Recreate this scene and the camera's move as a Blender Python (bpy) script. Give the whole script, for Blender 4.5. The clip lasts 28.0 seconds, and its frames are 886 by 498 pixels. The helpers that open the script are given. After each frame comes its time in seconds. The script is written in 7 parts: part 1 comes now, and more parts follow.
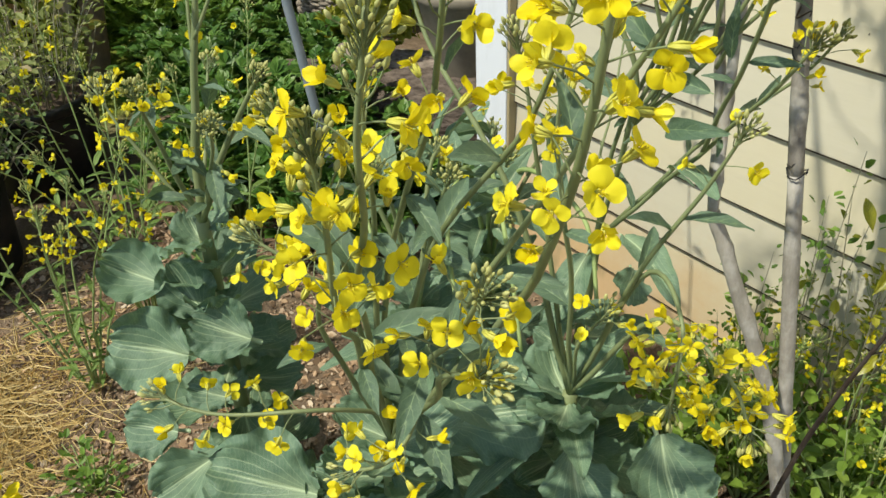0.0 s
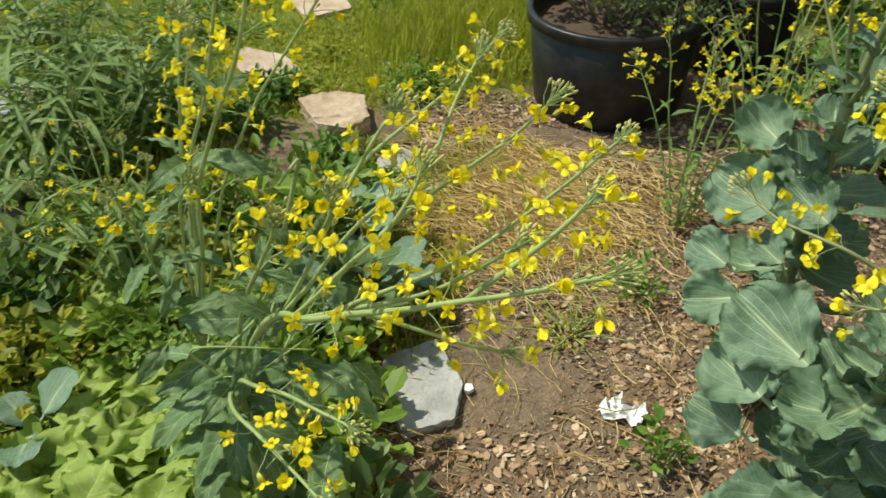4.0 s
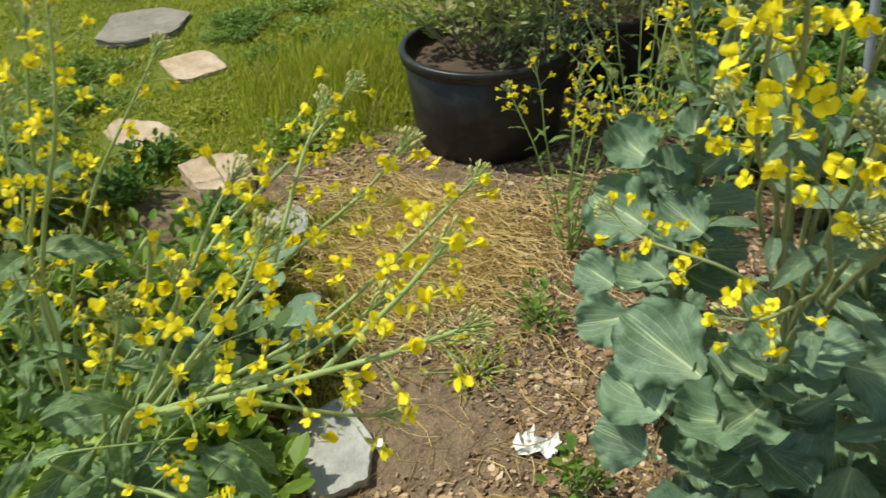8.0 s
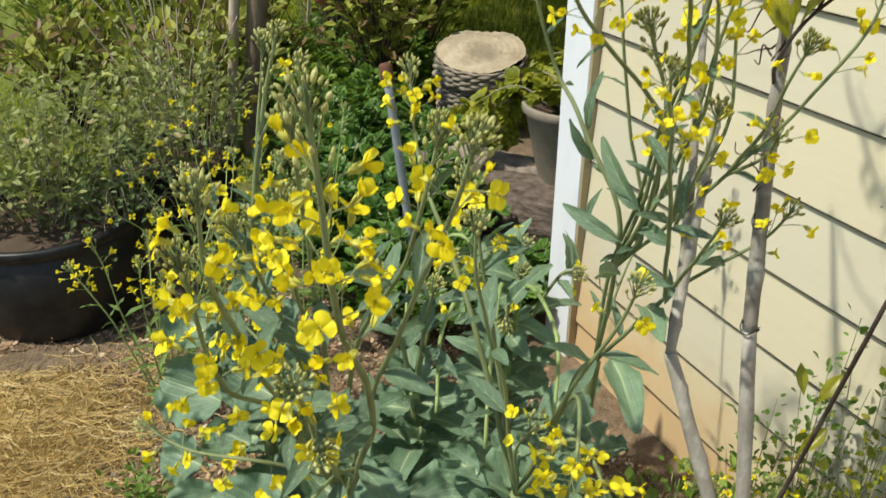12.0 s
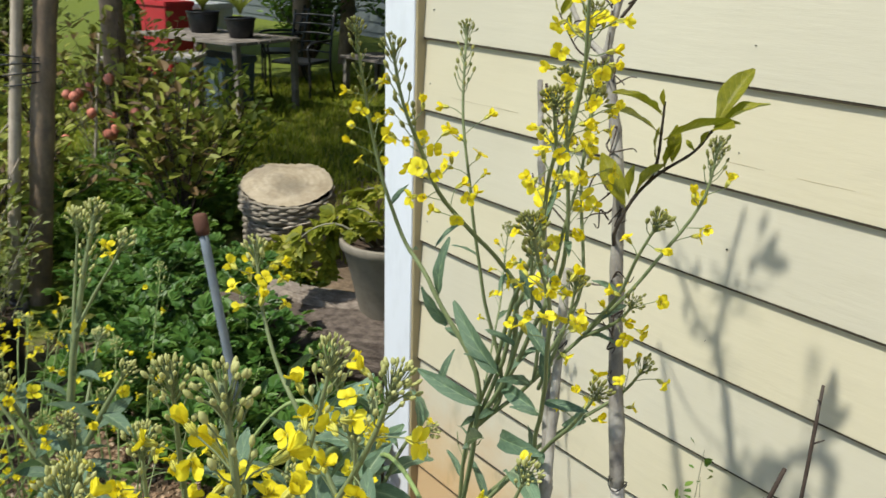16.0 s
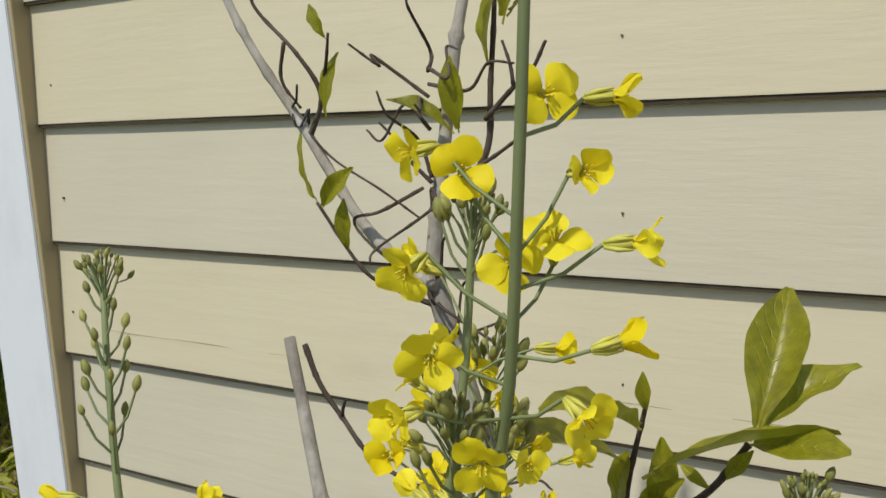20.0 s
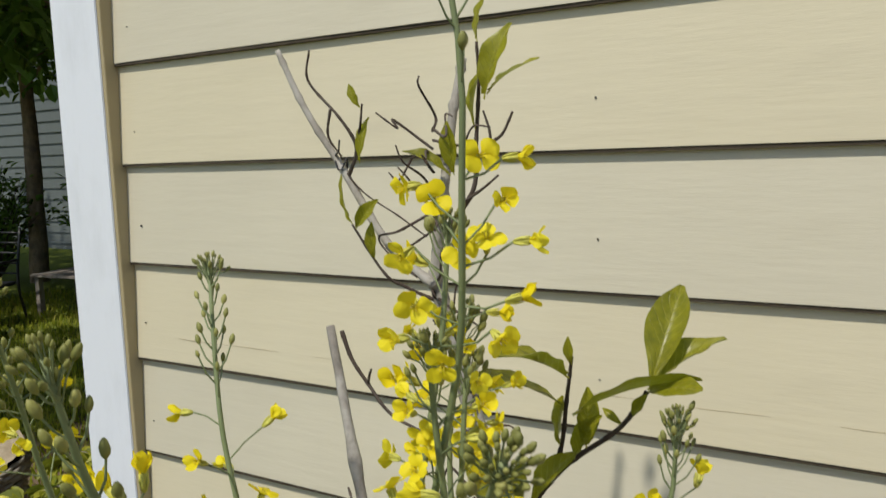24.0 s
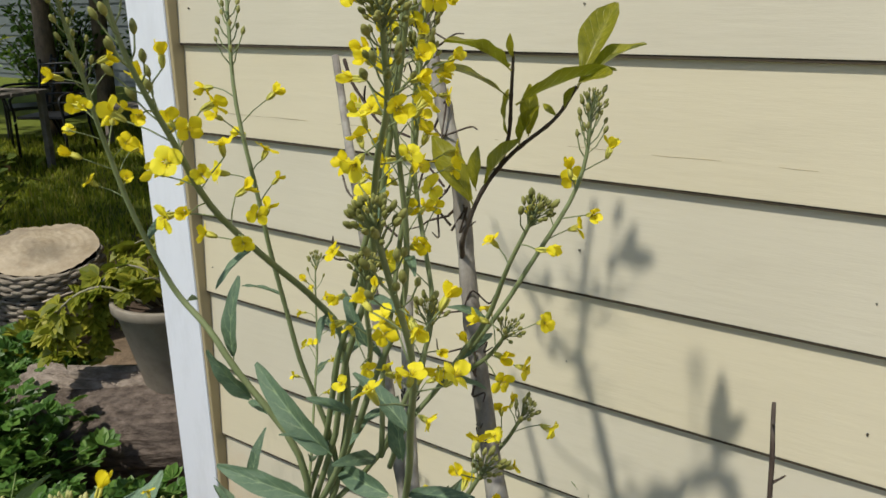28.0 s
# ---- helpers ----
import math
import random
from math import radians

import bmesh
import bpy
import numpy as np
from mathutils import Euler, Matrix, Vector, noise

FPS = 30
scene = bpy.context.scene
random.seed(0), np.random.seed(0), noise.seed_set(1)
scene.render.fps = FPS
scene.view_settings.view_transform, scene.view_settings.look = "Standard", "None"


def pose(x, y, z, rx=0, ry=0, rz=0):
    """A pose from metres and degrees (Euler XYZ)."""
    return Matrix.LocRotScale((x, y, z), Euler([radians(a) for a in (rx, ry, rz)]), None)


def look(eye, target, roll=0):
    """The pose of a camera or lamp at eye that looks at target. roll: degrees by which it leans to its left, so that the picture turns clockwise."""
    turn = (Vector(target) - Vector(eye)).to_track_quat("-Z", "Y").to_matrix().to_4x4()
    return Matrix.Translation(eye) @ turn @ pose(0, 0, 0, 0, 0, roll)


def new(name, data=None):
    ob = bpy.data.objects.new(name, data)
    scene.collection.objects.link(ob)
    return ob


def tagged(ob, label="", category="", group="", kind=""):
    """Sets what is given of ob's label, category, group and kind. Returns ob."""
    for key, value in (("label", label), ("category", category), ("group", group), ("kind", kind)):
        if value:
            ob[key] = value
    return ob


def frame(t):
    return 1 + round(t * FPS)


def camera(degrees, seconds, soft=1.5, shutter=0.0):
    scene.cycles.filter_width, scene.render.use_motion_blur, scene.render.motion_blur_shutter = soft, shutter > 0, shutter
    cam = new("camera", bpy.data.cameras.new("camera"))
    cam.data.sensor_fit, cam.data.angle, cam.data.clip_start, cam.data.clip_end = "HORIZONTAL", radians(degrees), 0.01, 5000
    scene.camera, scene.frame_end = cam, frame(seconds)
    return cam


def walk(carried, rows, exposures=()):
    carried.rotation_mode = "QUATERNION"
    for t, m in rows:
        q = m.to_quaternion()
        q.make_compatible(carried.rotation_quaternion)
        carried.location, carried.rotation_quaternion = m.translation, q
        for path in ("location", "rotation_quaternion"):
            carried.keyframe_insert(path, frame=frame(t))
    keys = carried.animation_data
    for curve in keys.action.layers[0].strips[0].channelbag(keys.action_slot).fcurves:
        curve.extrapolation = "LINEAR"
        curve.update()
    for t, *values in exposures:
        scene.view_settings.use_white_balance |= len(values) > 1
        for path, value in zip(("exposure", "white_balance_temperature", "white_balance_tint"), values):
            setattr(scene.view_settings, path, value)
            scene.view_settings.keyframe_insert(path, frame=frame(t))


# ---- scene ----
cam = camera(57.9, 28.0, shutter=0.4)
PATH = [
    (0, (1.520, -1.355, 1.398), (0.183, -0.386, 0.269), -2.5),
    (0.5, (1.529, -1.346, 1.397), (0.183, -0.400, 0.262), -2.1),
    (1, (1.543, -1.340, 1.379), (0.169, -0.457, 0.225), -1.8),
    (1.5, (1.549, -1.357, 1.372), (0.124, -0.587, 0.199), -1.4),
    (2, (1.578, -1.403, 1.369), (0.086, -0.815, 0.175), -0.7),
    (2.5, (1.619, -1.446, 1.359), (0.062, -1.122, 0.146), -0.4),
    (3, (1.681, -1.455, 1.365), (0.103, -1.424, 0.138), -0.2),
    (3.5, (1.746, -1.446, 1.372), (0.178, -1.657, 0.149), -0.6),
    (4, (1.789, -1.421, 1.377), (0.239, -1.790, 0.168), -1.1),
    (4.5, (1.807, -1.407, 1.374), (0.267, -1.875, 0.186), -1.7),
    (6.5, (1.770, -1.419, 1.376), (0.221, -1.922, 0.214), -3.8),
    (7, (1.765, -1.409, 1.369), (0.180, -1.820, 0.220), -3.3),
    (7.5, (1.751, -1.390, 1.370), (0.136, -1.689, 0.229), -3.4),
    (8, (1.743, -1.368, 1.369), (0.106, -1.538, 0.234), -3.9),
    (8.5, (1.738, -1.344, 1.366), (0.089, -1.377, 0.235), -3.9),
    (9, (1.736, -1.312, 1.365), (0.088, -1.218, 0.236), -3.8),
    (9.5, (1.729, -1.282, 1.364), (0.089, -1.057, 0.241), -3.5),
    (10, (1.745, -1.256, 1.366), (0.110, -0.897, 0.271), -3.0),
    (10.5, (1.749, -1.242, 1.367), (0.128, -0.770, 0.294), -2.9),
    (11, (1.750, -1.232, 1.397), (0.139, -0.665, 0.357), -2.2),
    (11.5, (1.749, -1.226, 1.451), (0.141, -0.575, 0.458), -1.1),
    (12, (1.751, -1.216, 1.511), (0.139, -0.505, 0.565), -0.2),
    (12.5, (1.763, -1.216, 1.537), (0.140, -0.454, 0.652), -0.0),
    (13, (1.772, -1.224, 1.556), (0.142, -0.424, 0.721), 0.5),
    (13.5, (1.773, -1.216, 1.569), (0.140, -0.381, 0.774), 0.8),
    (15.5, (1.680, -1.220, 1.571), (0.148, -0.145, 0.865), 1.9),
    (16, (1.640, -1.243, 1.574), (0.182, -0.058, 0.888), 1.7),
    (16.5, (1.599, -1.265, 1.570), (0.255, 0.065, 0.919), 1.4),
    (17, (1.539, -1.246, 1.558), (0.317, 0.211, 0.939), 0.4),
    (17.5, (1.488, -1.216, 1.557), (0.360, 0.332, 0.980), -0.3),
    (18, (1.430, -1.157, 1.536), (0.365, 0.450, 1.002), -1.2),
    (18.5, (1.291, -1.010, 1.538), (0.261, 0.633, 1.048), -2.0),
    (19, (1.175, -0.868, 1.547), (0.191, 0.814, 1.097), -2.2),
    (19.5, (1.130, -0.801, 1.561), (0.174, 0.909, 1.159), -2.2),
    (20, (1.131, -0.786, 1.559), (0.183, 0.942, 1.221), -2.2),
    (20.5, (1.147, -0.799, 1.568), (0.194, 0.936, 1.286), -2.6),
    (21, (1.175, -0.830, 1.588), (0.197, 0.897, 1.348), -2.6),
    (21.5, (1.185, -0.860, 1.592), (0.196, 0.866, 1.381), -3.3),
    (23.5, (1.236, -0.930, 1.583), (0.207, 0.774, 1.386), -2.5),
    (24, (1.256, -0.946, 1.567), (0.225, 0.751, 1.324), -2.0),
    (24.5, (1.278, -0.949, 1.553), (0.246, 0.738, 1.257), -1.8),
    (25, (1.304, -0.944, 1.527), (0.264, 0.730, 1.185), -1.6),
    (25.5, (1.319, -0.957, 1.508), (0.287, 0.709, 1.107), -1.1),
    (26, (1.341, -0.972, 1.493), (0.298, 0.674, 1.041), -1.0),
    (26.5, (1.359, -0.991, 1.470), (0.295, 0.625, 0.965), -1.2),
    (27, (1.379, -0.998, 1.465), (0.298, 0.593, 0.917), -1.1),
    (27.5, (1.401, -1.016, 1.454), (0.285, 0.544, 0.888), -1.5),
    (28, (1.420, -1.051, 1.456), (0.301, 0.498, 0.867), -0.9),
]
walk(cam, [(t, look(eye, target, roll)) for t, eye, target, roll in PATH], ((0.0, 0.1, 6750, 5), (4.0, 0.15, 6950, 0), (8.0, 0.15, 6950, 0), (11.0, 0.15, 6850, 5), (13.0, 0.14, 6650, 5), (16.0, 0.08, 6350, 7), (18.0, -0.2, 6450, 8), (19.5, -0.34, 6500, 10), (22.5, -0.3, 6500, 10), (25.0, -0.33, 6500, 10), (28.0, -0.27, 6500, 10)))


# ---- light ----
SUN_TO = Vector((-0.08, -0.53, 0.85)).normalized()
world = bpy.data.worlds.new("sky")
scene.world = world
world.use_nodes = True
_n, _l = world.node_tree.nodes, world.node_tree.links
sky = _n.new("ShaderNodeTexSky")
sky.sky_type = "NISHITA"
sky.sun_disc = False
sky.sun_elevation = math.asin(SUN_TO.z)
sky.sun_rotation = math.atan2(SUN_TO.x, SUN_TO.y)
_l.new(sky.outputs[0], _n["Background"].inputs[0])
_n["Background"].inputs[1].default_value = 0.135
sun = new("sun", bpy.data.lights.new("sun", "SUN"))
sun.data.energy, sun.data.angle, sun.data.color = 4.2, radians(1.5), (1.0, 0.95, 0.85)
sun.matrix_world = look(SUN_TO * 20, (0, 0, 0))


# ---- materials ----
class Mat:
    """A small builder for node materials."""

    def __init__(self, name, rough=0.6, spec=0.4, metal=0.0):
        self.m = bpy.data.materials.new(name)
        self.m.use_nodes = True
        self.t = self.m.node_tree
        self.p = self.t.nodes["Principled BSDF"]
        self.set(Roughness=rough, Metallic=metal)
        self.p.inputs["Specular IOR Level"].default_value = spec

    def set(self, **kw):
        for k, v in kw.items():
            self.p.inputs[k].default_value = v
        return self

    def node(self, kind, **kw):
        n = self.t.nodes.new(kind)
        for k, v in kw.items():
            n.inputs[k.replace("_", " ")].default_value = v
        return n

    def link(self, a, b):
        self.t.links.new(a, b)
        return self

    def coords(self, kind="Object"):
        return self.node("ShaderNodeTexCoord").outputs[kind]

    def noise(self, scale, detail=4.0, rough=0.6, stretch=None, kind="Object"):
        n = self.node("ShaderNodeTexNoise", Scale=scale, Detail=detail, Roughness=rough)
        src = self.coords(kind)
        if stretch:
            mp = self.node("ShaderNodeMapping", Scale=stretch)
            self.link(src, mp.inputs[0])
            src = mp.outputs[0]
        self.link(src, n.inputs["Vector"])
        return n.outputs["Fac"]

    def ramp(self, fac, *stops):
        r = self.t.nodes.new("ShaderNodeValToRGB")
        e = r.color_ramp.elements
        while len(e) < len(stops):
            e.new(0.5)
        for k, (at, c) in zip(e, stops):
            k.position, k.color = at, (*c, 1) if len(c) == 3 else c
        self.link(fac, r.inputs[0])
        return r.outputs[0]

    def mix(self, fac, a, b, mode="MIX"):
        n = self.t.nodes.new("ShaderNodeMix")
        n.data_type, n.blend_type = "RGBA", mode
        for s, v in zip((n.inputs[0], n.inputs[6], n.inputs[7]), (fac, a, b)):
            if hasattr(v, "links"):
                self.link(v, s)
            elif isinstance(v, (int, float)):
                s.default_value = v
            else:
                s.default_value = (*v, 1)
        return n.outputs[2]

    def math(self, op, a, b=0.0, c=0.0, clamp=False):
        n = self.t.nodes.new("ShaderNodeMath")
        n.operation, n.use_clamp = op, clamp
        for s, v in zip(n.inputs, (a, b, c)):
            if hasattr(v, "links"):
                self.link(v, s)
            else:
                s.default_value = v
        return n.outputs[0]

    def random(self):
        return self.node("ShaderNodeObjectInfo").outputs["Random"]

    def island(self):
        return self.node("ShaderNodeNewGeometry").outputs["Random Per Island"]

    def color(self, c):
        if hasattr(c, "links"):
            self.link(c, self.p.inputs["Base Color"])
        else:
            self.p.inputs["Base Color"].default_value = (*c, 1)
        return self

    def roughness(self, c):
        self.link(c, self.p.inputs["Roughness"])
        return self

    def bump(self, h, strength=0.3, dist=0.01):
        b = self.node("ShaderNodeBump", Strength=strength, Distance=dist)
        self.link(h, b.inputs["Height"])
        self.link(b.outputs[0], self.p.inputs["Normal"])
        return self

    def thin(self, fac, c):
        """Lets light through a leaf or petal."""
        t = self.t.nodes.new("ShaderNodeBsdfTranslucent")
        if hasattr(c, "links"):
            self.link(c, t.inputs[0])
        else:
            t.inputs[0].default_value = (*c, 1)
        mx = self.t.nodes.new("ShaderNodeMixShader")
        mx.inputs[0].default_value = fac
        out = self.t.nodes["Material Output"]
        self.link(self.p.outputs[0], mx.inputs[1]).link(t.outputs[0], mx.inputs[2]).link(mx.outputs[0], out.inputs[0])
        return self


def siding_paint(name, base, second):
    m = Mat(name, rough=0.55, spec=0.3)
    grain = m.noise(60, 5, 0.65, (0.12, 1, 1))
    patch = m.noise(2.2, 3, 0.5)
    c = m.mix(m.ramp(patch, (0.35, (0, 0, 0)), (0.7, (1, 1, 1))), base, second)
    smudge = m.ramp(m.noise(7, 4, 0.65, (0.4, 1, 1)), (0.62, (0, 0, 0)), (0.75, (1, 1, 1)))
    c = m.mix(m.math("MULTIPLY", smudge, 0.16), c, (0.42, 0.37, 0.27))
    c = m.mix(m.math("MULTIPLY", m.ramp(grain, (0.45, (0, 0, 0)), (0.75, (1, 1, 1))), 0.11), c, (0.44, 0.40, 0.30))
    # soil splashed up from the bed, with a ragged upper edge, heavier towards the corner
    sep = m.node("ShaderNodeSeparateXYZ")
    m.link(m.node("ShaderNodeNewGeometry").outputs["Position"], sep.inputs[0])
    ragged = m.math("MULTIPLY_ADD", m.noise(5, 5, 0.7, kind="Object"), 0.5, -0.25)
    edge = m.math("ADD", m.math("MULTIPLY_ADD", sep.outputs["X"], -0.16, 0.47), ragged)
    splash = m.math("MULTIPLY", m.math("SUBTRACT", edge, sep.outputs["Z"]), 3.2, clamp=True)
    c = m.mix(m.math("MULTIPLY", splash, 0.62), c, (0.58, 0.33, 0.11))
    # grey-green streaks low on the boards, plant shadows put into the colour
    shadow_streaks = m.ramp(m.noise(9, 4, 0.6, (1, 1, 0.35)), (0.6, (0, 0, 0)), (0.72, (1, 1, 1)))
    low = m.math("MULTIPLY", m.math("SUBTRACT", 0.75, sep.outputs["Z"]), 1.6, clamp=True)
    c = m.mix(m.math("MULTIPLY", m.math("MULTIPLY", shadow_streaks, low), 0.4), c, (0.16, 0.17, 0.09))
    m.color(c).bump(grain, 0.22, 0.003)
    return m.m


def trim_paint(name, base, dirt):
    m = Mat(name, rough=0.45, spec=0.4)
    n = m.noise(14, 5, 0.7, (1, 1, 0.3))
    fine = m.noise(120, 3, 0.6, (1, 1, 0.15))
    c = m.mix(m.math("MULTIPLY", m.ramp(n, (0.5, (0, 0, 0)), (0.8, (1, 1, 1))), 0.35), base, dirt)
    m.color(c).bump(fine, 0.15, 0.002)
    return m.m


def leaf_mat(name, dark, light, vein, rough=0.42, veins=7.0, lift=1.5, thin=0.16, width=0.05, spec=0.45, fanned=0.0, spots=0.25):
    m = Mat(name, rough=rough, spec=spec)
    sep = m.node("ShaderNodeSeparateXYZ")
    m.link(m.coords("UV"), sep.inputs[0])
    a = m.math("ABSOLUTE", m.math("MULTIPLY_ADD", sep.outputs[0], 2.0, -1.0))
    v = sep.outputs[1]
    wob = m.math("MULTIPLY_ADD", m.noise(26, 2, 0.5), 0.5, -0.25)
    run = m.math("ADD", m.math("MULTIPLY_ADD", a, -lift, m.math("MULTIPLY", v, veins)), wob)
    if fanned:
        run = m.math("MULTIPLY_ADD", m.math("ARCTAN2", a, m.math("ADD", v, 0.16)), 4.4, m.math("MULTIPLY", wob, 0.5))
    saw = m.math("ABSOLUTE", m.math("SUBTRACT", m.math("FRACT", m.math("ADD", run, 50.0)), 0.5))
    side = m.math("MULTIPLY", m.math("SUBTRACT", m.math("MULTIPLY_ADD", a, -0.07, 0.11), saw), 16.0, clamp=True)
    side = m.math("MULTIPLY", side, m.math("SUBTRACT", 1.0, m.math("MULTIPLY", a, 0.6)))
    rib = m.math("MULTIPLY", m.math("SUBTRACT", m.math("MULTIPLY_ADD", v, -width, width * 1.35), a), 22.0, clamp=True)
    web = m.node("ShaderNodeTexVoronoi", Scale=60.0)
    web.feature = "DISTANCE_TO_EDGE"
    m.link(m.coords(), web.inputs["Vector"])
    c = m.mix(m.ramp(m.noise(11, 4, 0.6), (0.3, (0, 0, 0)), (0.7, (1, 1, 1))), dark, light)
    c = m.mix(m.math("MULTIPLY", m.random(), 0.45), c, tuple(x * 1.35 for x in light))
    fan = m.math("MULTIPLY", m.math("SUBTRACT", 1.0, m.math("MULTIPLY_ADD", a, 1.7, m.math("MULTIPLY", v, 1.3))), fanned, clamp=True)
    c = m.mix(fan, c, vein)
    fine = m.math("ABSOLUTE", m.math("SUBTRACT", m.math("FRACT", m.math("ADD", m.math("MULTIPLY_ADD", a, -lift * 1.6, m.math("MULTIPLY", v, veins * 3.1)), m.math("MULTIPLY", wob, 2.0))), 0.5))
    c = m.mix(m.math("MULTIPLY", m.math("SUBTRACT", 0.16, fine), 1.1 if fanned else 0.0, clamp=True), c, vein)
    c = m.mix(m.math("MULTIPLY", side, 0.58 if fanned else 0.62), c, vein)
    c = m.mix(m.math("MULTIPLY", rib, 0.85), c, tuple(min(1, x * 1.25) for x in vein))
    speck = m.ramp(m.noise(70, 2, 0.5), (0.70, (0, 0, 0)), (0.74, (1, 1, 1)))
    c = m.mix(m.math("MULTIPLY", speck, spots), c, (0.32, 0.29, 0.14))
    h = m.math("SUBTRACT", m.math("MULTIPLY", web.outputs["Distance"], 1.2 if spots else 0.0), m.math("MULTIPLY_ADD", side, 0.5, rib))
    m.color(c).bump(h, 0.35 if spots else 0.6, 0.004)
    m.thin(thin, m.mix(0.4, c, (0.25, 0.42, 0.04)))
    return m.m


def petal_mat():
    m = Mat("petal", rough=0.5, spec=0.25)
    sep = m.node("ShaderNodeSeparateXYZ")
    m.link(m.coords("UV"), sep.inputs[0])
    c = m.mix(m.random(), (0.88, 0.725, 0.012), (0.93, 0.84, 0.045))
    c = m.mix(m.math("MULTIPLY", m.math("SUBTRACT", 0.45, sep.outputs[1]), 1.5, clamp=True), c, (0.80, 0.68, 0.01))
    streak = m.noise(9, 2, 0.5, (9, 1, 1), "UV")
    m.color(c).bump(streak, 0.2, 0.001)
    m.thin(0.35, m.mix(0.5, c, (0.95, 0.80, 0.03)))
    return m.m


def stem_mat(name, a, b, rough=0.55):
    m = Mat(name, rough=rough, spec=0.35)
    n = m.noise(30, 4, 0.6, (1, 1, 0.25))
    c = m.mix(m.ramp(n, (0.35, (0, 0, 0)), (0.68, (1, 1, 1))), a, b)
    m.color(m.mix(m.math("MULTIPLY", m.random(), 0.35), c, b)).bump(n, 0.2, 0.002)
    return m.m


def island_mat(name, stops, rough=0.75, grain=60, thin=0.0, spec=0.3, bump=0.3):
    m = Mat(name, rough=rough, spec=spec)
    c = m.ramp(m.island(), *stops)
    n = m.noise(grain, 3, 0.6)
    c = m.mix(m.math("MULTIPLY", n, 0.45), c, tuple(x * 0.55 for x in stops[0][1]))
    m.color(c).bump(n, bump, 0.003)
    if thin:
        m.thin(thin, m.mix(0.4, c, (0.35, 0.5, 0.06)))
    return m.m


def bark_mat(name, a, b, lichen, scale=40):
    m = Mat(name, rough=0.8, spec=0.25)
    n = m.noise(scale, 6, 0.7, (1, 1, 0.35))
    s = m.noise(scale * 0.35, 4, 0.65)
    c = m.mix(m.ramp(n, (0.3, (0, 0, 0)), (0.7, (1, 1, 1))), a, b)
    c = m.mix(m.math("MULTIPLY", m.ramp(s, (0.48, (0, 0, 0)), (0.6, (1, 1, 1))), 0.6), c, lichen)
    m.color(c).bump(n, 0.7, 0.006)
    return m.m


def layered_mat(name, a, b, stretch=(0.5, 0.5, 7)):
    m = Mat(name, rough=0.85, spec=0.2)
    n, s = m.noise(9, 6, 0.7, stretch), m.noise(5, 4, 0.6)
    c = m.mix(m.ramp(n, (0.36, (0, 0, 0)), (0.64, (1, 1, 1))), a, b)
    c = m.mix(m.math("MULTIPLY", s, 0.5), c, tuple(0.6 * (x + y) for x, y in zip(a, b)))
    m.color(c).bump(n, 1.0, 0.025)
    return m.m


def ground_mat():
    m = Mat("bed_soil", rough=0.95, spec=0.15)
    big, mid, fine = m.noise(2.5, 4, 0.6), m.noise(22, 5, 0.65), m.noise(150, 4, 0.7)
    c = m.mix(m.ramp(mid, (0.32, (0, 0, 0)), (0.66, (1, 1, 1))), (0.125, 0.092, 0.062), (0.27, 0.20, 0.135))
    c = m.mix(m.ramp(fine, (0.5, (0, 0, 0)), (0.75, (1, 1, 1))), c, (0.42, 0.30, 0.20))
    c = m.mix(m.math("MULTIPLY", m.ramp(big, (0.45, (0, 0, 0)), (0.65, (1, 1, 1))), 0.4), c, (0.10, 0.07, 0.045))
    # turf soil away from the bed
    sep = m.node("ShaderNodeSeparateXYZ")
    m.link(m.node("ShaderNodeNewGeometry").outputs["Position"], sep.inputs[0])
    away = m.math("ADD", m.math("MULTIPLY", sep.outputs["X"], -0.9), m.math("MULTIPLY", sep.outputs["Y"], -0.55))
    turf = m.math("MULTIPLY", m.math("SUBTRACT", m.math("ADD", away, m.math("MULTIPLY", big, 0.6)), 2.05), 3.0, clamp=True)
    green = m.mix(mid, (0.10, 0.13, 0.02), (0.20, 0.24, 0.04))
    m.color(m.mix(turf, c, green)).bump(m.math("ADD", mid, m.math("MULTIPLY", fine, 0.5)), 0.8, 0.02)
    return m.m


def stone_mat(name, a, b, c3):
    m = Mat(name, rough=0.85, spec=0.25)
    n, f = m.noise(9, 6, 0.7, (1, 1, 2.5)), m.noise(70, 4, 0.7)
    c = m.mix(m.ramp(n, (0.35, (0, 0, 0)), (0.65, (1, 1, 1))), a, b)
    c = m.mix(m.math("MULTIPLY", m.ramp(f, (0.5, (0, 0, 0)), (0.7, (1, 1, 1))), 0.5), c, c3)
    m.color(c).bump(m.math("ADD", n, m.math("MULTIPLY", f, 0.4)), 0.7, 0.012)
    return m.m


def plastic_mat(name, c, dust, rough=0.5):
    m = Mat(name, rough=rough, spec=0.4)
    n = m.noise(18, 5, 0.7)
    f = m.noise(160, 3, 0.6)
    m.color(m.mix(m.math("MULTIPLY", m.ramp(n, (0.45, (0, 0, 0)), (0.75, (1, 1, 1))), 0.5), c, dust)).bump(f, 0.12, 0.002)
    return m.m


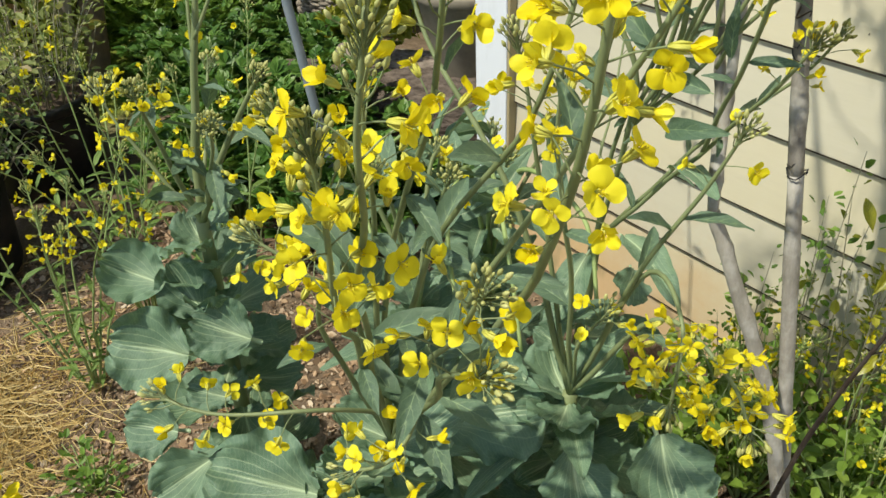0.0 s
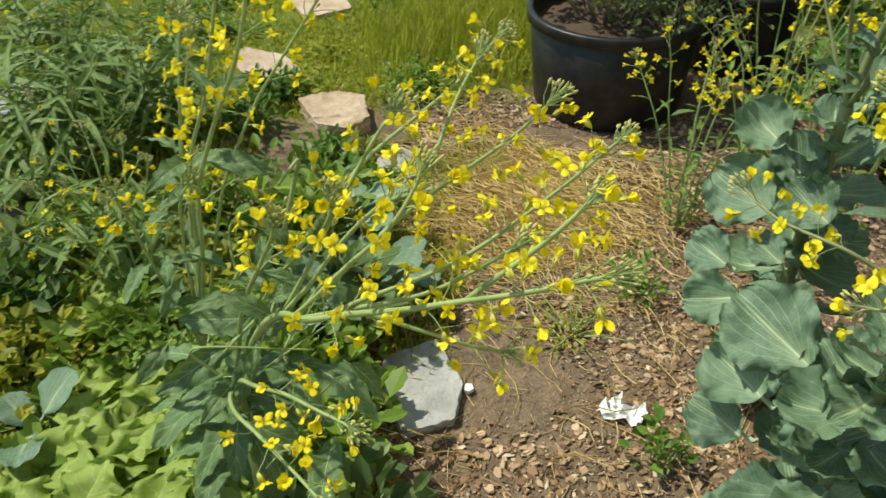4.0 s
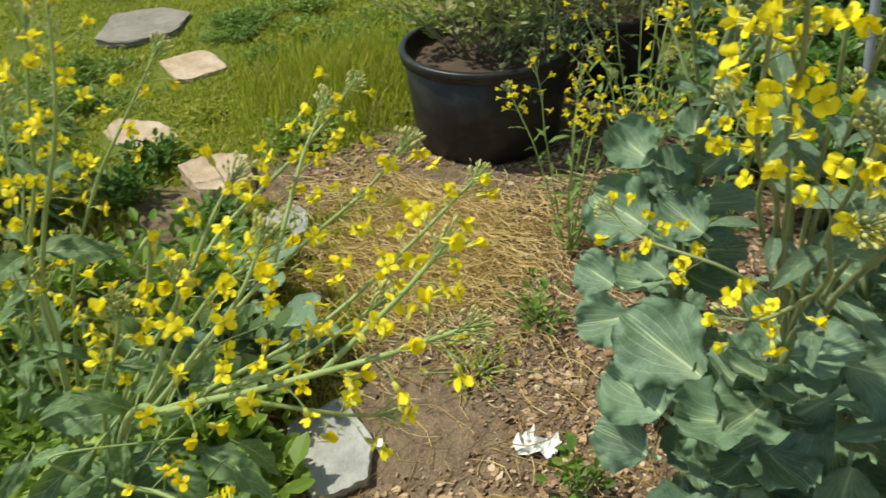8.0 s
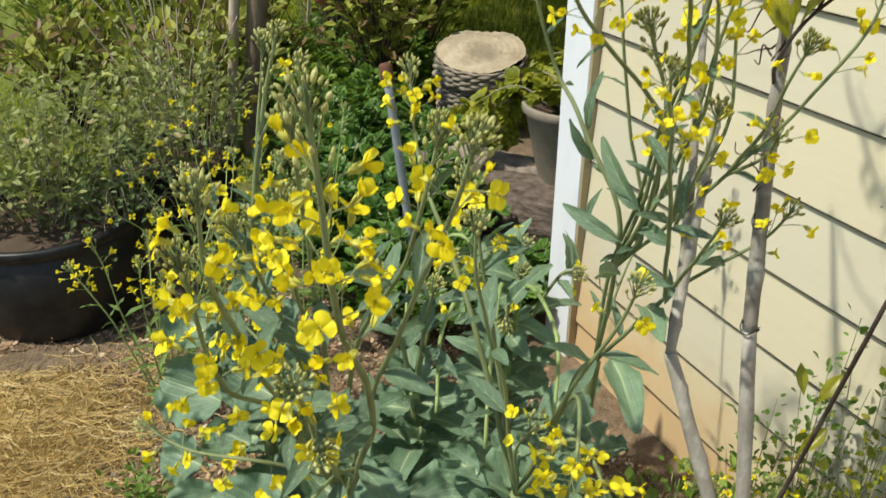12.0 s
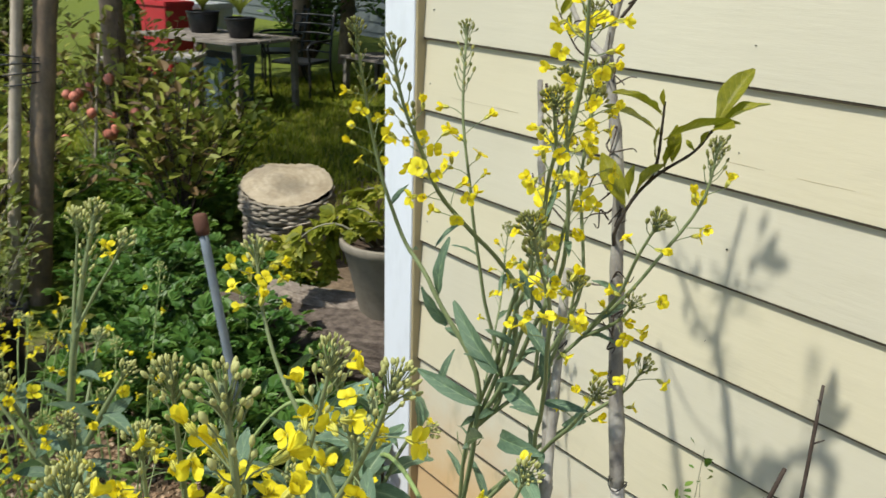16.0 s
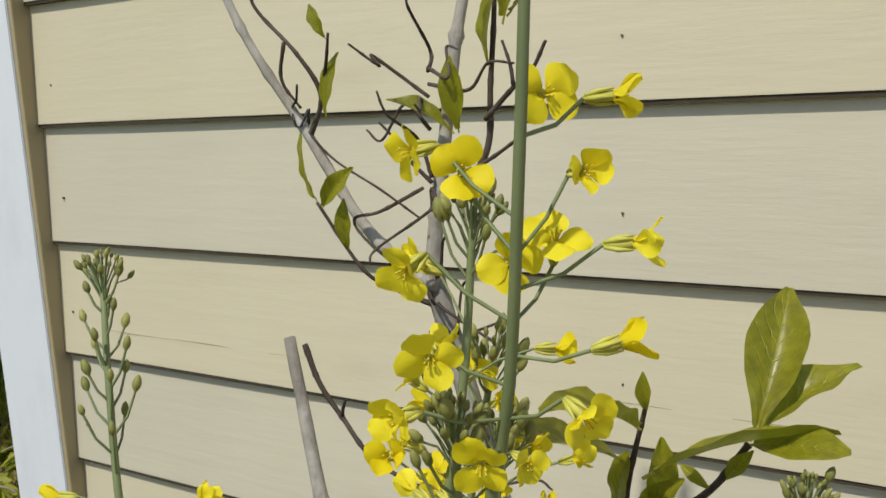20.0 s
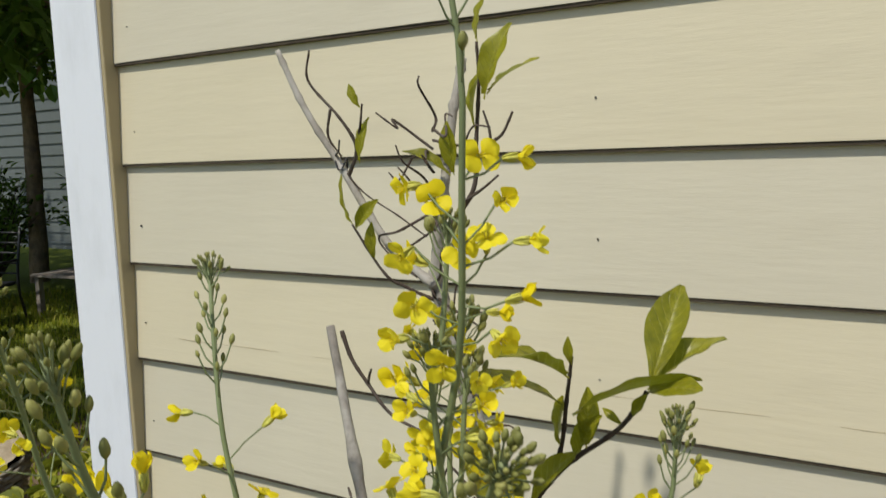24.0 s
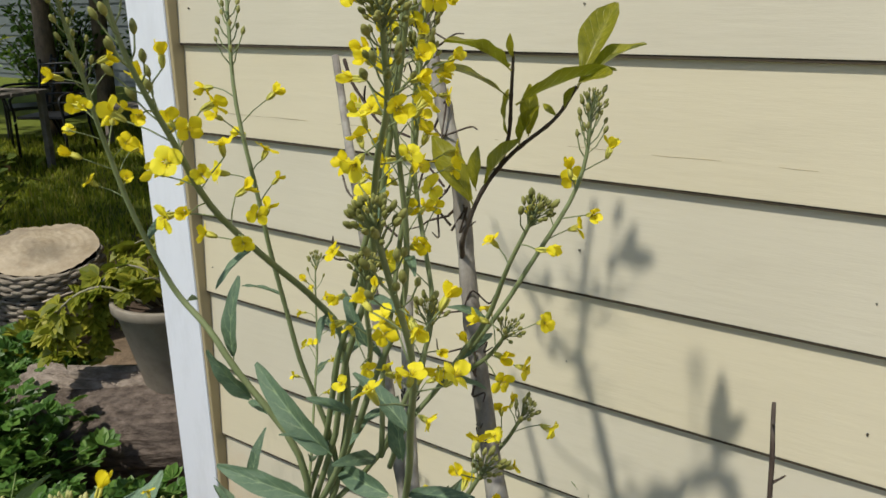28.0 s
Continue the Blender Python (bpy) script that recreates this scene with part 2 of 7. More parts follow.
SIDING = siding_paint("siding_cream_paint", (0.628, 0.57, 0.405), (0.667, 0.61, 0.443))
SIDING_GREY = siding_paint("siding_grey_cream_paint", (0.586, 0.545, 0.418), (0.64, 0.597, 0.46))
SEAM = plastic_mat("dark_brown", (0.055, 0.043, 0.028), (0.12, 0.095, 0.06), 0.9)
TRIM = trim_paint("white_trim_paint", (0.76, 0.79, 0.84), (0.52, 0.54, 0.56))
TRIM_EDGE = trim_paint("tan_edge_paint", (0.40, 0.33, 0.19), (0.25, 0.21, 0.13))
COLLARD = leaf_mat("collard_leaf", (0.072, 0.142, 0.090), (0.168, 0.262, 0.162), (0.44, 0.54, 0.33), veins=9.0, lift=2.6, width=0.052, fanned=0.62)
KALE = leaf_mat("kale_leaf", (0.062, 0.122, 0.044), (0.125, 0.210, 0.075), (0.36, 0.47, 0.22), veins=5)
NARROW = leaf_mat("narrow_leaf", (0.085, 0.155, 0.032), (0.17, 0.265, 0.06), (0.34, 0.44, 0.15), veins=4, thin=0.25)
STEMLEAF = leaf_mat("stem_leaf", (0.066, 0.118, 0.08), (0.128, 0.198, 0.12), (0.28, 0.38, 0.20), veins=5)
GLOSSY = leaf_mat("glossy_leaf", (0.15, 0.150, 0.008), (0.28, 0.265, 0.013), (0.44, 0.42, 0.07), rough=0.36, veins=8, lift=2.2, thin=0.28, width=0.035, spec=0.5, spots=0.0)
LETTUCE = leaf_mat("lettuce_leaf", (0.20, 0.29, 0.045), (0.33, 0.43, 0.085), (0.52, 0.58, 0.22), thin=0.3, veins=5)
# deep green leaf, darkened further for the shade on the corner herbs
DEEPHERB = island_mat("deep_green_herb_leaf", ((0.0, (0.045, 0.115, 0.02)), (0.6, (0.095, 0.205, 0.034)), (1.0, (0.185, 0.31, 0.065))), rough=0.42, thin=0.2)
BRONZE = island_mat("bronze_leaf", ((0.0, (0.12, 0.07, 0.035)), (0.3, (0.24, 0.15, 0.06)), (0.45, (0.27, 0.31, 0.05)), (1.0, (0.48, 0.50, 0.09))), rough=0.5, thin=0.25)
HERB = island_mat("herb_leaf", ((0.0, (0.08, 0.165, 0.026)), (0.6, (0.16, 0.29, 0.046)), (1.0, (0.28, 0.41, 0.08))), rough=0.45, thin=0.28)
ROSELEAF = island_mat("rose_leaf", ((0.0, (0.14, 0.20, 0.03)), (0.5, (0.27, 0.34, 0.05)), (0.88, (0.42, 0.46, 0.09)), (1.0, (0.46, 0.24, 0.10))), rough=0.5, thin=0.3)
LUSH = island_mat("lush_weed_leaf", ((0.0, (0.13, 0.22, 0.03)), (0.6, (0.22, 0.34, 0.05)), (1.0, (0.33, 0.44, 0.09))), rough=0.5, thin=0.28)
YELLOWISH = island_mat("yellow_green_leaf", ((0.0, (0.16, 0.19, 0.014)), (0.6, (0.33, 0.335, 0.03)), (1.0, (0.50, 0.46, 0.055))), rough=0.5, thin=0.3)
SHRUBLEAF = island_mat("shrub_leaf", ((0.0, (0.17, 0.205, 0.06)), (0.55, (0.33, 0.375, 0.115)), (0.88, (0.48, 0.50, 0.21)), (1.0, (0.56, 0.42, 0.25))), rough=0.55, thin=0.35)
GREYLEAF = island_mat("grey_green_leaf", ((0.0, (0.08, 0.135, 0.045)), (0.6, (0.145, 0.215, 0.075)), (1.0, (0.24, 0.31, 0.115))), rough=0.55, thin=0.18)
GRASS = island_mat("grass_blade", ((0.0, (0.20, 0.25, 0.018)), (0.4, (0.38, 0.42, 0.03)), (0.75, (0.55, 0.54, 0.06)), (1.0, (0.66, 0.54, 0.17))), rough=0.6, thin=0.4)
STRAW = island_mat("straw", ((0.0, (0.50, 0.34, 0.12)), (0.5, (0.70, 0.52, 0.21)), (1.0, (0.82, 0.68, 0.37))), rough=0.6)
CHIPS = island_mat("wood_chips", ((0.0, (0.13, 0.085, 0.05)), (0.4, (0.37, 0.235, 0.14)), (0.75, (0.58, 0.40, 0.25)), (0.92, (0.68, 0.53, 0.37)), (1.0, (0.78, 0.68, 0.52))), rough=0.85, grain=150)
PETAL = petal_mat()
BUD = island_mat("flower_bud", ((0.0, (0.42, 0.43, 0.14)), (0.6, (0.60, 0.60, 0.24)), (0.93, (0.72, 0.70, 0.31)), (1.0, (0.86, 0.76, 0.06))), rough=0.5, thin=0.1)
BUD_OLIVE = island_mat("olive_flower_bud", ((0.0, (0.20, 0.21, 0.055)), (0.6, (0.34, 0.34, 0.10)), (0.95, (0.46, 0.44, 0.14)), (1.0, (0.80, 0.68, 0.05))), rough=0.5, thin=0.1)
CALYX = stem_mat("calyx", (0.58, 0.54, 0.08), (0.46, 0.47, 0.11))
ANTHER = stem_mat("anther", (0.62, 0.50, 0.03), (0.74, 0.62, 0.05))
STEM = stem_mat("collard_stem", (0.145, 0.182, 0.078), (0.25, 0.295, 0.14))
STEM_PALE = stem_mat("kale_stem", (0.22, 0.30, 0.10), (0.32, 0.41, 0.155))
STALK = stem_mat("old_stalk", (0.22, 0.20, 0.14), (0.33, 0.32, 0.21))
BARK = bark_mat("grey_bark", (0.24, 0.22, 0.185), (0.44, 0.41, 0.36), (0.56, 0.54, 0.49))
BARK_DARK = bark_mat("dark_grey_bark", (0.155, 0.14, 0.12), (0.32, 0.295, 0.255), (0.46, 0.44, 0.39))
TWIG = bark_mat("dark_twig", (0.035, 0.026, 0.02), (0.09, 0.065, 0.05), (0.13, 0.11, 0.09))
STUMPSIDE = layered_mat("layered_stump_bark", (0.15, 0.122, 0.09), (0.50, 0.44, 0.35))
LOGPALE = layered_mat("weathered_log_bark", (0.15, 0.118, 0.094), (0.46, 0.385, 0.315), (2.2, 3.2, 7.0))
LOGSIDE = layered_mat("layered_log_bark", (0.055, 0.042, 0.034), (0.25, 0.2, 0.163), (2.4, 2.4, 7.0))
STUMPTOP = bark_mat("sawn_stump", (0.34, 0.27, 0.18), (0.54, 0.46, 0.34), (0.25, 0.21, 0.16), 12)
POSTWOOD = bark_mat("post_wood", (0.17, 0.12, 0.08), (0.34, 0.255, 0.175), (0.14, 0.11, 0.09), 20)
PALEPOLE = bark_mat("pale_pole", (0.40, 0.33, 0.25), (0.58, 0.50, 0.40), (0.28, 0.22, 0.16), 16)
SOIL = ground_mat()
TANSTONE = stone_mat("tan_stone", (0.40, 0.29, 0.195), (0.58, 0.465, 0.36), (0.30, 0.22, 0.13))
DARKSTONE = stone_mat("brown_grey_stone", (0.20, 0.18, 0.155), (0.31, 0.285, 0.245), (0.15, 0.14, 0.12))
GREYSTONE = stone_mat("grey_stone", (0.30, 0.30, 0.29), (0.46, 0.46, 0.45), (0.24, 0.25, 0.24))
BLACKPOT = plastic_mat("black_plastic", (0.012, 0.012, 0.014), (0.055, 0.050, 0.046), 0.42)
GREYPOT = plastic_mat("grey_plastic", (0.275, 0.24, 0.185), (0.13, 0.105, 0.073), 0.75)
POTSOIL = island_mat("potting_soil", ((0.0, (0.05, 0.035, 0.025)), (1.0, (0.12, 0.085, 0.06))), rough=0.95)
PAPER = plastic_mat("white_paper", (0.80, 0.80, 0.80), (0.62, 0.58, 0.52), 0.7)
PIPE = plastic_mat("grey_pipe", (0.20, 0.235, 0.27), (0.33, 0.36, 0.39), 0.5)
RUST = plastic_mat("rusty_cap", (0.115, 0.05, 0.032), (0.17, 0.085, 0.05), 0.85)
WIRE = plastic_mat("dark_wire", (0.02, 0.02, 0.022), (0.05, 0.045, 0.04), 0.5)
DARKMETAL = plastic_mat("dark_metal", (0.02, 0.022, 0.025), (0.05, 0.05, 0.05), 0.4)
TABLEWOOD = bark_mat("table_wood", (0.20, 0.17, 0.145), (0.36, 0.32, 0.28), (0.15, 0.13, 0.11), 14)
# tree shade on the far wall is put into this darker grey
FARSIDING = trim_paint("far_siding_shaded_paint", (0.11, 0.125, 0.12), (0.06, 0.07, 0.068))
PALEBOARD = plastic_mat("pale_board", (0.58, 0.53, 0.46), (0.40, 0.35, 0.28), 0.7)
BLUEGREY = plastic_mat("blue_grey_plastic", (0.07, 0.10, 0.13), (0.14, 0.16, 0.17), 0.5)
REDPLASTIC = plastic_mat("red_plastic", (0.52, 0.04, 0.05), (0.36, 0.07, 0.07), 0.5)
TERRA = plastic_mat("coral_petal", (0.62, 0.20, 0.13), (0.70, 0.33, 0.24), 0.6)


# ---- builders ----
WORLD = {}


def thing(name, at, label, category, group="", kind=""):
    """An Empty at the base of a thing."""
    ob = new(name)
    ob.empty_display_size = 0.05
    ob.matrix_basis = Matrix.Translation(at)
    WORLD[ob.name] = Matrix.Translation(at)
    return tagged(ob, label, category, group, kind)


def to_mesh(name, bm, mats, smooth=True):
    me = bpy.data.meshes.new(name)
    bm.to_mesh(me)
    bm.free()
    for m in mats if isinstance(mats, (list, tuple)) else [mats]:
        me.materials.append(m)
    if smooth:
        me.shade_smooth()
    return me


def raw_mesh(name, verts, faces, mat, uvs=None, smooth=False):
    me = bpy.data.meshes.new(name)
    me.from_pydata(verts, [], faces)
    me.materials.append(mat)
    if uvs is not None:
        layer = me.uv_layers.new(name="UVMap")
        loops = np.empty(len(me.loops), np.int32)
        me.loops.foreach_get("vertex_index", loops)
        layer.data.foreach_set("uv", np.asarray(uvs, np.float32)[loops].ravel())
    if smooth:
        me.shade_smooth()
    return me


def part(name, mesh, parent, m=None, label="", kind=""):
    """One mesh object under a thing or a part; m is its pose in the world."""
    ob = new(name, mesh)
    m = m or Matrix()
    WORLD[ob.name] = m
    if parent:
        ob.parent = parent
        ob.matrix_basis = WORLD[parent.name].inverted() @ m
    else:
        ob.matrix_basis = m
    return tagged(ob, label, kind=kind)


def solo(name, mesh, label, category, m=None, group="", kind=""):
    ob = part(name, mesh, None, m)
    return tagged(ob, label, category, group, kind)


def curve(points, n):
    """n + 1 points of a smooth line through the points given."""
    pts = [Vector(p) for p in points]
    if len(pts) == 2:
        return [pts[0].lerp(pts[1], i / n) for i in range(n + 1)]
    ext = [2 * pts[0] - pts[1], *pts, 2 * pts[-1] - pts[-2]]
    out = []
    for i in range(n + 1):
        s = i / n * (len(pts) - 1)
        k = min(int(s), len(pts) - 2)
        u = s - k
        a, b, c, d = ext[k : k + 4]
        out.append(0.5 * (2 * b + (c - a) * u + (2 * a - 5 * b + 4 * c - d) * u * u + (3 * b - a - 3 * c + d) * u**3))
    return out


def tube(bm, line, radii, sides=6, cap=True, wobble=0.0, mat=0):
    """A tapered tube along a line, added to bm."""
    n = len(line)
    rings, side = [], None
    for i, p in enumerate(line):
        way = (line[min(i + 1, n - 1)] - line[max(i - 1, 0)]).normalized()
        if side is None:
            side = way.orthogonal().normalized()
        side = (side - way * side.dot(way)).normalized()
        other = way.cross(side)
        r = radii[0] + (radii[1] - radii[0]) * i / (n - 1) if len(radii) == 2 else radii[i]
        rings.append([bm.verts.new(p + (side * math.cos(a) + other * math.sin(a)) * r * (1 + wobble * noise.noise(p * 30 + side * math.cos(a)))) for a in (2 * math.pi * k / sides for k in range(sides))])
    for a, b in zip(rings, rings[1:]):
        for k in range(sides):
            bm.faces.new((a[k], a[(k + 1) % sides], b[(k + 1) % sides], b[k])).material_index = mat
    if cap:
        bm.faces.new(rings[-1]).material_index = mat
        bm.faces.new(rings[0][::-1]).material_index = mat


def lathe(bm, profile, sides=32, mat=0):
    """A turned shape from (radius, height) pairs."""
    rings = [[bm.verts.new((r * math.cos(2 * math.pi * k / sides), r * math.sin(2 * math.pi * k / sides), z)) for k in range(sides)] for r, z in profile]
    for a, b in zip(rings, rings[1:]):
        for k in range(sides):
            bm.faces.new((a[k], a[(k + 1) % sides], b[(k + 1) % sides], b[k])).material_index = mat
    return rings


def box(bm, x0, y0, z0, x1, y1, z1, bevel=0.0):
    v = [bm.verts.new(p) for p in ((x0, y0, z0), (x1, y0, z0), (x1, y1, z0), (x0, y1, z0), (x0, y0, z1), (x1, y0, z1), (x1, y1, z1), (x0, y1, z1))]
    f = [bm.faces.new([v[i] for i in k]) for k in ((3, 2, 1, 0), (4, 5, 6, 7), (0, 1, 5, 4), (1, 2, 6, 5), (2, 3, 7, 6), (3, 0, 4, 7))]
    if bevel:
        bmesh.ops.bevel(bm, geom=list({e for q in f for e in q.edges}), offset=bevel, segments=2, affect="EDGES")


def facing(at, way, up=(0, 0, 1), scale=1.0, spin=0.0):
    """A pose whose +Y runs along way and whose +Z is as near up as can be."""
    y = Vector(way).normalized()
    x = y.cross(Vector(up))
    x = x.normalized() if x.length > 1e-4 else y.orthogonal().normalized()
    z = x.cross(y)
    m = Matrix((x, y, z)).transposed().to_4x4() @ Matrix.Rotation(spin, 4, "Y")
    return Matrix.Translation(at) @ m @ Matrix.Scale(scale, 4)


def blade(shape, length, width, nu, nv, droop, cup, wave, petiole, seed, mat, name="leaf", twist=0.0, lobes=0.0):
    """A leaf along +Y from the origin, its upper face to +Z. shape(v) gives the half width from 0 to 1."""
    verts, uvs, faces = [], [], []
    for j in range(nv + 1):
        v = j / nv
        y = petiole + v * length
        bend = -droop * (v**2) * length
        w = shape(v) * width * 0.5
        for i in range(nu + 1):
            u = 2 * i / nu - 1
            ruff = noise.noise(Vector((u * 1.3 + seed * 7.1, v * 3.0, seed))) * wave * (0.25 + 0.75 * abs(u))
            ruff += math.sin(v * 17 + seed * 3 + u) * wave * 0.35 * abs(u) ** 2
            edge = 1 + lobes * math.sin(v * 34 + seed) * abs(u) ** 3 + 0.10 * noise.noise(Vector((seed * 3.3, v * 5, u)))
            z = bend + cup * w * abs(u) ** 1.6 + ruff * length * 0.4 + twist * u * w * v
            groove = -0.012 * length * max(0.0, 1 - abs(u) * 6)
            verts.append((u * w * edge, y, z + groove))
            uvs.append(((u + 1) / 2, v))
    for j in range(nv):
        for i in range(nu):
            a = j * (nu + 1) + i
            faces.append((a, a + 1, a + nu + 2, a + nu + 1))
    if petiole > 0:
        r = width * 0.028 + 0.0012
        for j in range(4):
            y = petiole * j / 3 * 1.15
            for k in range(5):
                a = 2 * math.pi * k / 5
                verts.append((math.cos(a) * r * (1.3 - 0.12 * j), y, math.sin(a) * r - r * 0.8))
                uvs.append((0.5, 0.0))
        b = (nu + 1) * (nv + 1)
        for j in range(3):
            for k in range(5):
                faces.append((b + 5 * j + k, b + 5 * j + (k + 1) % 5, b + 5 * j + 5 + (k + 1) % 5, b + 5 * j + 5 + k))
    return raw_mesh(name, verts, faces, mat, uvs, smooth=True)


def broad(v):
    """Nearly round, cut off at the base, blunt at the tip."""
    rise = min(1.0, (v + 0.03) / 0.42) ** 0.62
    fall = math.sqrt(max(0.0, 1 - max(0.0, (v - 0.5) / 0.53) ** 2.3))
    return max(0.05, rise * fall)


def oblong(v):
    return max(0.03, math.sin(math.pi * (0.04 + 0.93 * v**0.85)) ** 0.75)


def lance(v):
    return max(0.03, math.sin(math.pi * (0.05 + 0.93 * v)) ** 0.9)


def leaf_set(mat, shape, n, length, width, nu, nv, droop, cup, wave, petiole, name="leaf", lobes=0.0):
    return [blade(shape, length, width * (0.9 + 0.2 * random.random()), nu, nv, droop * (0.4 + 1.2 * random.random()), cup * (0.4 + 1.1 * random.random()), wave * (0.7 + 0.6 * random.random()), petiole, s + 0.37, mat, name, 0.3 * (random.random() - 0.5), lobes) for s in range(n)]


# ---- house, ground ----
LAP, FIRST = 0.178, -0.039


def build_house():
    bm = bmesh.new()
    box(bm, -0.1, 0.025, -0.25, 6.0, 0.16, 3.4)
    wall = solo("wall_north", to_mesh("wall_north", bm, TRIM_EDGE, False), "house wall clad in cream lapped siding boards", "wall", kind="structure")
    bm = bmesh.new()
    prof = [(0.0, 0.0), (0.0, 0.002), (0.011, LAP + 0.018), (0.023, LAP + 0.018), (0.012, 0.0)]
    n = 60
    rows = []
    for i in range(n + 1):
        x = 6.0 * i / n
        rows.append([bm.verts.new((x, y + 0.0012 * noise.noise(Vector((x * 2.2, z * 3, 0))), z + (0.0012 * noise.noise(Vector((x * 1.7, 5, 0))) if k < 2 else 0))) for k, (y, z) in enumerate(prof)])
    for a, b in zip(rows, rows[1:]):
        for k in range(5):
            bm.faces.new((a[k], b[k], b[(k + 1) % 5], a[(k + 1) % 5]))
    bm.faces.new(rows[0])
    bm.faces.new(rows[-1][::-1])
    bmesh.ops.recalc_face_normals(bm, faces=bm.faces)
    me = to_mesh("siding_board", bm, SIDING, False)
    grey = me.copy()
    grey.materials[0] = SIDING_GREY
    # dark strip under each lap, added to deepen the lap shadow
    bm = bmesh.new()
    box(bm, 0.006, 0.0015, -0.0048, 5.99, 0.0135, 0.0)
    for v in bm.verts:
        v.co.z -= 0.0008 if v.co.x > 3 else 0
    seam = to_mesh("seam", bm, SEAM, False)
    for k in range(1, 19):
        part("seam", seam, wall, Matrix.Translation((0, 0, FIRST + k * LAP)), "dark strip added in the gap to deepen the board's shadow")
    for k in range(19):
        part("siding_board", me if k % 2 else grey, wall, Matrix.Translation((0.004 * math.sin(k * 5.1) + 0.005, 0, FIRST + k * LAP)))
    bm = bmesh.new()
    box(bm, -0.128, -0.021, -0.2, 0.0, 0.05, 3.4, 0.0015)
    corner = solo("corner_trim", to_mesh("corner_trim", bm, TRIM, False), "white painted corner board of the house", "trim", kind="structure")
    bm = bmesh.new()
    box(bm, 0.0, -0.0185, -0.2, 0.010, 0.02, 3.4, 0.001)
    part("edge_strip", to_mesh("edge_strip", bm, TRIM_EDGE, False), corner, label="tan caulked edge of the trim")
    bm = bmesh.new()
    box(bm, -0.12, 0.05, -0.25, -0.02, 5.0, 3.4)
    solo("wall_west", to_mesh("wall_west", bm, SIDING, False), "plain side wall of the house", "wall", kind="structure")
    for name, b in (("wall_east", (5.9, 0.16, -0.25, 6.0, 5.0, 3.4)), ("wall_rear", (-0.12, 5.0, -0.25, 6.0, 5.1, 3.4))):
        bm = bmesh.new()
        box(bm, *b)
        solo(name, to_mesh(name, bm, SIDING, False), "plain wall closing the house", "wall", kind="structure")
    bm = bmesh.new()
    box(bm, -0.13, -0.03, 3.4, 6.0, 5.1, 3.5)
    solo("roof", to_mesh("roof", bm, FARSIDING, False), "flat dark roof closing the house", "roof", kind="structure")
    bm = bmesh.new()
    tube(bm, [Vector((0.05 + 0.055 * k, 0.0028 + 0.0006 * math.sin(k * 2.3), 1.251 + 0.0008 * math.sin(k * 1.7))) for k in range(34)], (0.0004, 0.0006), 4)
    part("hairline_crack", to_mesh("hairline_crack", bm, TRIM_EDGE), wall, label="fine brown hairline crack along a board")
    # nail heads and specks on the boards
    rng = random.Random(4)
    bm = bmesh.new()
    lathe(bm, [(0.0, -0.0012), (0.0022, -0.001), (0.003, 0.0), (0.003, 0.004)], 8)
    nail = to_mesh("nail_head", bm, DARKMETAL)
    for k in range(5, 14):
        for x in (0.045, 0.906, 1.32, 1.72):
            z = FIRST + k * LAP + 0.062 + rng.uniform(-0.006, 0.006)
            part("nail_head", nail, wall, Matrix.Translation((x + rng.uniform(-0.01, 0.01), 0.0035, z)) @ Matrix.Rotation(radians(90), 4, "X") @ Matrix.Scale(rng.uniform(0.3, 0.6), 4))


def height(x, y):
    return 0.03 * noise.noise(Vector((x * 0.8, y * 0.8, 0))) + 0.012 * noise.noise(Vector((x * 4, y * 4, 3)))


def build_ground():
    def spread(mid, near, step, out):
        a = list(np.arange(mid - near, mid + near + 1e-6, step))
        d = step
        while a[-1] < out:
            d *= 1.45
            a.append(a[-1] + d)
            a.insert(0, a[0] - d)
        return a

    xs, ys = spread(-0.6, 3.0, 0.06, 900), spread(-1.2, 2.8, 0.06, 900)
    verts = [(x, y, height(x, y) * (1 if abs(x) < 8 and abs(y) < 8 else 0)) for y in ys for x in xs]
    n = len(xs)
    faces = [(j * n + i, j * n + i + 1, (j + 1) * n + i + 1, (j + 1) * n + i) for j in range(len(ys) - 1) for i in range(n - 1)]
    solo("ground", raw_mesh("ground", verts, faces, SOIL, smooth=True), "bare brown garden bed running into lawn", "ground", kind="structure")


def scatter(name, mat, count, seed, where, piece, label, category):
    """Many small pieces in one mesh. where(rng) gives (x, y) or None; piece(rng) gives vertices and faces."""
    rng = random.Random(seed)
    verts, faces = [], []
    made = 0
    while made < count:
        at = where(rng)
        if at is None:
            continue
        x, y = at
        vs, fs = piece(rng)
        b = len(verts)
        z = height(x, y)
        verts += [(p[0] + x, p[1] + y, p[2] + z) for p in vs]
        faces += [tuple(b + i for i in f) for f in fs]
        made += 1
    return solo(name, raw_mesh(name, verts, faces, mat), label, category, kind="stuff")


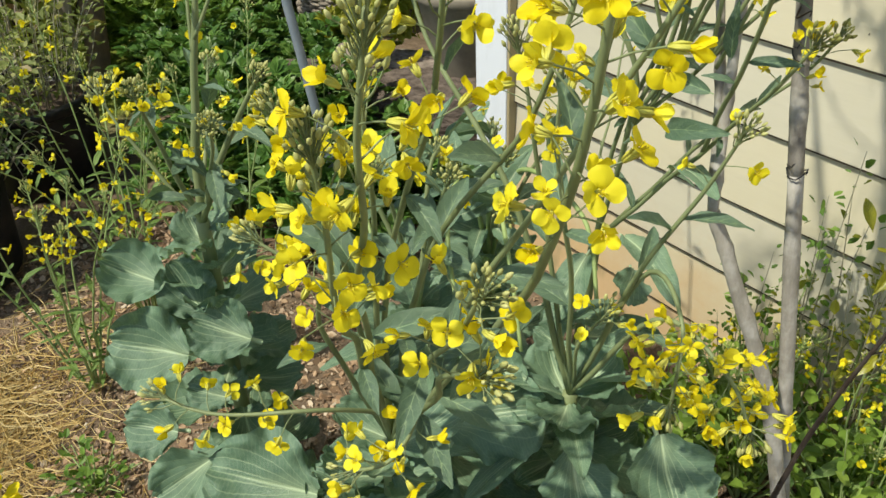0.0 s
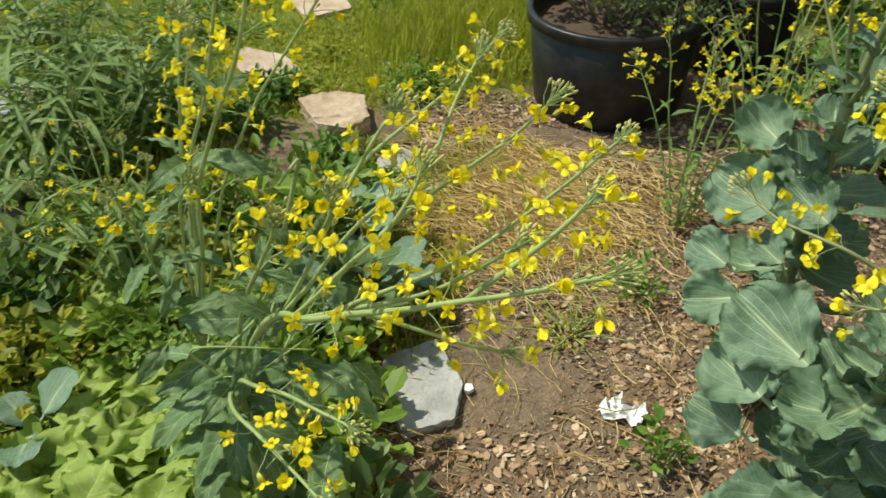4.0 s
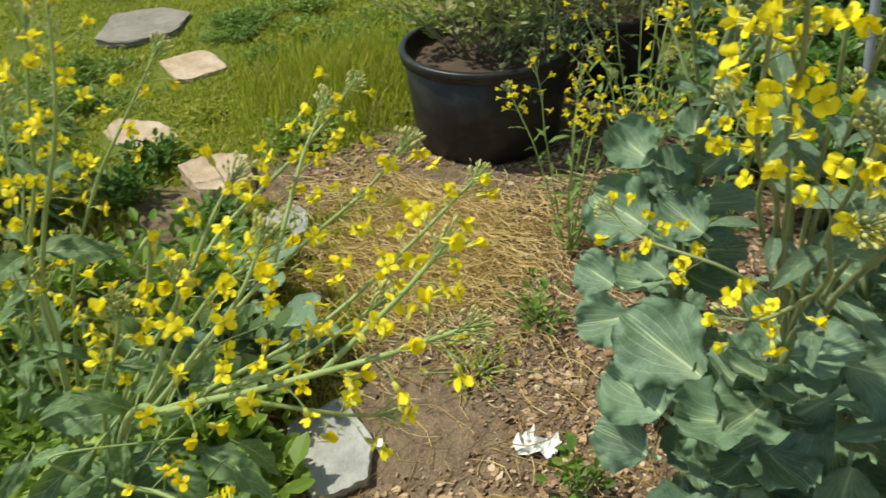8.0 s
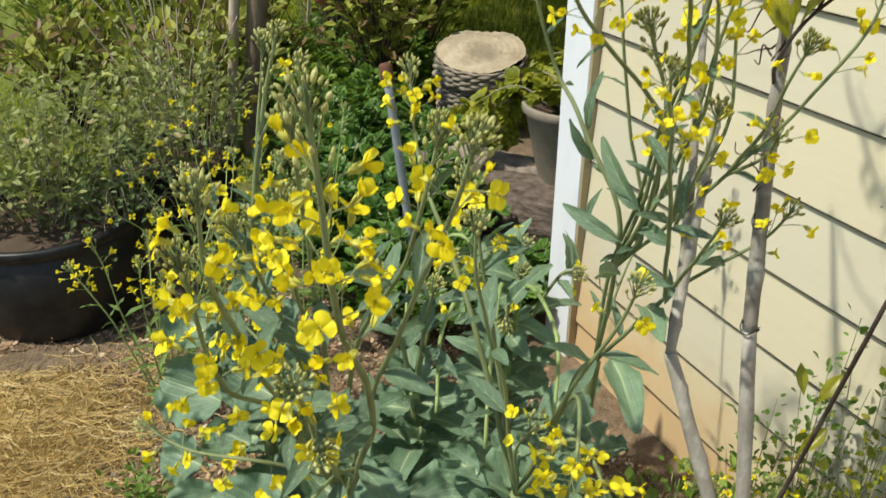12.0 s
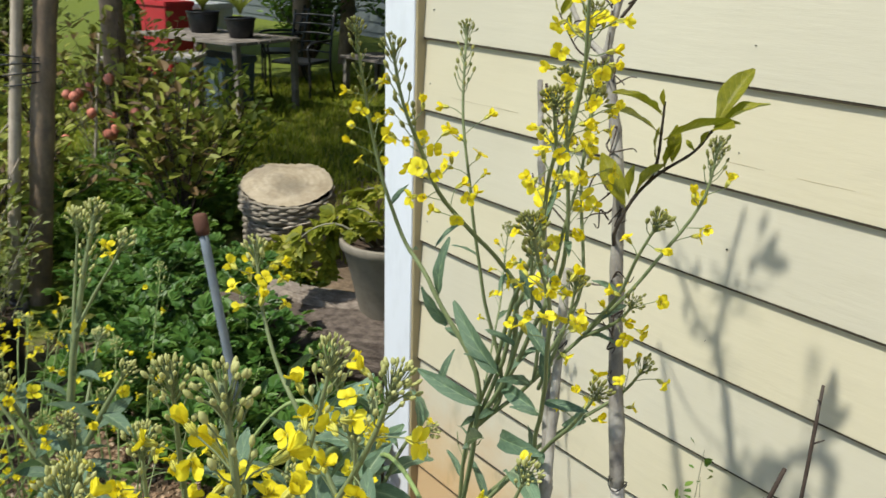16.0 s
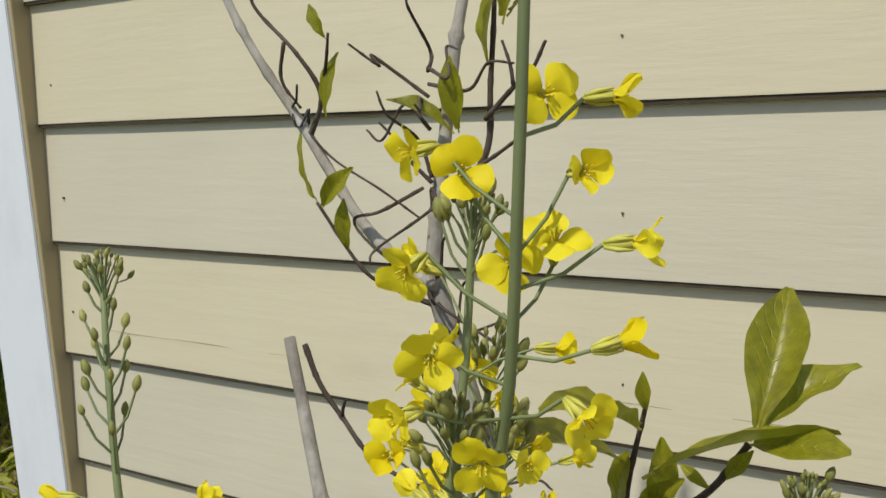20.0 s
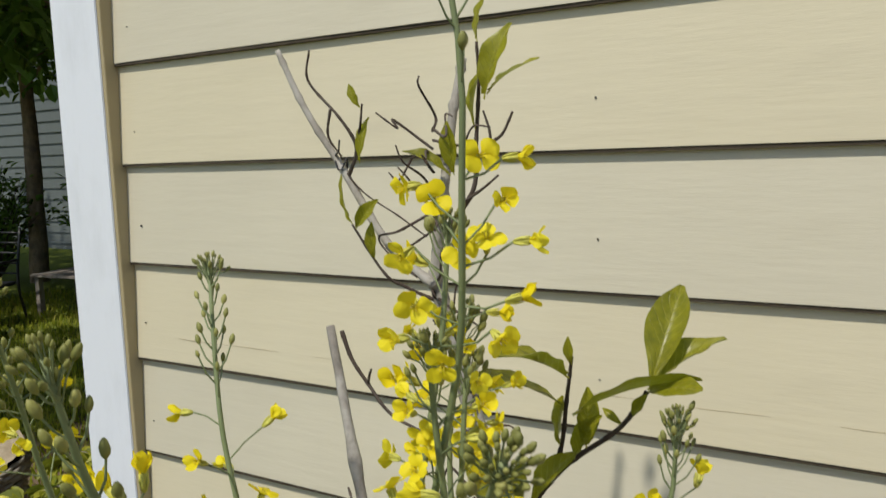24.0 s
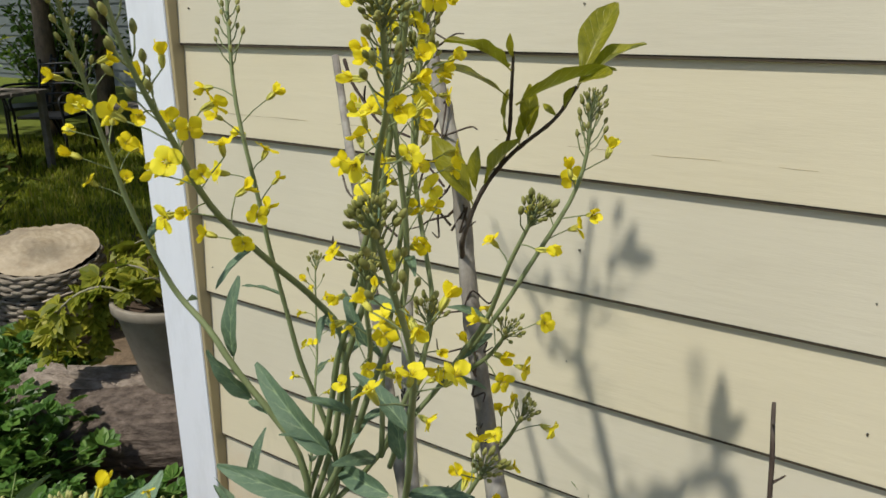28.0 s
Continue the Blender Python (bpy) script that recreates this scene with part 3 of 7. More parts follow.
def chip(rng):
    """A flat broken flake: an uneven five-cornered outline, some long splinters, many crumbs."""
    l = 0.005 + 0.03 * rng.random() ** 2.2
    w = l * rng.uniform(0.3, 0.95) if rng.random() < 0.75 else rng.uniform(0.0015, 0.003)
    h = rng.uniform(0.001, 0.0035)
    m = Matrix.Rotation(rng.uniform(0, 6.28), 3, "Z") @ Matrix.Rotation(rng.gauss(0, 0.45), 3, "Y") @ Matrix.Rotation(rng.gauss(0, 0.45), 3, "X")
    pts = [(math.cos(a) * l * rng.uniform(0.7, 1.15), math.sin(a) * w * rng.uniform(0.6, 1.2), 0) for a in (0.2, 1.4, 2.7, 3.8, 5.1)]
    vs = [m @ (Vector(p) * 0.5 + Vector((0, 0, 0.003))) for p in pts] + [m @ (Vector(p) * 0.45 + Vector((0, 0, 0.003 + h))) for p in pts]
    return vs, [(5, 6, 7, 8, 9), (0, 1, 6, 5), (1, 2, 7, 6), (2, 3, 8, 7), (3, 4, 9, 8), (4, 0, 5, 9)]


def straw_piece(rng):
    l, r = rng.uniform(0.05, 0.17), rng.uniform(0.0006, 0.0015)
    a = rng.uniform(0, 6.28)
    lift = rng.uniform(0, 1) ** 2 * 0.045
    c, s = math.cos(a), math.sin(a)
    bow = rng.gauss(0, 0.025)
    tilt = rng.gauss(0, 0.14)
    vs = []
    for k in range(4):
        t = k / 3 - 0.5
        x, y = t * l * c - s * bow * (0.25 - t * t) * 4, t * l * s + c * bow * (0.25 - t * t) * 4
        z = max(0.004, lift + t * l * tilt)
        vs += [(x - s * r, y + c * r, z), (x, y, z + r * 1.7), (x + s * r, y - c * r, z)]
    fs = []
    for k in range(3):
        b = 3 * k
        fs += [(b, b + 3, b + 4, b + 1), (b + 1, b + 4, b + 5, b + 2)]
    return vs, fs


def blade_of_grass(lo, hi, wide=0.0035, lean=0.5):
    def make(rng):
        h, a, l = rng.uniform(lo, hi), rng.uniform(0, 6.28), rng.gauss(0, lean)
        w = wide * rng.uniform(0.6, 1.3)
        c, s = math.cos(a), math.sin(a)
        d = h * l
        e, f = math.cos(a + 1.2) * d, math.sin(a + 1.2) * d
        return [(-c * w, -s * w, 0), (c * w, s * w, 0), (e * 0.35 + c * w * 0.8, f * 0.35 + s * w * 0.8, h * 0.6), (e * 0.35 - c * w * 0.8, f * 0.35 - s * w * 0.8, h * 0.6), (e, f, h * 0.95)], [(0, 1, 2, 3), (3, 2, 4)]

    return make


def on_lawn(x, y):
    return -0.9 * x - 0.55 * y + 0.35 * noise.noise(Vector((x * 1.5, y * 1.5, 7))) > 1.85


STEPS = ((-0.62, -2.37, 0.16), (-1.75, -2.85, 0.2), (-2.3, -3.3, 0.3), (-1.03, -2.84, 0.17))


def build_cover():
    def bed(rng):
        x, y = rng.uniform(-0.95, 1.5), rng.uniform(-2.1, -0.1)
        if on_lawn(x, y) or (x + 0.3) ** 2 / 0.25 + (y + 1.62) ** 2 / 0.12 < 0.7:
            return None
        thin = noise.noise(Vector((x * 2.2, y * 2.2, 1)))
        bare = 0.75 * math.exp(-(((x - 0.46) / 0.2) ** 2 + ((y + 1.62) / 0.17) ** 2))
        return (x, y) if rng.random() < 0.6 + thin - bare else None

    scatter("wood_chip_mulch", CHIPS, 35000, 1, bed, chip, "loose brown wood chips spread over the bed", "mulch")

    def heap(rng):
        a, r = rng.uniform(0, 6.28), abs(rng.gauss(0, 0.42))
        x, y = -0.30 + math.cos(a) * r * 0.62, -1.62 + math.sin(a) * r * 0.52
        return (x, y) if r < 1.25 and math.hypot(x + 0.985, y + 1.45) > 0.46 else None

    scatter("straw_mulch", STRAW, 5600, 2, heap, straw_piece, "thin heap of dry golden straw on the bed", "straw")

    def loose(rng):
        x, y = rng.uniform(-0.7, 1.2), rng.uniform(-2.2, -0.9)
        return None if on_lawn(x, y) else (x, y)

    scatter("loose_straw", STRAW, 700, 12, loose, straw_piece, "scattered dry grass stalks over the bed", "straw")

    def lawn(rng):
        x, y = rng.uniform(-5.5, 0.6), rng.uniform(-5.0, -0.7)
        if not on_lawn(x, y):
            return None
        d = math.hypot(x - 1.7, y + 1.3)
        if noise.noise(Vector((x * 2.6, y * 2.6, 4))) < -0.22 and rng.random() < 0.75:
            return None
        for sx, sy, sr in STEPS:
            if (x - sx) ** 2 + (y - sy) ** 2 < sr * sr * rng.uniform(0.6, 1.1):
                return None
        return (x, y) if rng.random() < 1.25 - d / 6.5 else None

    scatter("lawn_grass", GRASS, 80000, 3, lawn, blade_of_grass(0.010, 0.034, 0.0035, 0.9), "short patchy yellow-green lawn grass", "grass")

    def tall(rng):
        x, y = rng.gauss(-1.45, 0.22), rng.gauss(-2.05, 0.2)
        return (x, y)

    scatter("tall_grass", GRASS, 4500, 5, tall, blade_of_grass(0.07, 0.2, 0.0025, 0.35), "tuft of long bright green grass beside the pot", "grass")

    def shade(rng):
        x, y = rng.uniform(-8, -0.6), rng.uniform(-1.4, 5.0)
        return (x, y) if y > 0.9 or x < -3.0 else None

    scatter("side_lawn_grass", GRASS, 38000, 6, shade, blade_of_grass(0.03, 0.09, 0.006), "green lawn beside the house", "grass")

    def weeds(rng):
        x, y = rng.uniform(-0.5, 1.1), rng.uniform(-3.2, -1.75)
        return (x, y) if noise.noise(Vector((x * 3, y * 3, 11))) > -0.12 else None

    scatter("bed_weeds", GRASS, 9000, 8, weeds, blade_of_grass(0.015, 0.06, 0.004, 0.7), "low grassy weeds in the bed", "grass")


def rock(name, at, size, seed, mat, label, turn=0.0, flat=0.6, sharp=0.5):
    """A broken stone: an outline of a few corners, a rough upper face, steep chipped sides."""
    rng = random.Random(int(seed * 10))
    corners = sorted(rng.uniform(-0.35, 0.35) + 2 * math.pi * k / 6 for k in range(6))
    reach_ = [rng.uniform(0.82, 1.12) for _ in corners]
    bm = bmesh.new()
    bmesh.ops.create_icosphere(bm, subdivisions=5, radius=1.0)
    for v in bm.verts:
        p = v.co.copy()
        a = math.atan2(p.y, p.x)
        edge = min((r * math.cos(0.45) / max(0.35, math.cos(a - c))) for c, r in zip(corners, reach_) if math.cos(a - c) > 0.4)
        h = math.hypot(p.x, p.y)
        out = edge * min(1.0, h * 1.25) ** 0.8 / max(h, 1e-4) if h > 1e-4 else 0
        q = Vector((p.x * out, p.y * out, math.copysign(min(1.0, abs(p.z) * 1.9), p.z)))
        q.z = q.z * 0.6 + (0.16 * noise.noise(p * 1.7 + Vector((seed, 9, 0))) + 0.09 * noise.noise(p * 6 + Vector((seed, 2, 0))) + 0.05 * abs(noise.noise(p * 13 + Vector((seed, 5, 0)))))
        q.xy = q.xy * (1 + 0.05 * noise.noise(p * 4 + Vector((seed, 0, 4))))
        v.co = Vector((q.x * size[0], q.y * size[1], max(-0.8, q.z) * size[2]))
    return solo(name, to_mesh(name, bm, mat), label, "stone", Matrix.Translation((at[0], at[1], at[2] + height(at[0], at[1]))) @ Matrix.Rotation(turn, 4, "Z"))


def build_stones():
    rock("rough_stone", (-0.62, -2.37, 0.015), (0.155, 0.125, 0.06), 1.0, TANSTONE, "tan rough-broken stone beside the lawn", 0.9)
    rock("flat_stone", (-0.36, -2.08, 0.005), (0.11, 0.07, 0.028), 2.0, GREYSTONE, "flat grey stone half under weeds", 0.4)
    rock("flat_stone", (0.57, -1.77, 0.01), (0.14, 0.09, 0.03), 3.0, GREYSTONE, "flat pale grey stone lying on the soil", 0.5)
    rock("flat_stone", (-1.75, -2.85, 0.0), (0.2, 0.15, 0.03), 4.0, TANSTONE, "flat tan stepping stone set in the lawn", 0.8)
    rock("flat_stone", (-2.3, -3.3, 0.0), (0.32, 0.24, 0.04), 5.0, DARKSTONE, "flat brownish-grey stepping stone set in the lawn", 0.6)
    rock("flat_stone", (-1.03, -2.84, -0.008), (0.17, 0.11, 0.03), 6.0, TANSTONE, "flat tan stone partly grown over by grass", 1.1)
    rock("flat_stone", (-0.45, -3.6, 0.0), (0.24, 0.16, 0.035), 7.0, GREYSTONE, "flat grey stone at the edge of the bed", 0.2)
    rock("pebble", (0.545, -1.665, 0.012), (0.014, 0.011, 0.008), 9.0, PAPER, "small white pebble on the soil")
    # crumpled paper
    rng = random.Random(3)
    nx, ny = 12, 9
    verts = []
    for j in range(ny):
        for i in range(nx):
            u, v = i / (nx - 1) - 0.5, j / (ny - 1) - 0.5
            z = 0.012 + 0.03 * noise.noise(Vector((u * 5, v * 5, 2))) + 0.045 * max(0, abs(u) - 0.3) + rng.uniform(0, 0.004)
            verts.append((u * 0.085 * (1 - 0.3 * v), v * 0.06 + 0.015 * math.sin(u * 6), max(0.004, z)))
    faces = [(j * nx + i, j * nx + i + 1, (j + 1) * nx + i + 1, (j + 1) * nx + i) for j in range(ny - 1) for i in range(nx - 1)]
    me = raw_mesh("paper_scrap", verts, faces, PAPER)
    solo("paper_scrap", me, "crumpled scrap of white paper on wood chips", "litter", Matrix.Translation((0.545, -1.31, height(0.545, -1.31) + 0.004)) @ Matrix.Rotation(0.9, 4, "Z"))


def nursery_pot(name, at, r0, r1, h, label, mat, group=""):
    pot = thing(name, (at[0], at[1], at[2] if len(at) > 2 else height(*at)), label, "plant pot", group)
    base = WORLD[pot.name]
    bm = bmesh.new()
    lathe(bm, [(0.001, 0.0), (r0 * 0.93, 0.0), (r0, 0.02), (r0 + (r1 - r0) * 0.86, h * 0.86), (r1 * 0.97, h * 0.87), (r1 * 0.985, h * 0.9), (r1 * 0.955, h * 0.9), (r0 * 0.95, 0.03), (0.001, 0.03)], 48)
    part("pot_body", to_mesh("pot_body", bm, mat), pot, base)
    bm = bmesh.new()
    lathe(bm, [(r1 * 0.97, h * 0.88), (r1 * 1.0, h * 0.885), (r1 * 1.03, h * 0.9), (r1 * 1.035, h * 0.985), (r1 * 1.02, h), (r1 * 0.965, h), (r1 * 0.955, h * 0.985), (r1 * 0.95, h * 0.88)], 48)
    part("rim", to_mesh("rim", bm, mat), pot, base, "thick rolled rim")
    bm = bmesh.new()
    rings = lathe(bm, [(r1 * 0.93 * k / 8, h * 0.84) for k in range(1, 9)], 40)
    bm.faces.new(rings[0][::-1])
    for v in bm.verts:
        v.co.z += 0.02 * noise.noise(v.co * 14 + Vector(at).to_3d()) + 0.01 * noise.noise(v.co * 50)
    part("soil", to_mesh("soil", bm, POTSOIL), pot, base, "dark crumbly potting soil")
    return pot


build_house()
build_ground()
build_cover()
build_stones()
nursery_pot("nursery_pot", (-0.985, -1.45), 0.265, 0.297, 0.36, "large black plastic nursery pot with a shrub", BLACKPOT, "black nursery pots")
nursery_pot("nursery_pot", (-1.45, -0.98), 0.2, 0.25, 0.34, "black plastic nursery pot behind the larger one", BLACKPOT, "black nursery pots")


# ---- flowers, buds, racemes ----
def flower_mesh(seed, wide=1.0, slim=1.0):
    """A four-petalled flower: calyx along +Y, round petals on narrow claws, in two pairs."""
    rng = random.Random(seed)
    bm = bmesh.new()
    uv = bm.loops.layers.uv.new("UVMap")
    tube(bm, [Vector((0, 0, 0)), Vector((0, 0.003, 0)), Vector((0, 0.0085, 0))], [0.0008, 0.0014, 0.0017], 5, mat=1)
    for k in range(4):
        a = k * math.pi / 2 + rng.uniform(-0.3, 0.3)
        d = Vector((math.cos(a), 0, math.sin(a)))
        tube(bm, [d * 0.0009 + Vector((0, 0.0005, 0)), d * 0.0019 + Vector((0, 0.0045, 0)), d * (0.0020 + 0.0014 * rng.random() * wide) + Vector((0, 0.0088, 0))], [0.0005, 0.0008, 0.0003], 5, mat=1)
    for k in range(4):
        a = (0.66, 2.48, 3.80, 5.62)[k] + rng.uniform(-0.14, 0.14)
        out = Vector((math.cos(a), 0, math.sin(a)))
        side = Vector((-math.sin(a), 0, math.cos(a)))
        tilt = wide * rng.uniform(1.0, 1.62) + (1 - wide) * 0.28
        l = 0.0098 * rng.uniform(0.88, 1.12)
        w = 0.0100 * slim * rng.uniform(0.85, 1.12) * (0.72 + 0.28 * wide)
        roll = rng.uniform(-0.45, 0.45)
        curl = rng.uniform(-0.3, 0.75)
        r, y, rows = 0.0012, 0.0085, []
        for j in range(7):
            v = j / 6
            ang = tilt * min(1.0, v * 2.6) + curl * max(0.0, v - 0.35)
            if j:
                r += math.sin(ang) * l / 6
                y += math.cos(ang) * l / 6
            half = w * 0.5 * (0.15 + 0.85 * math.sin(math.pi * (0.5 * min(1.0, v / 0.6) if v < 0.6 else 0.5 + 0.36 * (v - 0.6) / 0.4)) ** 1.1)
            row = []
            for i in range(5):
                u = i / 2 - 1
                q = u * half
                lift = -0.16 * half * u * u + 0.0006 * math.sin(4 * v + 3 * u + seed + k)
                dip = -0.10 * l * (1 - abs(u) ** 0.8) * (0.35 if j == 6 else 0)
                dip -= 0.09 * l * abs(u) ** 2 * v
                row.append((bm.verts.new(out * (r + dip - math.cos(ang) * lift) + side * q + Vector((0, y + math.sin(ang) * lift + q * roll * v, 0))), (i / 4, v)))
            rows.append(row)
        for p, q in zip(rows, rows[1:]):
            for i in range(4):
                f = bm.faces.new((p[i][0], p[i + 1][0], q[i + 1][0], q[i][0]))
                for lp, c in zip(f.loops, (p[i][1], p[i + 1][1], q[i + 1][1], q[i][1])):
                    lp[uv].uv = c
    for k in range(5):
        a = 2 * math.pi * k / 5 + 0.3
        d = Vector((math.cos(a) * 0.0013, 0, math.sin(a) * 0.0013))
        tube(bm, [d * 0.4 + Vector((0, 0.009, 0)), d + Vector((0, 0.0117, 0)), d * 1.2 + Vector((0, 0.0127, 0))], [0.0002, 0.0002, 0.0004], 4, mat=2)
    return to_mesh("flower", bm, [PETAL, CALYX, ANTHER])


OPEN = [flower_mesh(s, 1.0) for s in range(9)] + [flower_mesh(60 + s, 0.75) for s in range(4)]
SLIM = [flower_mesh(80 + s, 1.0, 0.68) for s in range(7)] + [flower_mesh(90 + s, 0.7, 0.66) for s in range(3)]
HALF = [flower_mesh(20 + s, 0.32) for s in range(5)] + [flower_mesh(40 + s, 0.05) for s in range(2)]


def add_bud(bm, at, way, size, fat=0.36):
    m = facing(at, way, (0.3, 0.2, 0.9), size)
    rings = []
    for r, y in ((0.25, 0.0), (0.85, 0.25), (1.0, 0.5), (0.7, 0.82), (0.2, 1.0)):
        rings.append([bm.verts.new(m @ Vector((r * fat * math.cos(a), y, r * fat * math.sin(a)))) for a in (0, 1.047, 2.094, 3.142, 4.189, 5.236)])
    for p, q in zip(rings, rings[1:]):
        for k in range(6):
            bm.faces.new((p[k], p[(k + 1) % 6], q[(k + 1) % 6], q[k]))
    bm.faces.new(rings[-1])


def sample(line, s):
    s = max(0.0, min(0.9999, s)) * (len(line) - 1)
    k = int(s)
    return line[k].lerp(line[k + 1], s - k), (line[k + 1] - line[k]).normalized()


def sprout(plant, pts, r0=0.004, r1=0.0017, flowers=8, span=(0.6, 0.93), head=26, size=1.0, loose=6, pods=0, leaves=0, leafset=None, leafsize=0.07, mat=None, seed=None, reach=0.021, bunch=0.03, buds=0.92, leafspan=(0.1, 0.6), name="flower_stem", blooms_of=None, placed=(), loose_from=None, budmat=None):
    """A flowering stem of a plant: stalk with pedicels, open flowers, loose buds, a head of buds at the tip."""
    reach *= 1.12
    rng = random.Random(seed if seed is not None else int(sum(abs(c) for p in pts for c in p) * 1e4))
    line = curve(pts, 6 * (len(pts) - 1) + 4)
    length = sum((b - a).length for a, b in zip(line, line[1:]))
    n = len(line)
    line = [p + Vector((noise.noise(p * 9), noise.noise(p * 9 + Vector((5, 0, 0))), 0)) * 0.006 * min(1, i / 3) for i, p in enumerate(line)]
    bm = bmesh.new()
    tube(bm, line, (r0, r1), 7)
    turn = rng.uniform(0, 6.28)
    blooms = []

    def outwards(way, lift):
        nonlocal turn
        turn += 2.4 + rng.uniform(-0.35, 0.35)
        a = way.orthogonal().normalized()
        b = way.cross(a)
        return ((a * math.cos(turn) + b * math.sin(turn)) * (1 - lift) + way * lift + Vector((0, 0, 0.15))).normalized()

    for k in range(flowers):
        s = span[0] + (span[1] - span[0]) * ((k + rng.uniform(0, 0.8)) / max(1, flowers))
        at, way = sample(line, s)
        out = outwards(way, 0.30)
        l = reach * rng.uniform(0.7, 1.5)
        end = at + out * l + Vector((0, 0, 0.003 - 0.004 * rng.random()))
        tube(bm, [at, at + out * l * 0.5 + way * 0.002, end], (0.00065, 0.0006), 5, False)
        face = (out + Vector((rng.gauss(0, 0.45), rng.gauss(0, 0.45), rng.gauss(-0.05, 0.4)))).normalized()
        young = (k + 0.5) / flowers > 0.8
        blooms.append((rng.choice(HALF if young or rng.random() < 0.22 else (blooms_of or OPEN)), facing(end, face, (0, 0, 1), size * 1.2 * rng.uniform(0.85, 1.2), rng.uniform(0, 6.28))))
    for k, (face, end) in enumerate(placed):
        face, end = Vector(face).normalized(), Vector(end)
        foot = end - face * 0.013 * size
        at = min(line[:-1] + [p.lerp(q, 0.5) for p, q in zip(line, line[1:])], key=lambda p: (p - foot - Vector((0, 0, -0.012))).length)
        tube(bm, [at, at.lerp(foot, 0.55) + Vector((0, 0, -0.003)), foot], (0.00075, 0.0008), 6, False)
        blooms.append(((OPEN, HALF)[k % 3 == 1][k % 5], facing(foot, face, (0, 0, 1), size * 1.18, k * 1.7)))
    for k in range(pods):
        at, way = sample(line, span[0] - 0.02 - 0.28 * (k + rng.random()) / max(1, pods))
        out = outwards(way, 0.35)
        mid = at + out * reach * 1.1
        tube(bm, [at, mid], (0.0008, 0.0008), 4, False)
        tube(bm, [mid, mid + (out * 0.4 + way).normalized() * rng.uniform(0.012, 0.03)], (0.0013, 0.0006), 5)
    bb = bmesh.new()
    for k in range(loose):
        at, way = sample(line, (loose_from or span[1] - 0.05) + (0.98 - (loose_from or span[1] - 0.05)) * (k + rng.random()) / max(1, loose))
        out = outwards(way, 0.42)
        l = reach * (1.0 - 0.5 * k / max(1, loose)) * rng.uniform(0.8, 1.15)
        end = at + out * l * 0.8 + way * l * 0.35
        tube(bm, [at, at + out * l * 0.5 + way * l * 0.05, end], (0.0007, 0.0006), 4, False)
        add_bud(bb, end, (out * 0.6 + way), 0.0108 * buds * rng.uniform(0.8, 1.2), 0.27)
    tip, way = line[-1], (line[-1] - line[-2]).normalized()
    a = way.orthogonal().normalized()
    b = way.cross(a)
    wide = bunch * 0.54
    for k in range(head):
        q = k / max(1, head - 1)
        ang, rad = k * 2.4, wide * (1 - q) ** 0.55 * rng.uniform(0.85, 1.12)
        side = a * math.cos(ang) + b * math.sin(ang)
        at = tip + side * rad + way * (bunch * (0.32 - 0.62 * (rad / wide) ** 2) + rng.uniform(-0.001, 0.001))
        tube(bm, [tip - way * bunch * (0.35 + 0.75 * (1 - q)), tip + side * rad * 0.55 - way * bunch * (0.12 + 0.35 * (1 - q)), at], (0.0006, 0.0005), 3, False)
        add_bud(bb, at, way + side * (0.75 * rad / wide), buds * (0.0092 - 0.0042 * q) * rng.uniform(0.85, 1.15), 0.26)
    stem = part(name, to_mesh(name, bm, mat or STEM), plant, WORLD[plant.name])
    stem.data.transform(WORLD[plant.name].inverted())
    if head or loose:
        bud = part("bud_head", to_mesh("bud_head", bb, budmat or BUD), stem, WORLD[plant.name], "tight pale yellow-green flower buds", kind="stuff")
        bud.data.transform(WORLD[plant.name].inverted())
    else:
        bb.free()
    for me, m in blooms:
        part("flower", me, stem, m)
    for k in range(leaves):
        at, way = sample(line, leafspan[0] + (leafspan[1] - leafspan[0]) * (k + rng.uniform(0.1, 0.9)) / leaves)
        out = outwards(way, 0.32)
        part("stem_leaf", rng.choice(leafset or SMALL), stem, facing(at, out, way, leafsize * rng.uniform(0.65, 1.2), rng.uniform(-0.3, 0.3)))
    return line


SMALL = leaf_set(STEMLEAF, lance, 5, 1.0, 0.34, 6, 8, 0.25, 0.35, 0.10, 0.05, "stem_leaf")


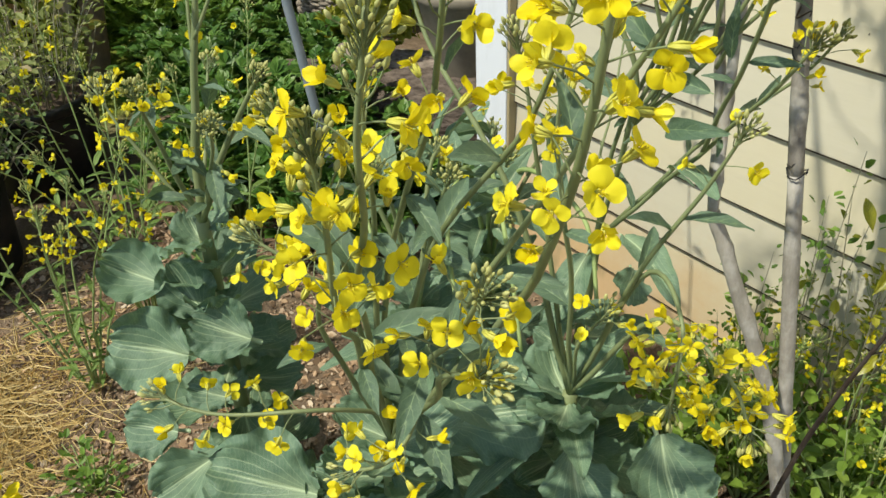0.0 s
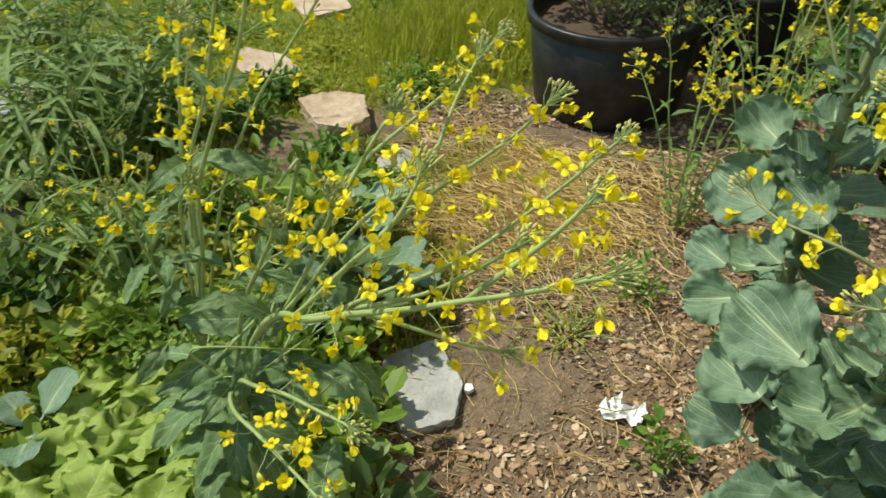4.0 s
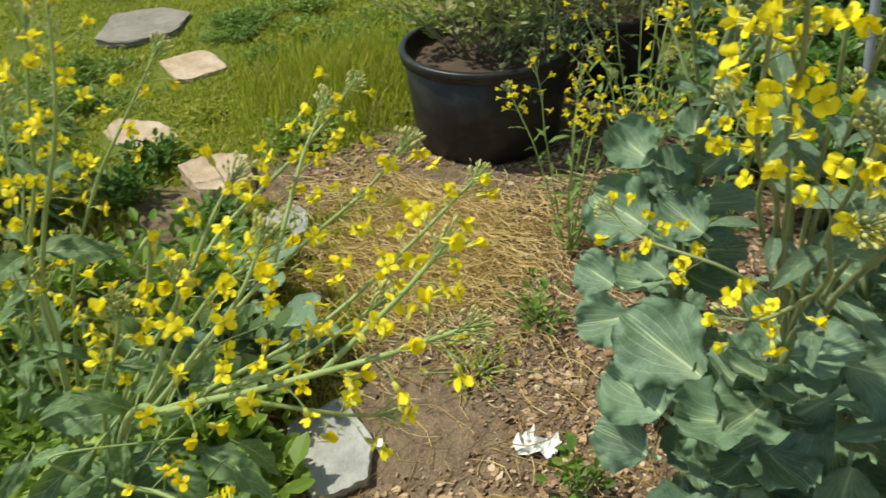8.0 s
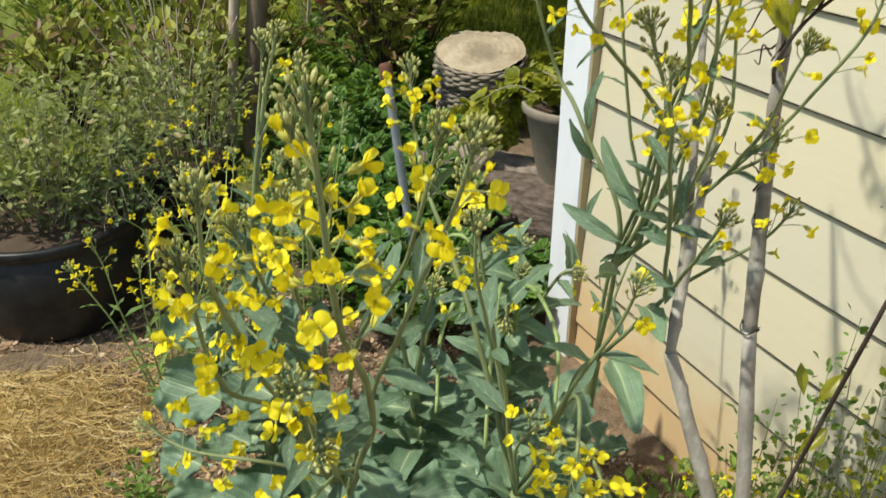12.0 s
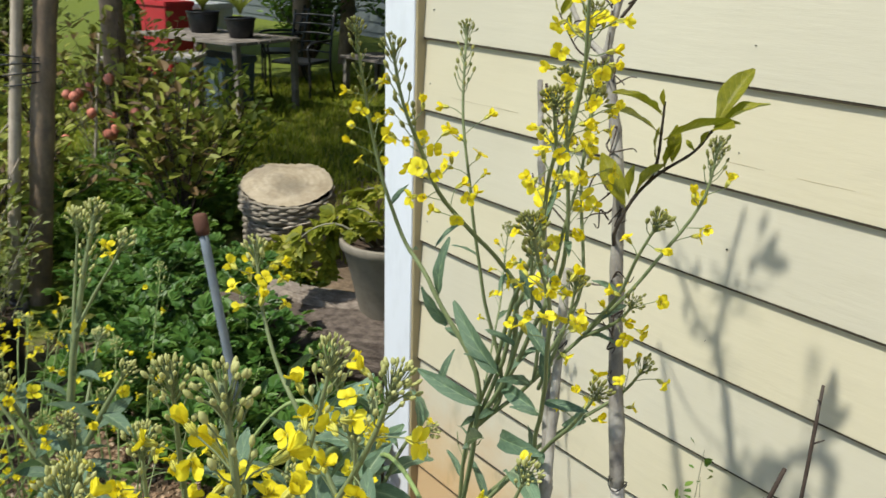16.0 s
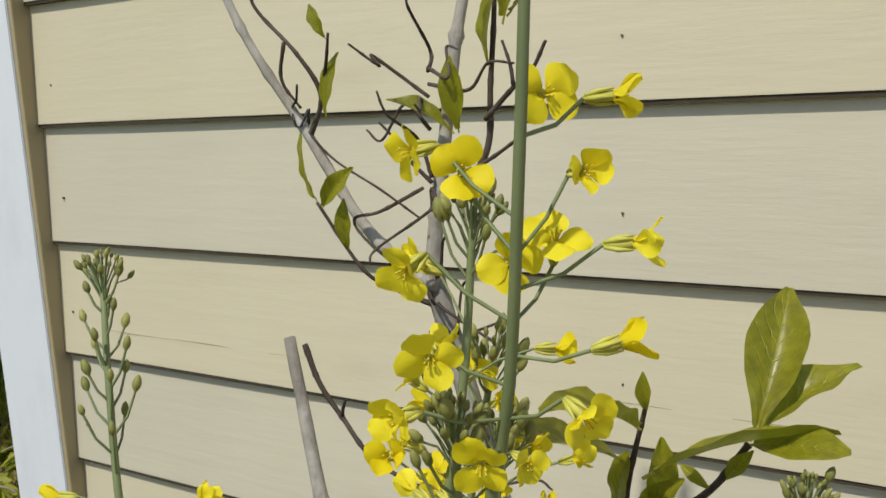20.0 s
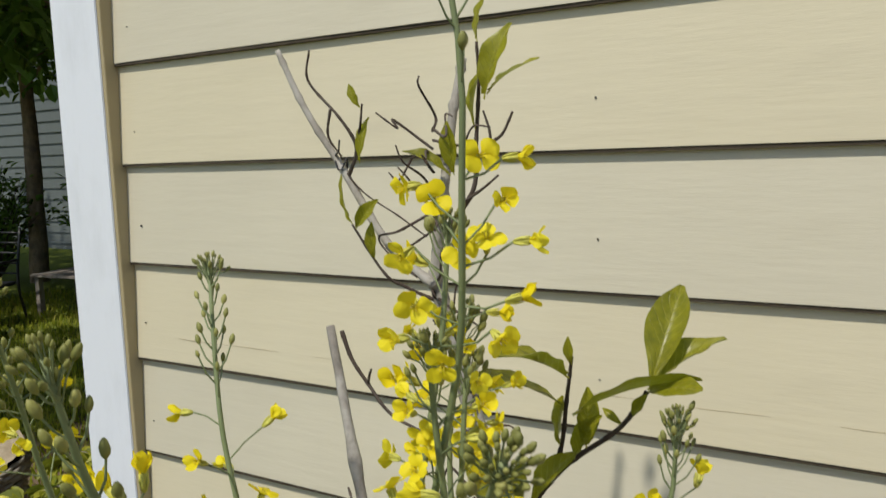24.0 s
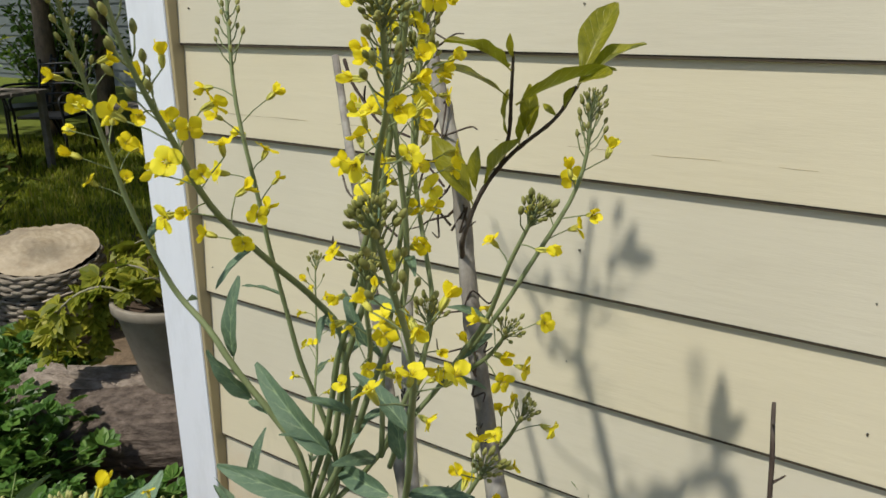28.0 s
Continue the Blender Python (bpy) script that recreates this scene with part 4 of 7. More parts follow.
def cabbage_leaf(seed):
    """A round collard leaf along +Y: bowl-shaped, puckered between its veins, with a ruffled, scalloped rim."""
    rng = random.Random(seed)
    nu, nv, pet = 22, 22, 0.2
    cup, droop, wave = rng.uniform(0.22, 0.58), rng.uniform(0.10, 0.55), rng.uniform(0.045, 0.09)
    width = rng.uniform(0.88, 1.1)
    ph = rng.uniform(0, 6.28)
    verts, uvs, faces = [], [], []
    for j in range(nv + 1):
        v = j / nv
        for i in range(nu + 1):
            u = 2 * i / nu - 1
            rim = max(abs(u), 2 * v - 1, 0.0)
            half = broad(v) * width * 0.5
            scallop = 1 + 0.024 * math.sin(v * 31 + ph + (2 if u > 0 else 0)) * abs(u) ** 4 + 0.10 * noise.noise(Vector((seed * 3.3, v * 3, u)))
            x = u * half * scallop
            y = pet + v * 0.92 * (1 + 0.03 * math.sin(u * 9 + ph) * v**5)
            r2 = (x * x + ((v - 0.45) * 0.9) ** 2) / 0.25
            z = cup * 0.5 * r2 - droop * v**2.2 * 0.6
            z += wave * rim**3 * math.sin(4.2 * math.atan2(x, v - 0.35) * 1.5 + ph + 2 * noise.noise(Vector((seed, u * 2, v * 2))))
            z += 0.032 * rim**4 * math.sin(15 * math.atan2(x, v - 0.4) + ph * 2 + 3 * noise.noise(Vector((seed + 5, u * 2.5, v * 2.5))))
            z += 0.06 * noise.noise(Vector((u * 1.6 + seed, v * 2.2, 3.0)))
            z += 0.010 * math.cos(2 * math.pi * 4.4 * math.atan2(abs(u), v + 0.16)) * (0.25 + abs(u)) * (1 - 0.5 * rim**4)
            z -= 0.014 * max(0.0, 1 - abs(u) * 7)
            z -= 0.22 * max(0.0, rim - 0.8) * (1 if seed % 3 else -0.6)
            verts.append((x, y, z))
            uvs.append(((u + 1) / 2, v))
    for j in range(nv):
        for i in range(nu):
            a = j * (nu + 1) + i
            faces.append((a, a + 1, a + nu + 2, a + nu + 1))
    b = len(verts)
    for j in range(4):
        for k in range(6):
            a = 2 * math.pi * k / 6
            r = 0.034 * (1.25 - 0.15 * j)
            verts.append((math.cos(a) * r, pet * 1.3 * j / 3, math.sin(a) * r - 0.03))
            uvs.append((0.5, 0.0))
    for j in range(3):
        for k in range(6):
            faces.append((b + 6 * j + k, b + 6 * j + (k + 1) % 6, b + 6 * j + 6 + (k + 1) % 6, b + 6 * j + 6 + k))
    return raw_mesh("leaf", verts, faces, COLLARD, uvs, smooth=True)


BIG = [cabbage_leaf(s) for s in range(12)]
LONG = leaf_set(COLLARD, oblong, 5, 1.0, 0.42, 10, 14, 0.45, 0.30, 0.14, 0.10, "leaf")
DUSKY = leaf_set(STEMLEAF, oblong, 5, 1.0, 0.25, 8, 12, 0.45, 0.35, 0.10, 0.05, "leaf")
KALES = leaf_set(KALE, oblong, 6, 1.0, 0.42, 10, 14, 0.4, 0.25, 0.28, 0.18, "leaf", 0.12)


def leaf_at(plant, at, way, size, kind, up=(0, 0, 1), spin=0.0, stalk=None):
    """A leaf whose stalk starts at a point and whose blade runs along way."""
    return part("leaf", kind, plant, facing(at, way, up, size, spin))


def stalk(plant, pts, r0, r1, name="stalk", mat=None, sides=9, wobble=0.12):
    bm = bmesh.new()
    line = curve(pts, 8 * (len(pts) - 1))
    tube(bm, line, (r0, r1), sides, True, wobble)
    ob = part(name, to_mesh(name, bm, mat or STEM), plant, WORLD[plant.name])
    ob.data.transform(WORLD[plant.name].inverted())
    return line


def rosette(plant, line, n, lo, hi, size, kinds, seed, droop=(0.5, -0.25), turn0=0.0, wedge=None):
    """Leaves all round a stalk, the lower ones larger and hanging more."""
    rng = random.Random(seed)
    for k in range(n):
        q = k / max(1, n - 1)
        at, way = sample(line, lo + (hi - lo) * q)
        a = turn0 + k * 2.399 + rng.uniform(-0.3, 0.3)
        if wedge:
            a = wedge[0] + (wedge[1] - wedge[0]) * ((k * 0.618) % 1.0) + rng.uniform(-0.2, 0.2)
        lift = droop[1] + (droop[0] - droop[1]) * q + rng.gauss(0, 0.12)
        out = Vector((math.cos(a), math.sin(a), lift))
        leaf_at(plant, at, out, size * (1.1 - 0.45 * q) * rng.uniform(0.85, 1.15), rng.choice(kinds), spin=rng.gauss(0, 0.25))


# ---- flowering collards ----
def show(plant, leaves, first):
    """Single broad leaves of a collard, each from the foot of its blade to its tip, open to the light."""
    for k, (foot, tip) in enumerate(leaves):
        foot, tip = Vector(foot), Vector(tip)
        size = (tip - foot).length / 0.92 * 0.95
        way = (tip - foot).normalized()
        leaf_at(plant, foot - way * size * 0.1, way, size, BIG[(first + k * 5) % len(BIG)], up=(0.75, -0.3, 0.6), spin=0.12 * math.sin(k * 2.3))


def collard_front():
    p = thing("collard_plant", (0.84, -1.0, height(0.84, -1.0)), "tall flowering collard with blue-green leaves and yellow flowers", "plant", "flowering collards")
    line = stalk(p, [(0.84, -1.0, 0), (0.86, -1.0, 0.3), (0.9, -1.0, 0.62)], 0.017, 0.010)
    rosette(p, line, 34, 0.10, 0.97, 0.138, BIG, 3, (0.85, -0.35))
    # fronting leaves, foot and tip
    show(p, (((0.778, -1.05, 0.434), (0.703, -1.178, 0.501)), ((0.787, -1.108, 0.358), (0.714, -1.203, 0.395)), ((0.812, -1.13, 0.293), (0.761, -1.221, 0.306)), ((0.826, -1.035, 0.39), (0.874, -1.061, 0.316)), ((0.871, -0.896, 0.502), (0.892, -1.025, 0.414)), ((0.927, -0.88, 0.427), (0.978, -0.896, 0.353)), ((0.862, -0.901, 0.555), (0.956, -0.792, 0.586)), ((0.737, -1.002, 0.46), (0.789, -1.059, 0.422)), ((0.898, -0.951, 0.347), (0.937, -0.986, 0.281))), 1)
    S = lambda *pts, flowers=0, **kw: sprout(p, pts, flowers=round(flowers * 0.82), size=0.98, bunch=0.028, buds=0.78, **kw)
    j = (0.9, -1.0, 0.62)
    S(j, (1.12, -1.02, 0.95), (1.265, -1.085, 1.18), (1.305, -1.111, 1.375), r0=0.0048, r1=0.002, flowers=30, span=(0.58, 0.90), head=24, loose=12, leaves=4, leafspan=(0.05, 0.4))
    S(j, (1.03, -1.10, 0.92), (1.14, -1.17, 1.07), (1.166, -1.187, 1.215), r0=0.0038, flowers=22, span=(0.55, 0.9), head=28, loose=10, leaves=2)
    S(j, (0.98, -1.03, 0.95), (1.12, -1.07, 1.17), (1.165, -1.085, 1.312), r0=0.0038, flowers=9, span=(0.6, 0.85), head=30, loose=10, leaves=3)
    S(j, (1.0, -1.0, 0.95), (1.12, -0.97, 1.15), (1.145, -0.952, 1.28), r0=0.0038, flowers=9, span=(0.6, 0.85), head=30, loose=10, leaves=3)
    S(j, (1.07, -1.0, 0.95), (1.21, -0.98, 1.2), (1.262, -0.973, 1.315), r0=0.0038, flowers=7, span=(0.62, 0.88), head=28, loose=10, leaves=3)
    S(j, (1.05, -1.10, 0.95), (1.17, -1.16, 1.16), (1.21, -1.171, 1.285), r0=0.0038, flowers=14, span=(0.55, 0.88), head=26, loose=8, leaves=2)
    S(j, (0.97, -1.04, 0.92), (1.03, -1.07, 1.08), (1.044, -1.075, 1.195), r0=0.0038, flowers=9, span=(0.62, 0.88), head=34, loose=10, leaves=3)
    S(j, (0.94, -1.05, 0.9), (0.97, -1.09, 1.05), (0.98, -1.12, 1.15), r0=0.0038, flowers=9, span=(0.6, 0.88), head=32, loose=10, leaves=3)
    S(j, (1.06, -1.06, 0.88), (1.17, -1.10, 1.02), (1.24, -1.12, 1.12), r0=0.0036, flowers=10, span=(0.55, 0.92), head=24, leaves=3)
    S(j, (0.88, -1.06, 0.82), (0.92, -1.08, 0.92), (0.86, -1.12, 0.97), r0=0.004, flowers=18, span=(0.5, 0.97), head=18, leaves=2)
    S((0.95, -1.02, 0.72), (0.95, -1.12, 0.79), (0.89, -1.2, 0.79), (0.828, -1.245, 0.80), r0=0.003, flowers=14, span=(0.35, 0.9), head=18)
    S((0.97, -1.0, 0.75), (1.05, -1.05, 0.82), (1.07, -1.1, 0.81), (1.03, -1.13, 0.78), r0=0.003, flowers=16, span=(0.4, 0.97), head=20)
    S(j, (1.07, -1.05, 0.85), (1.16, -1.1, 0.98), (1.22, -1.1, 1.02), r0=0.004, flowers=6, span=(0.6, 0.95), head=24, leaves=2)


def collard_middle():
    p = thing("collard_plant", (0.95, -0.72, height(0.95, -0.72)), "leafy flowering collard with dark blue-green leaves", "plant", "flowering collards")
    line = stalk(p, [(0.95, -0.72, 0), (0.95, -0.73, 0.3), (0.97, -0.75, 0.6)], 0.017, 0.011)
    rosette(p, line, 38, 0.10, 0.97, 0.135, BIG, 8, (0.8, -0.4), 0.4)
    show(p, (((1.02, -0.802, 0.579), (1.102, -0.845, 0.517)), ((1.093, -0.718, 0.611), (1.17, -0.757, 0.553)), ((1.086, -0.778, 0.536), (1.147, -0.815, 0.472)), ((1.032, -0.849, 0.462), (1.077, -0.877, 0.391)), ((0.928, -0.789, 0.617), (0.886, -0.834, 0.64)), ((0.969, -0.648, 0.765), (1.001, -0.684, 0.748)), ((0.935, -0.731, 0.648), (0.902, -0.752, 0.672))), 4)
    rosette(p, line, 14, 0.6, 1.0, 0.17, LONG, 41, (1.1, 0.3), 0.6)
    S = lambda *pts, **kw: sprout(p, pts, **kw)
    j = (0.97, -0.75, 0.6)
    S(j, (0.9, -0.8, 0.9), (0.74, -0.81, 1.08), (0.697, -0.806, 1.205), r0=0.005, flowers=12, span=(0.7, 0.92), head=20, loose=8, leaves=3)
    S(j, (1.05, -0.72, 0.83), (1.14, -0.77, 0.84), (1.16, -0.80, 0.74), r0=0.004, flowers=24, span=(0.62, 0.99), size=1.2, blooms_of=SLIM, head=10, bunch=0.02, reach=0.022)
    S(j, (1.09, -0.74, 0.80), (1.20, -0.76, 0.80), (1.24, -0.76, 0.74), r0=0.004, flowers=20, span=(0.6, 0.98), size=1.2, blooms_of=SLIM, head=12, reach=0.02)
    S(j, (1.0, -0.77, 0.72), (1.037, -0.764, 0.79), r0=0.003, flowers=5, span=(0.6, 0.98), head=8)
    S(j, (1.0, -0.8, 0.85), (1.02, -0.85, 1.02), (1.03, -0.86, 1.12), r0=0.004, flowers=4, span=(0.6, 0.9), head=26, leaves=4)
    S(j, (0.94, -0.78, 0.85), (0.93, -0.8, 1.02), (0.92, -0.82, 1.12), r0=0.004, flowers=4, span=(0.6, 0.9), head=26, leaves=4)
    S(j, (1.05, -0.72, 0.85), (1.1, -0.7, 0.97), (1.13, -0.7, 1.05), r0=0.004, flowers=3, span=(0.6, 0.9), head=22, leaves=4)


def collard_back():
    p = thing("collard_plant", (0.36, -1.02, height(0.36, -1.02)), "flowering collard with broad cupped blue-green leaves", "plant", "flowering collards")
    line = stalk(p, [(0.36, -1.02, 0), (0.37, -1.02, 0.35), (0.4, -1.02, 0.72)], 0.018, 0.011)
    rosette(p, line, 30, 0.1, 0.95, 0.125, BIG, 5, (0.85, -0.3), 1.0)
    show(p, (((0.429, -1.06, 0.555), (0.384, -1.084, 0.649)), ((0.381, -1.094, 0.61), (0.333, -1.17, 0.671)), ((0.46, -1.099, 0.518), (0.402, -1.209, 0.561)), ((0.576, -1.14, 0.405), (0.583, -1.243, 0.392)), ((0.518, -1.016, 0.541), (0.472, -1.092, 0.594)), ((0.51, -1.164, 0.422), (0.465, -1.24, 0.446)), ((0.516, -1.074, 0.443), (0.485, -1.13, 0.477))), 7)
    S = lambda *pts, flowers=0, **kw: sprout(p, pts, flowers=round(flowers * 0.6), **kw)
    j = (0.4, -1.02, 0.72)
    S(j, (0.5, -0.98, 0.9), (0.56, -0.95, 1.0), r0=0.006, r1=0.003, flowers=3, span=(0.7, 0.92), head=26, leaves=7)
    S(j, (0.42, -0.99, 0.95), (0.444, -0.933, 1.214), r0=0.009, r1=0.003, flowers=4, span=(0.6, 0.8), head=34, loose=30, leaves=6, leafsize=0.075)
    S((0.43, -0.98, 1.02), (0.46, -0.94, 1.1), (0.49, -0.91, 1.17), r0=0.003, r1=0.0015, flowers=4, span=(0.5, 0.9), head=16, loose=10)
    S((0.425, -0.985, 1.0), (0.4, -0.96, 1.1), (0.405, -0.95, 1.19), r0=0.003, r1=0.0015, flowers=0, head=22, loose=12)
    S(j, (0.45, -1.07, 0.9), (0.5, -1.1, 1.0), r0=0.005, flowers=10, span=(0.45, 0.95), head=20, leaves=3)
    S(j, (0.33, -1.08, 0.85), (0.28, -1.1, 0.93), r0=0.004, flowers=10, span=(0.4, 0.95), head=16, leaves=2)
    S(j, (0.5, -1.02, 0.85), (0.62, -1.05, 0.98), r0=0.005, flowers=6, span=(0.6, 0.95), head=30, leaves=4)
    S(j, (0.32, -0.95, 0.85), (0.25, -0.9, 0.92), r0=0.004, flowers=3, span=(0.5, 0.95), head=18, leaves=3)


def collard_low():
    p = thing("collard_plant", (0.66, -0.78, height(0.66, -0.78)), "leafy collard filling the bed behind the flowers", "plant", "flowering collards")
    line = stalk(p, [(0.66, -0.78, 0), (0.66, -0.79, 0.3), (0.68, -0.8, 0.6)], 0.015, 0.010)
    rosette(p, line, 28, 0.1, 0.97, 0.135, BIG, 31, (0.8, -0.35), 0.9)
    rosette(p, line, 12, 0.6, 1.0, 0.16, LONG, 32, (1.2, 0.4), 0.2)
    for k, (x, y, z) in enumerate(((0.58, -0.85, 0.86), (0.72, -0.88, 0.9), (0.78, -0.8, 0.88), (0.62, -0.7, 0.83))):
        sprout(p, ((0.68, -0.8, 0.6), (0.68 + (x - 0.68) * 0.6, -0.8 + (y + 0.8) * 0.6, 0.8), (x, y, z)), r0=0.005, r1=0.002, flowers=1 + k % 3, span=(0.7, 0.93), head=26, loose=8, leaves=6, leafsize=0.08, leafspan=(0.1, 0.75))


def collard_corner():
    p = thing("collard_plant", (0.5, -0.5, height(0.5, -0.5)), "leafy collard with drooping pale stems near the corner", "plant", "flowering collards")
    line = stalk(p, [(0.5, -0.5, 0), (0.5, -0.51, 0.25), (0.52, -0.52, 0.5)], 0.013, 0.009)
    rosette(p, line, 16, 0.1, 0.97, 0.13, BIG, 51, (0.8, -0.3), 0.3)
    rosette(p, line, 16, 0.4, 1.0, 0.17, LONG, 52, (1.4, 0.3), 0.2)
    for k, (x, y, z) in enumerate(((0.42, -0.6, 0.68), (0.55, -0.62, 0.74), (0.62, -0.55, 0.76), (0.45, -0.45, 0.72), (0.68, -0.62, 0.7), (0.6, -0.42, 0.72), (0.36, -0.52, 0.6))):
        sprout(p, ((0.52, -0.52, 0.5), (0.52 + (x - 0.52) * 0.7, -0.52 + (y + 0.52) * 0.7, 0.7), (x, y, z)), r0=0.005, r1=0.002, flowers=1 + k % 2, span=(0.7, 0.93), head=24, loose=8, leaves=6, leafsize=0.09, leafset=LONG, leafspan=(0.1, 0.75))
    for k, (x, y, z) in enumerate(((0.78, -0.7, 0.72), (0.85, -0.62, 0.78), (0.7, -0.75, 0.75), (0.3, -0.65, 0.62))):
        stalk(p, ((0.52, -0.52, 0.45), (0.5 + (x - 0.5) * 0.4, -0.52 + (y + 0.52) * 0.4, 0.74), (x, y, z), (x + 0.1, y - 0.06, z - 0.1)), 0.005, 0.003, "arching_stem", STEM_PALE, 7)


def collard_wall():
    p = thing("collard_plant", (0.72, -0.45, height(0.72, -0.45)), "tall spindly collard in flower against the siding", "plant", "flowering collards")
    line = stalk(p, [(0.72, -0.45, 0), (0.71, -0.45, 0.3), (0.73, -0.45, 0.6)], 0.014, 0.011)
    rosette(p, line, 9, 0.2, 0.8, 0.10, BIG, 11, (0.5, -0.2), 2.0)
    leaf_at(p, (0.80, -0.47, 0.66), (0.8, -0.3, 0.25), 0.16, LONG[0])
    leaf_at(p, (0.74, -0.47, 0.6), (0.2, -0.7, -0.2), 0.16, LONG[1])
    leaf_at(p, (0.90, -0.5, 0.83), (0.65, -0.3, 0.6), 0.11, LONG[2])
    S = lambda *pts, leafsize=0.055, flowers=0, leaves=0, size=0.9, bunch=0.022, buds=0.84, **kw: sprout(p, pts, size=size, bunch=bunch, buds=buds, budmat=BUD_OLIVE, flowers=round(flowers * 0.85), leaves=min(3, leaves), leafset=DUSKY, leafsize=leafsize, **kw)
    j = (0.73, -0.45, 0.6)
    k = (0.80, -0.48, 0.85)
    S(j, (0.77, -0.47, 0.8), (0.935, -0.52, 1.2), (1.013, -0.534, 1.42), (1.036, -0.563, 1.6), (1.015, -0.562, 1.86), r0=0.0042, r1=0.0013, flowers=14, span=(0.40, 0.60), head=24, loose=14, reach=0.021, leaves=6, leafspan=(0.1, 0.45), pods=4, loose_from=0.79, size=1.0,
      placed=(((0.6, -0.46, 0.12), (1.034, -0.534, 1.564)), ((0.93, 0.17, 0.05), (1.057, -0.526, 1.562)), ((-0.51, -0.73, -0.13), (0.991, -0.555, 1.546)), ((0.43, -0.78, 0.15), (1.008, -0.546, 1.539)), ((0.69, -0.63, 0.15), (1.046, -0.53, 1.538)), ((0.24, -0.43, 0.88), (1.037, -0.536, 1.517)), ((0.47, -0.86, 0.17), (1.024, -0.543, 1.508)), ((0.93, 0.17, 0.05), (1.064, -0.528, 1.514)), ((-0.15, -0.76, -0.3), (0.992, -0.561, 1.506)), ((0.38, -0.69, -0.16), (1.002, -0.563, 1.477)), ((0.79, 0.43, 0.2), (1.062, -0.536, 1.483)), ((0.68, -0.41, -0.28), (1.052, -0.548, 1.458)), ((0.38, -0.69, -0.26), (1.022, -0.567, 1.444)), ((-0.15, -0.76, 0.1), (0.995, -0.575, 1.46))))
    S(k, (0.851, -0.48, 0.933), (0.845, -0.5, 1.05), (0.838, -0.53, 1.19), (0.83, -0.55, 1.349), (0.785, -0.52, 1.488), r0=0.0037, r1=0.0016, flowers=11, span=(0.66, 0.84), head=24, bunch=0.02, buds=0.68, loose=18, loose_from=0.86, leaves=3)
    S((0.86, -0.48, 0.95), (0.899, -0.5, 1.118), (0.894, -0.54, 1.187), (0.92, -0.66, 1.302), (0.944, -0.72, 1.383), (0.956, -0.763, 1.49), r0=0.0044, r1=0.0016, flowers=20, span=(0.52, 0.84), head=18, loose=16, leaves=3, leafsize=0.04)
    S(j, (0.825, -0.5, 0.927), (0.749, -0.54, 1.095), (0.697, -0.558, 1.164), (0.686, -0.59, 1.278), (0.687, -0.62, 1.374), (0.73, -0.661, 1.488), r0=0.0048, r1=0.0016, flowers=15, span=(0.64, 0.88), head=26, loose=16, leaves=5, leafspan=(0.2, 0.6), leafsize=0.05)
    # long dusky leaves along the stems
    for at, way, sz, q in (((0.743, -0.52, 1.075), (0.05, -0.2, 1), 0.085, 0), ((0.782, -0.53, 1.04), (-0.1, -0.45, 0.55), 0.075, 1), ((0.868, -0.5, 0.985), (-0.5, -0.45, 0.75), 0.115, 2), ((0.731, -0.5, 0.9), (0.1, -0.1, 1), 0.06, 3), ((0.833, -0.5, 0.915), (-0.75, -0.6, 0.4), 0.11, 4), ((0.947, -0.52, 1.139), (-0.15, -0.3, 0.6), 0.055, 0), ((0.975, -0.51, 1.02), (0.05, -0.3, 1), 0.07, 1), ((0.952, -0.5, 0.965), (-0.9, -0.1, 0.1), 0.095, 2), ((0.9, -0.52, 0.9), (0.6, -0.6, 0.5), 0.12, 3), ((0.84, -0.5, 0.86), (0.3, -0.8, 0.5), 0.13, 4)):
        leaf_at(p, at, way, sz * 1.0, DUSKY[q], up=(0.1, -0.8, 0.5))
    S(k, (0.98, -0.45, 1.08), (1.09, -0.40, 1.27), (1.11, -0.39, 1.372), r0=0.0034, r1=0.0015, flowers=7, span=(0.58, 0.78), head=24, bunch=0.02, buds=0.68, loose=18, loose_from=0.8, leaves=3, leafspan=(0.05, 0.4))
    S((0.98, -0.45, 1.08), (1.06, -0.47, 1.2), (1.11, -0.492, 1.295), r0=0.003, flowers=2, span=(0.6, 0.9), head=34, loose=8, leaves=2)
    S(k, (0.94, -0.52, 1.182), (0.999, -0.57, 1.29), (1.044, -0.61, 1.346), (1.085, -0.65, 1.393), (1.127, -0.70, 1.455), r0=0.0036, r1=0.0018, flowers=12, span=(0.4, 0.84), head=34, loose=14, leaves=3, leafspan=(0.05, 0.4), leafsize=0.05)
    S((0.95, -0.5, 0.88), (1.05, -0.6, 1.06), (1.11, -0.66, 1.175), (1.139, -0.70, 1.26), (1.163, -0.757, 1.355), r0=0.0034, r1=0.0018, flowers=9, span=(0.5, 0.84), head=36, loose=14, leaves=3, leafspan=(0.1, 0.5), leafsize=0.05)
    S((0.93, -0.49, 1.0), (0.96, -0.5, 1.2), (0.985, -0.49, 1.33), (0.99, -0.48, 1.42), r0=0.003, flowers=14, span=(0.4, 0.95), head=10, loose=12)
    S((0.93, -0.49, 1.0), (0.98, -0.47, 1.15), (0.96, -0.46, 1.33), (0.975, -0.46, 1.45), r0=0.003, flowers=14, span=(0.4, 0.95), head=10, loose=12)
    S((0.95, -0.5, 1.0), (1.0, -0.52, 1.1), (1.03, -0.53, 1.2), r0=0.003, flowers=10, span=(0.4, 0.95), head=16, loose=10)
